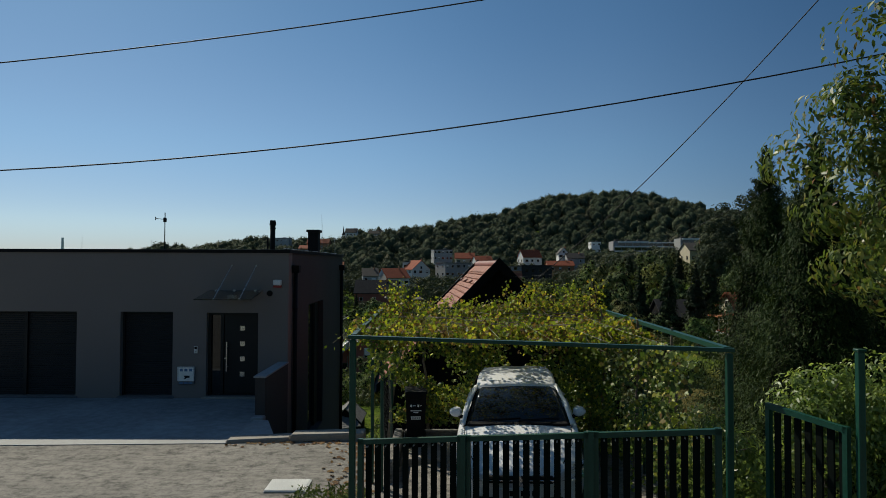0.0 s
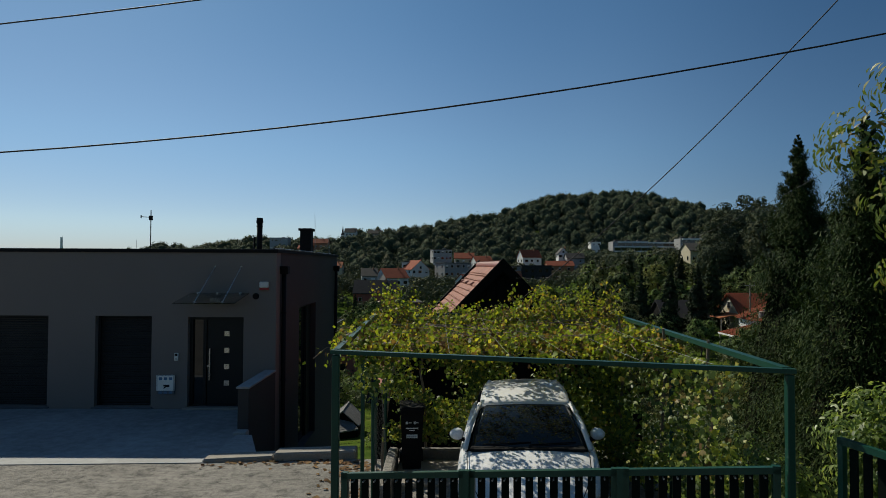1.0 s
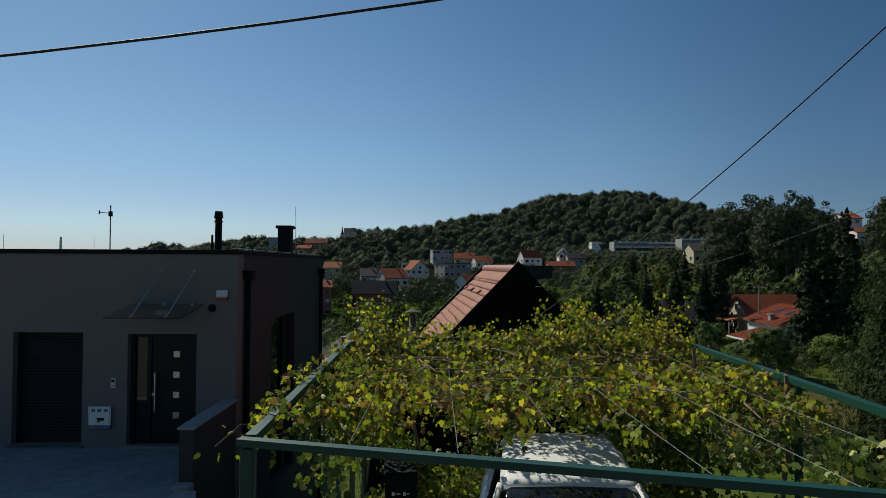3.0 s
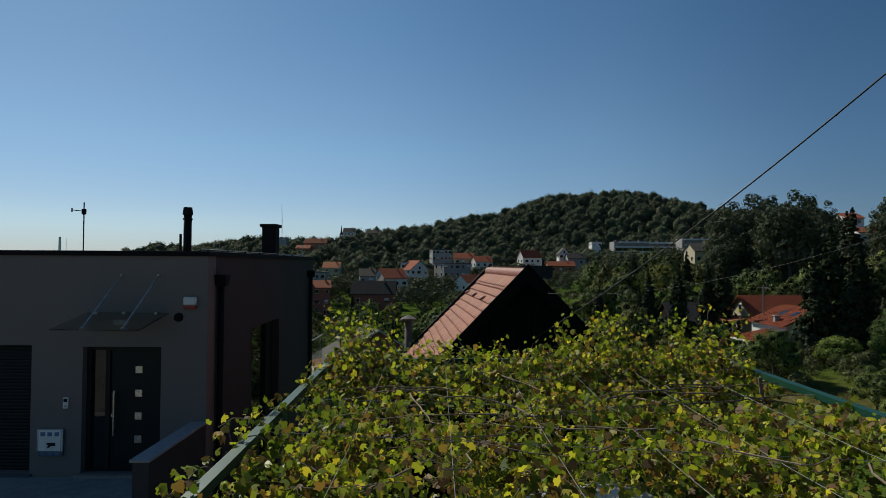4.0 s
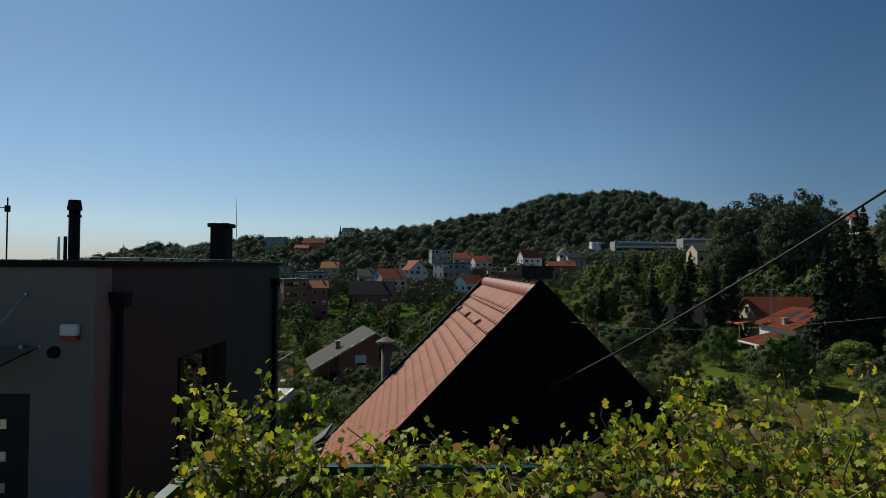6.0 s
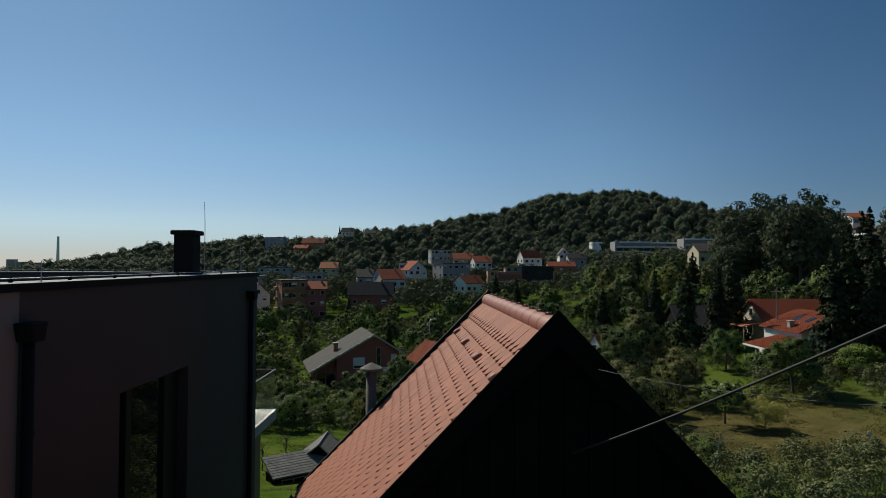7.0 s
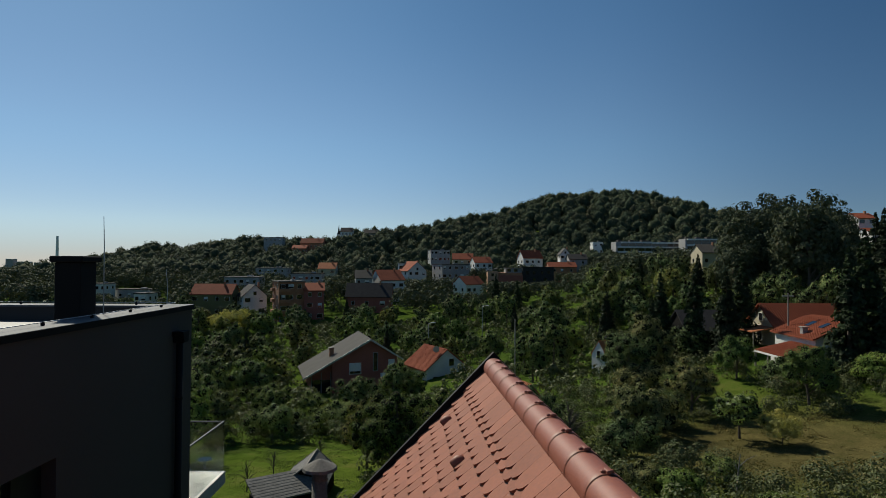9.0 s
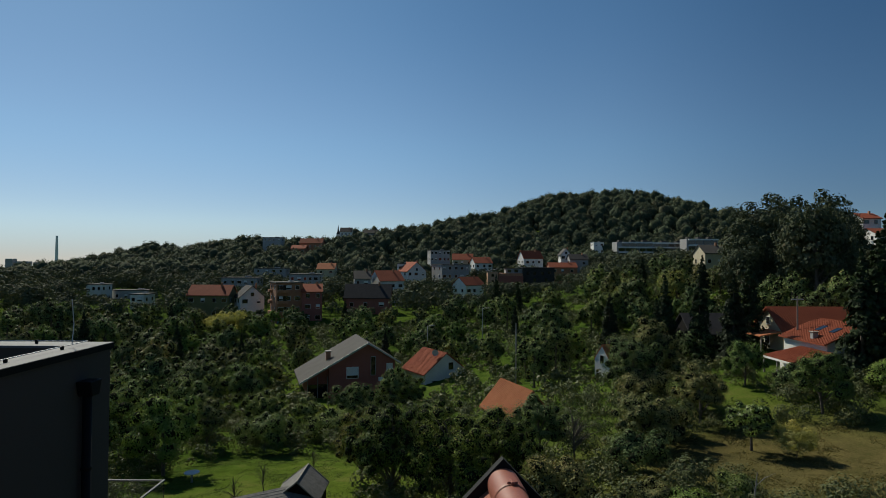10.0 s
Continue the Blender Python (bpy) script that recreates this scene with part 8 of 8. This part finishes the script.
def build_wire_fence():
    f = thing("wire_fence", "sagging green chain-link fence at the carport side", "fence")
    for y in (8.6, 10.4):
        part("fence_post", tube(bmesh.new(), [(-1.25, y, 0), (-1.25, y, 1.75)], 0.025, 10), M["green_paint"], f)
    bm = bmesh.new()
    step = 0.12
    for k in range(-14, 19):
        for s in (1, -1):
            pts = []
            for j in range(9):
                z = 0.05 + 1.5 * j / 8
                y = 8.6 + k * step + (s * (z - 0.8) * 0.9)
                if 8.6 <= y <= 10.4:
                    pts.append((-1.25 + 0.04 * math.sin(y * 5 + z * 3), y, z))
            if len(pts) > 1:
                tube(bm, pts, 0.0011, 3, False)
    part("chain_link", bm, M["mesh_wire"], f)["kind"] = "stuff"


build_wire_fence()
bm = bmesh.new()
for k in range(22):
    box(bm, -2.94 + k * 0.027, -2.94 + k * 0.027 + 0.020, 8.50, 8.98, 0.022, 0.036, bevel=0.003)
sl = thing("panel", "white ribbed plastic panel lying on the concrete", "panel")
part("ribs", bm, M["white_plastic"], sl)
part("sheet", boxed(-2.95, -2.33, 8.49, 8.99, 0.006, 0.022, bevel=0.003), M["white_plastic"], sl)
sl.matrix_world = pose(0.05, 0.1, 0.0, 0, 0, 0.6)


# ---- fallen leaves and weeds at the edge of the drive ----
def litter():
    rng = np.random.default_rng(61)
    n = 420
    x = np.concatenate([rng.normal(-1.75, 0.22, 300), rng.uniform(-4.4, -1.6, 120)])
    y = np.concatenate([rng.uniform(7.2, 11.1, 300), rng.normal(11.05, 0.12, 120)])
    p = np.stack([x, y, np.full(n, 0.012) + rng.uniform(0, 0.015, n)], 1)
    solo("fallen_leaves", leaves("fallen_leaves", p, rng.normal(0, 0.2, (n, 3)) + (0, 0, 1), rng.uniform(0.04, 0.10, n), M["dry_leaf"], VINE, 0, rng), M["dry_leaf"], "brown fallen leaves on the concrete edge", "leaves", "stuff")
    n = 900
    cx = rng.choice([-2.35, -2.2, -1.9, -1.75, -1.62], n)
    p = np.stack([cx + rng.normal(0, 0.14, n), rng.uniform(7.4, 8.7, n), rng.uniform(0.0, 0.10, n)], 1)
    solo("weeds", leaves("weeds", p, rng.normal(0, 0.6, (n, 3)) + (0, -0.3, 0.8), rng.uniform(0.04, 0.10, n), M["grass_blade"], LANCE, -0.4, rng), M["grass_blade"], "green weeds at the foot of the gate post", "weeds", "stuff")


litter()


# ---- garden bits in the valley ----
def round_table(x, y):
    t = thing("garden_table", "round white garden table on the lawn", "table", (x, y, float(ground_z(x, y))))
    part("tabletop", tube(bmesh.new(), [(0, 0, 0.80), (0, 0, 0.86)], 0.62, 24), M["wall_white"], t)
    part("leg", tube(bmesh.new(), [(0, 0, -0.1), (0, 0, 0.8)], 0.09, 10), M["wall_grey"], t)


round_table(-20.3, 66.0)
gc = thing("garden_chair", "white plastic garden chair on the dry field", "chair", (35.2, 58.8, float(ground_z(35.2, 58.8))), 30)
part("seat", boxed(-0.25, 0.25, -0.25, 0.25, 0.42, 0.46, bevel=0.01), M["white_plastic"], gc)
part("backrest", boxed(-0.25, 0.25, 0.22, 0.26, 0.46, 0.95, bevel=0.01), M["white_plastic"], gc)
for sx in (-0.22, 0.22):
    for sy in (-0.22, 0.22):
        part("leg", boxed(sx - 0.025, sx + 0.025, sy - 0.025, sy + 0.025, -0.05, 0.42), M["white_plastic"], gc)


# ---- grass on the lawn and the dry field ----
def meadow_grass(name, label, material, n, cx, cy, rx, ry, seed, lo, hi):
    rng = np.random.default_rng(seed)
    x, y = cx + rx * rng.uniform(-1, 1, n), cy + ry * rng.uniform(-1, 1, n)
    f = np.array([noise.noise(Vector((a * 0.35, b * 0.35, 2.0))) + 0.5 * noise.noise(Vector((a * 1.4, b * 1.4, 5.0))) for a, b in zip(x, y)])
    keep = (((x - cx) / rx) ** 2 + ((y - cy) / ry) ** 2 < 1) & (rng.uniform(size=n) < smooth(-0.35, 0.45, f))
    x, y, f = x[keep], y[keep], f[keep]
    s = rng.uniform(lo, hi, len(x)) * (0.8 + 0.6 * np.clip(f, 0, 1))
    p = np.stack([x, y, ground_z(x, y) + 0.3 * s], 1)
    nor = rng.normal(0, 0.6, (len(x), 3)) + (0.0, -0.5, 0.5)
    solo(name, leaves(name, p, nor, s, M[material], LEAF3, -0.8, rng), M[material], label, "grass", "stuff")


meadow_grass("lawn_grass", "short green grass with tufts on the lawn", "grass_blade", 60000, -12, 64, 13, 14, 71, 0.04, 0.11)
meadow_grass("field_grass", "sparse yellowed grass on the dry field", "field_blade", 60000, 31, 63, 14, 10, 72, 0.05, 0.15)
ds = thing("sapling", "thin bare forked sapling on the dry field", "sapling", (19.2, 51.5, float(ground_z(19.2, 51.5))))
bm = bmesh.new()
tube(bm, [(0, 0, -0.3), (0.1, 0, 1.6), (0.28, 0, 3.1)], [0.06, 0.05, 0.025], 7)
tube(bm, [(0.2, 0, 2.3), (0.7, 0, 2.75), (1.4, 0.1, 3.0)], [0.03, 0.022, 0.008], 6)
tube(bm, [(0.14, 0, 1.9), (-0.1, 0.1, 2.7)], [0.02, 0.008], 6)
part("stem", bm, M["wood_grey"], ds)
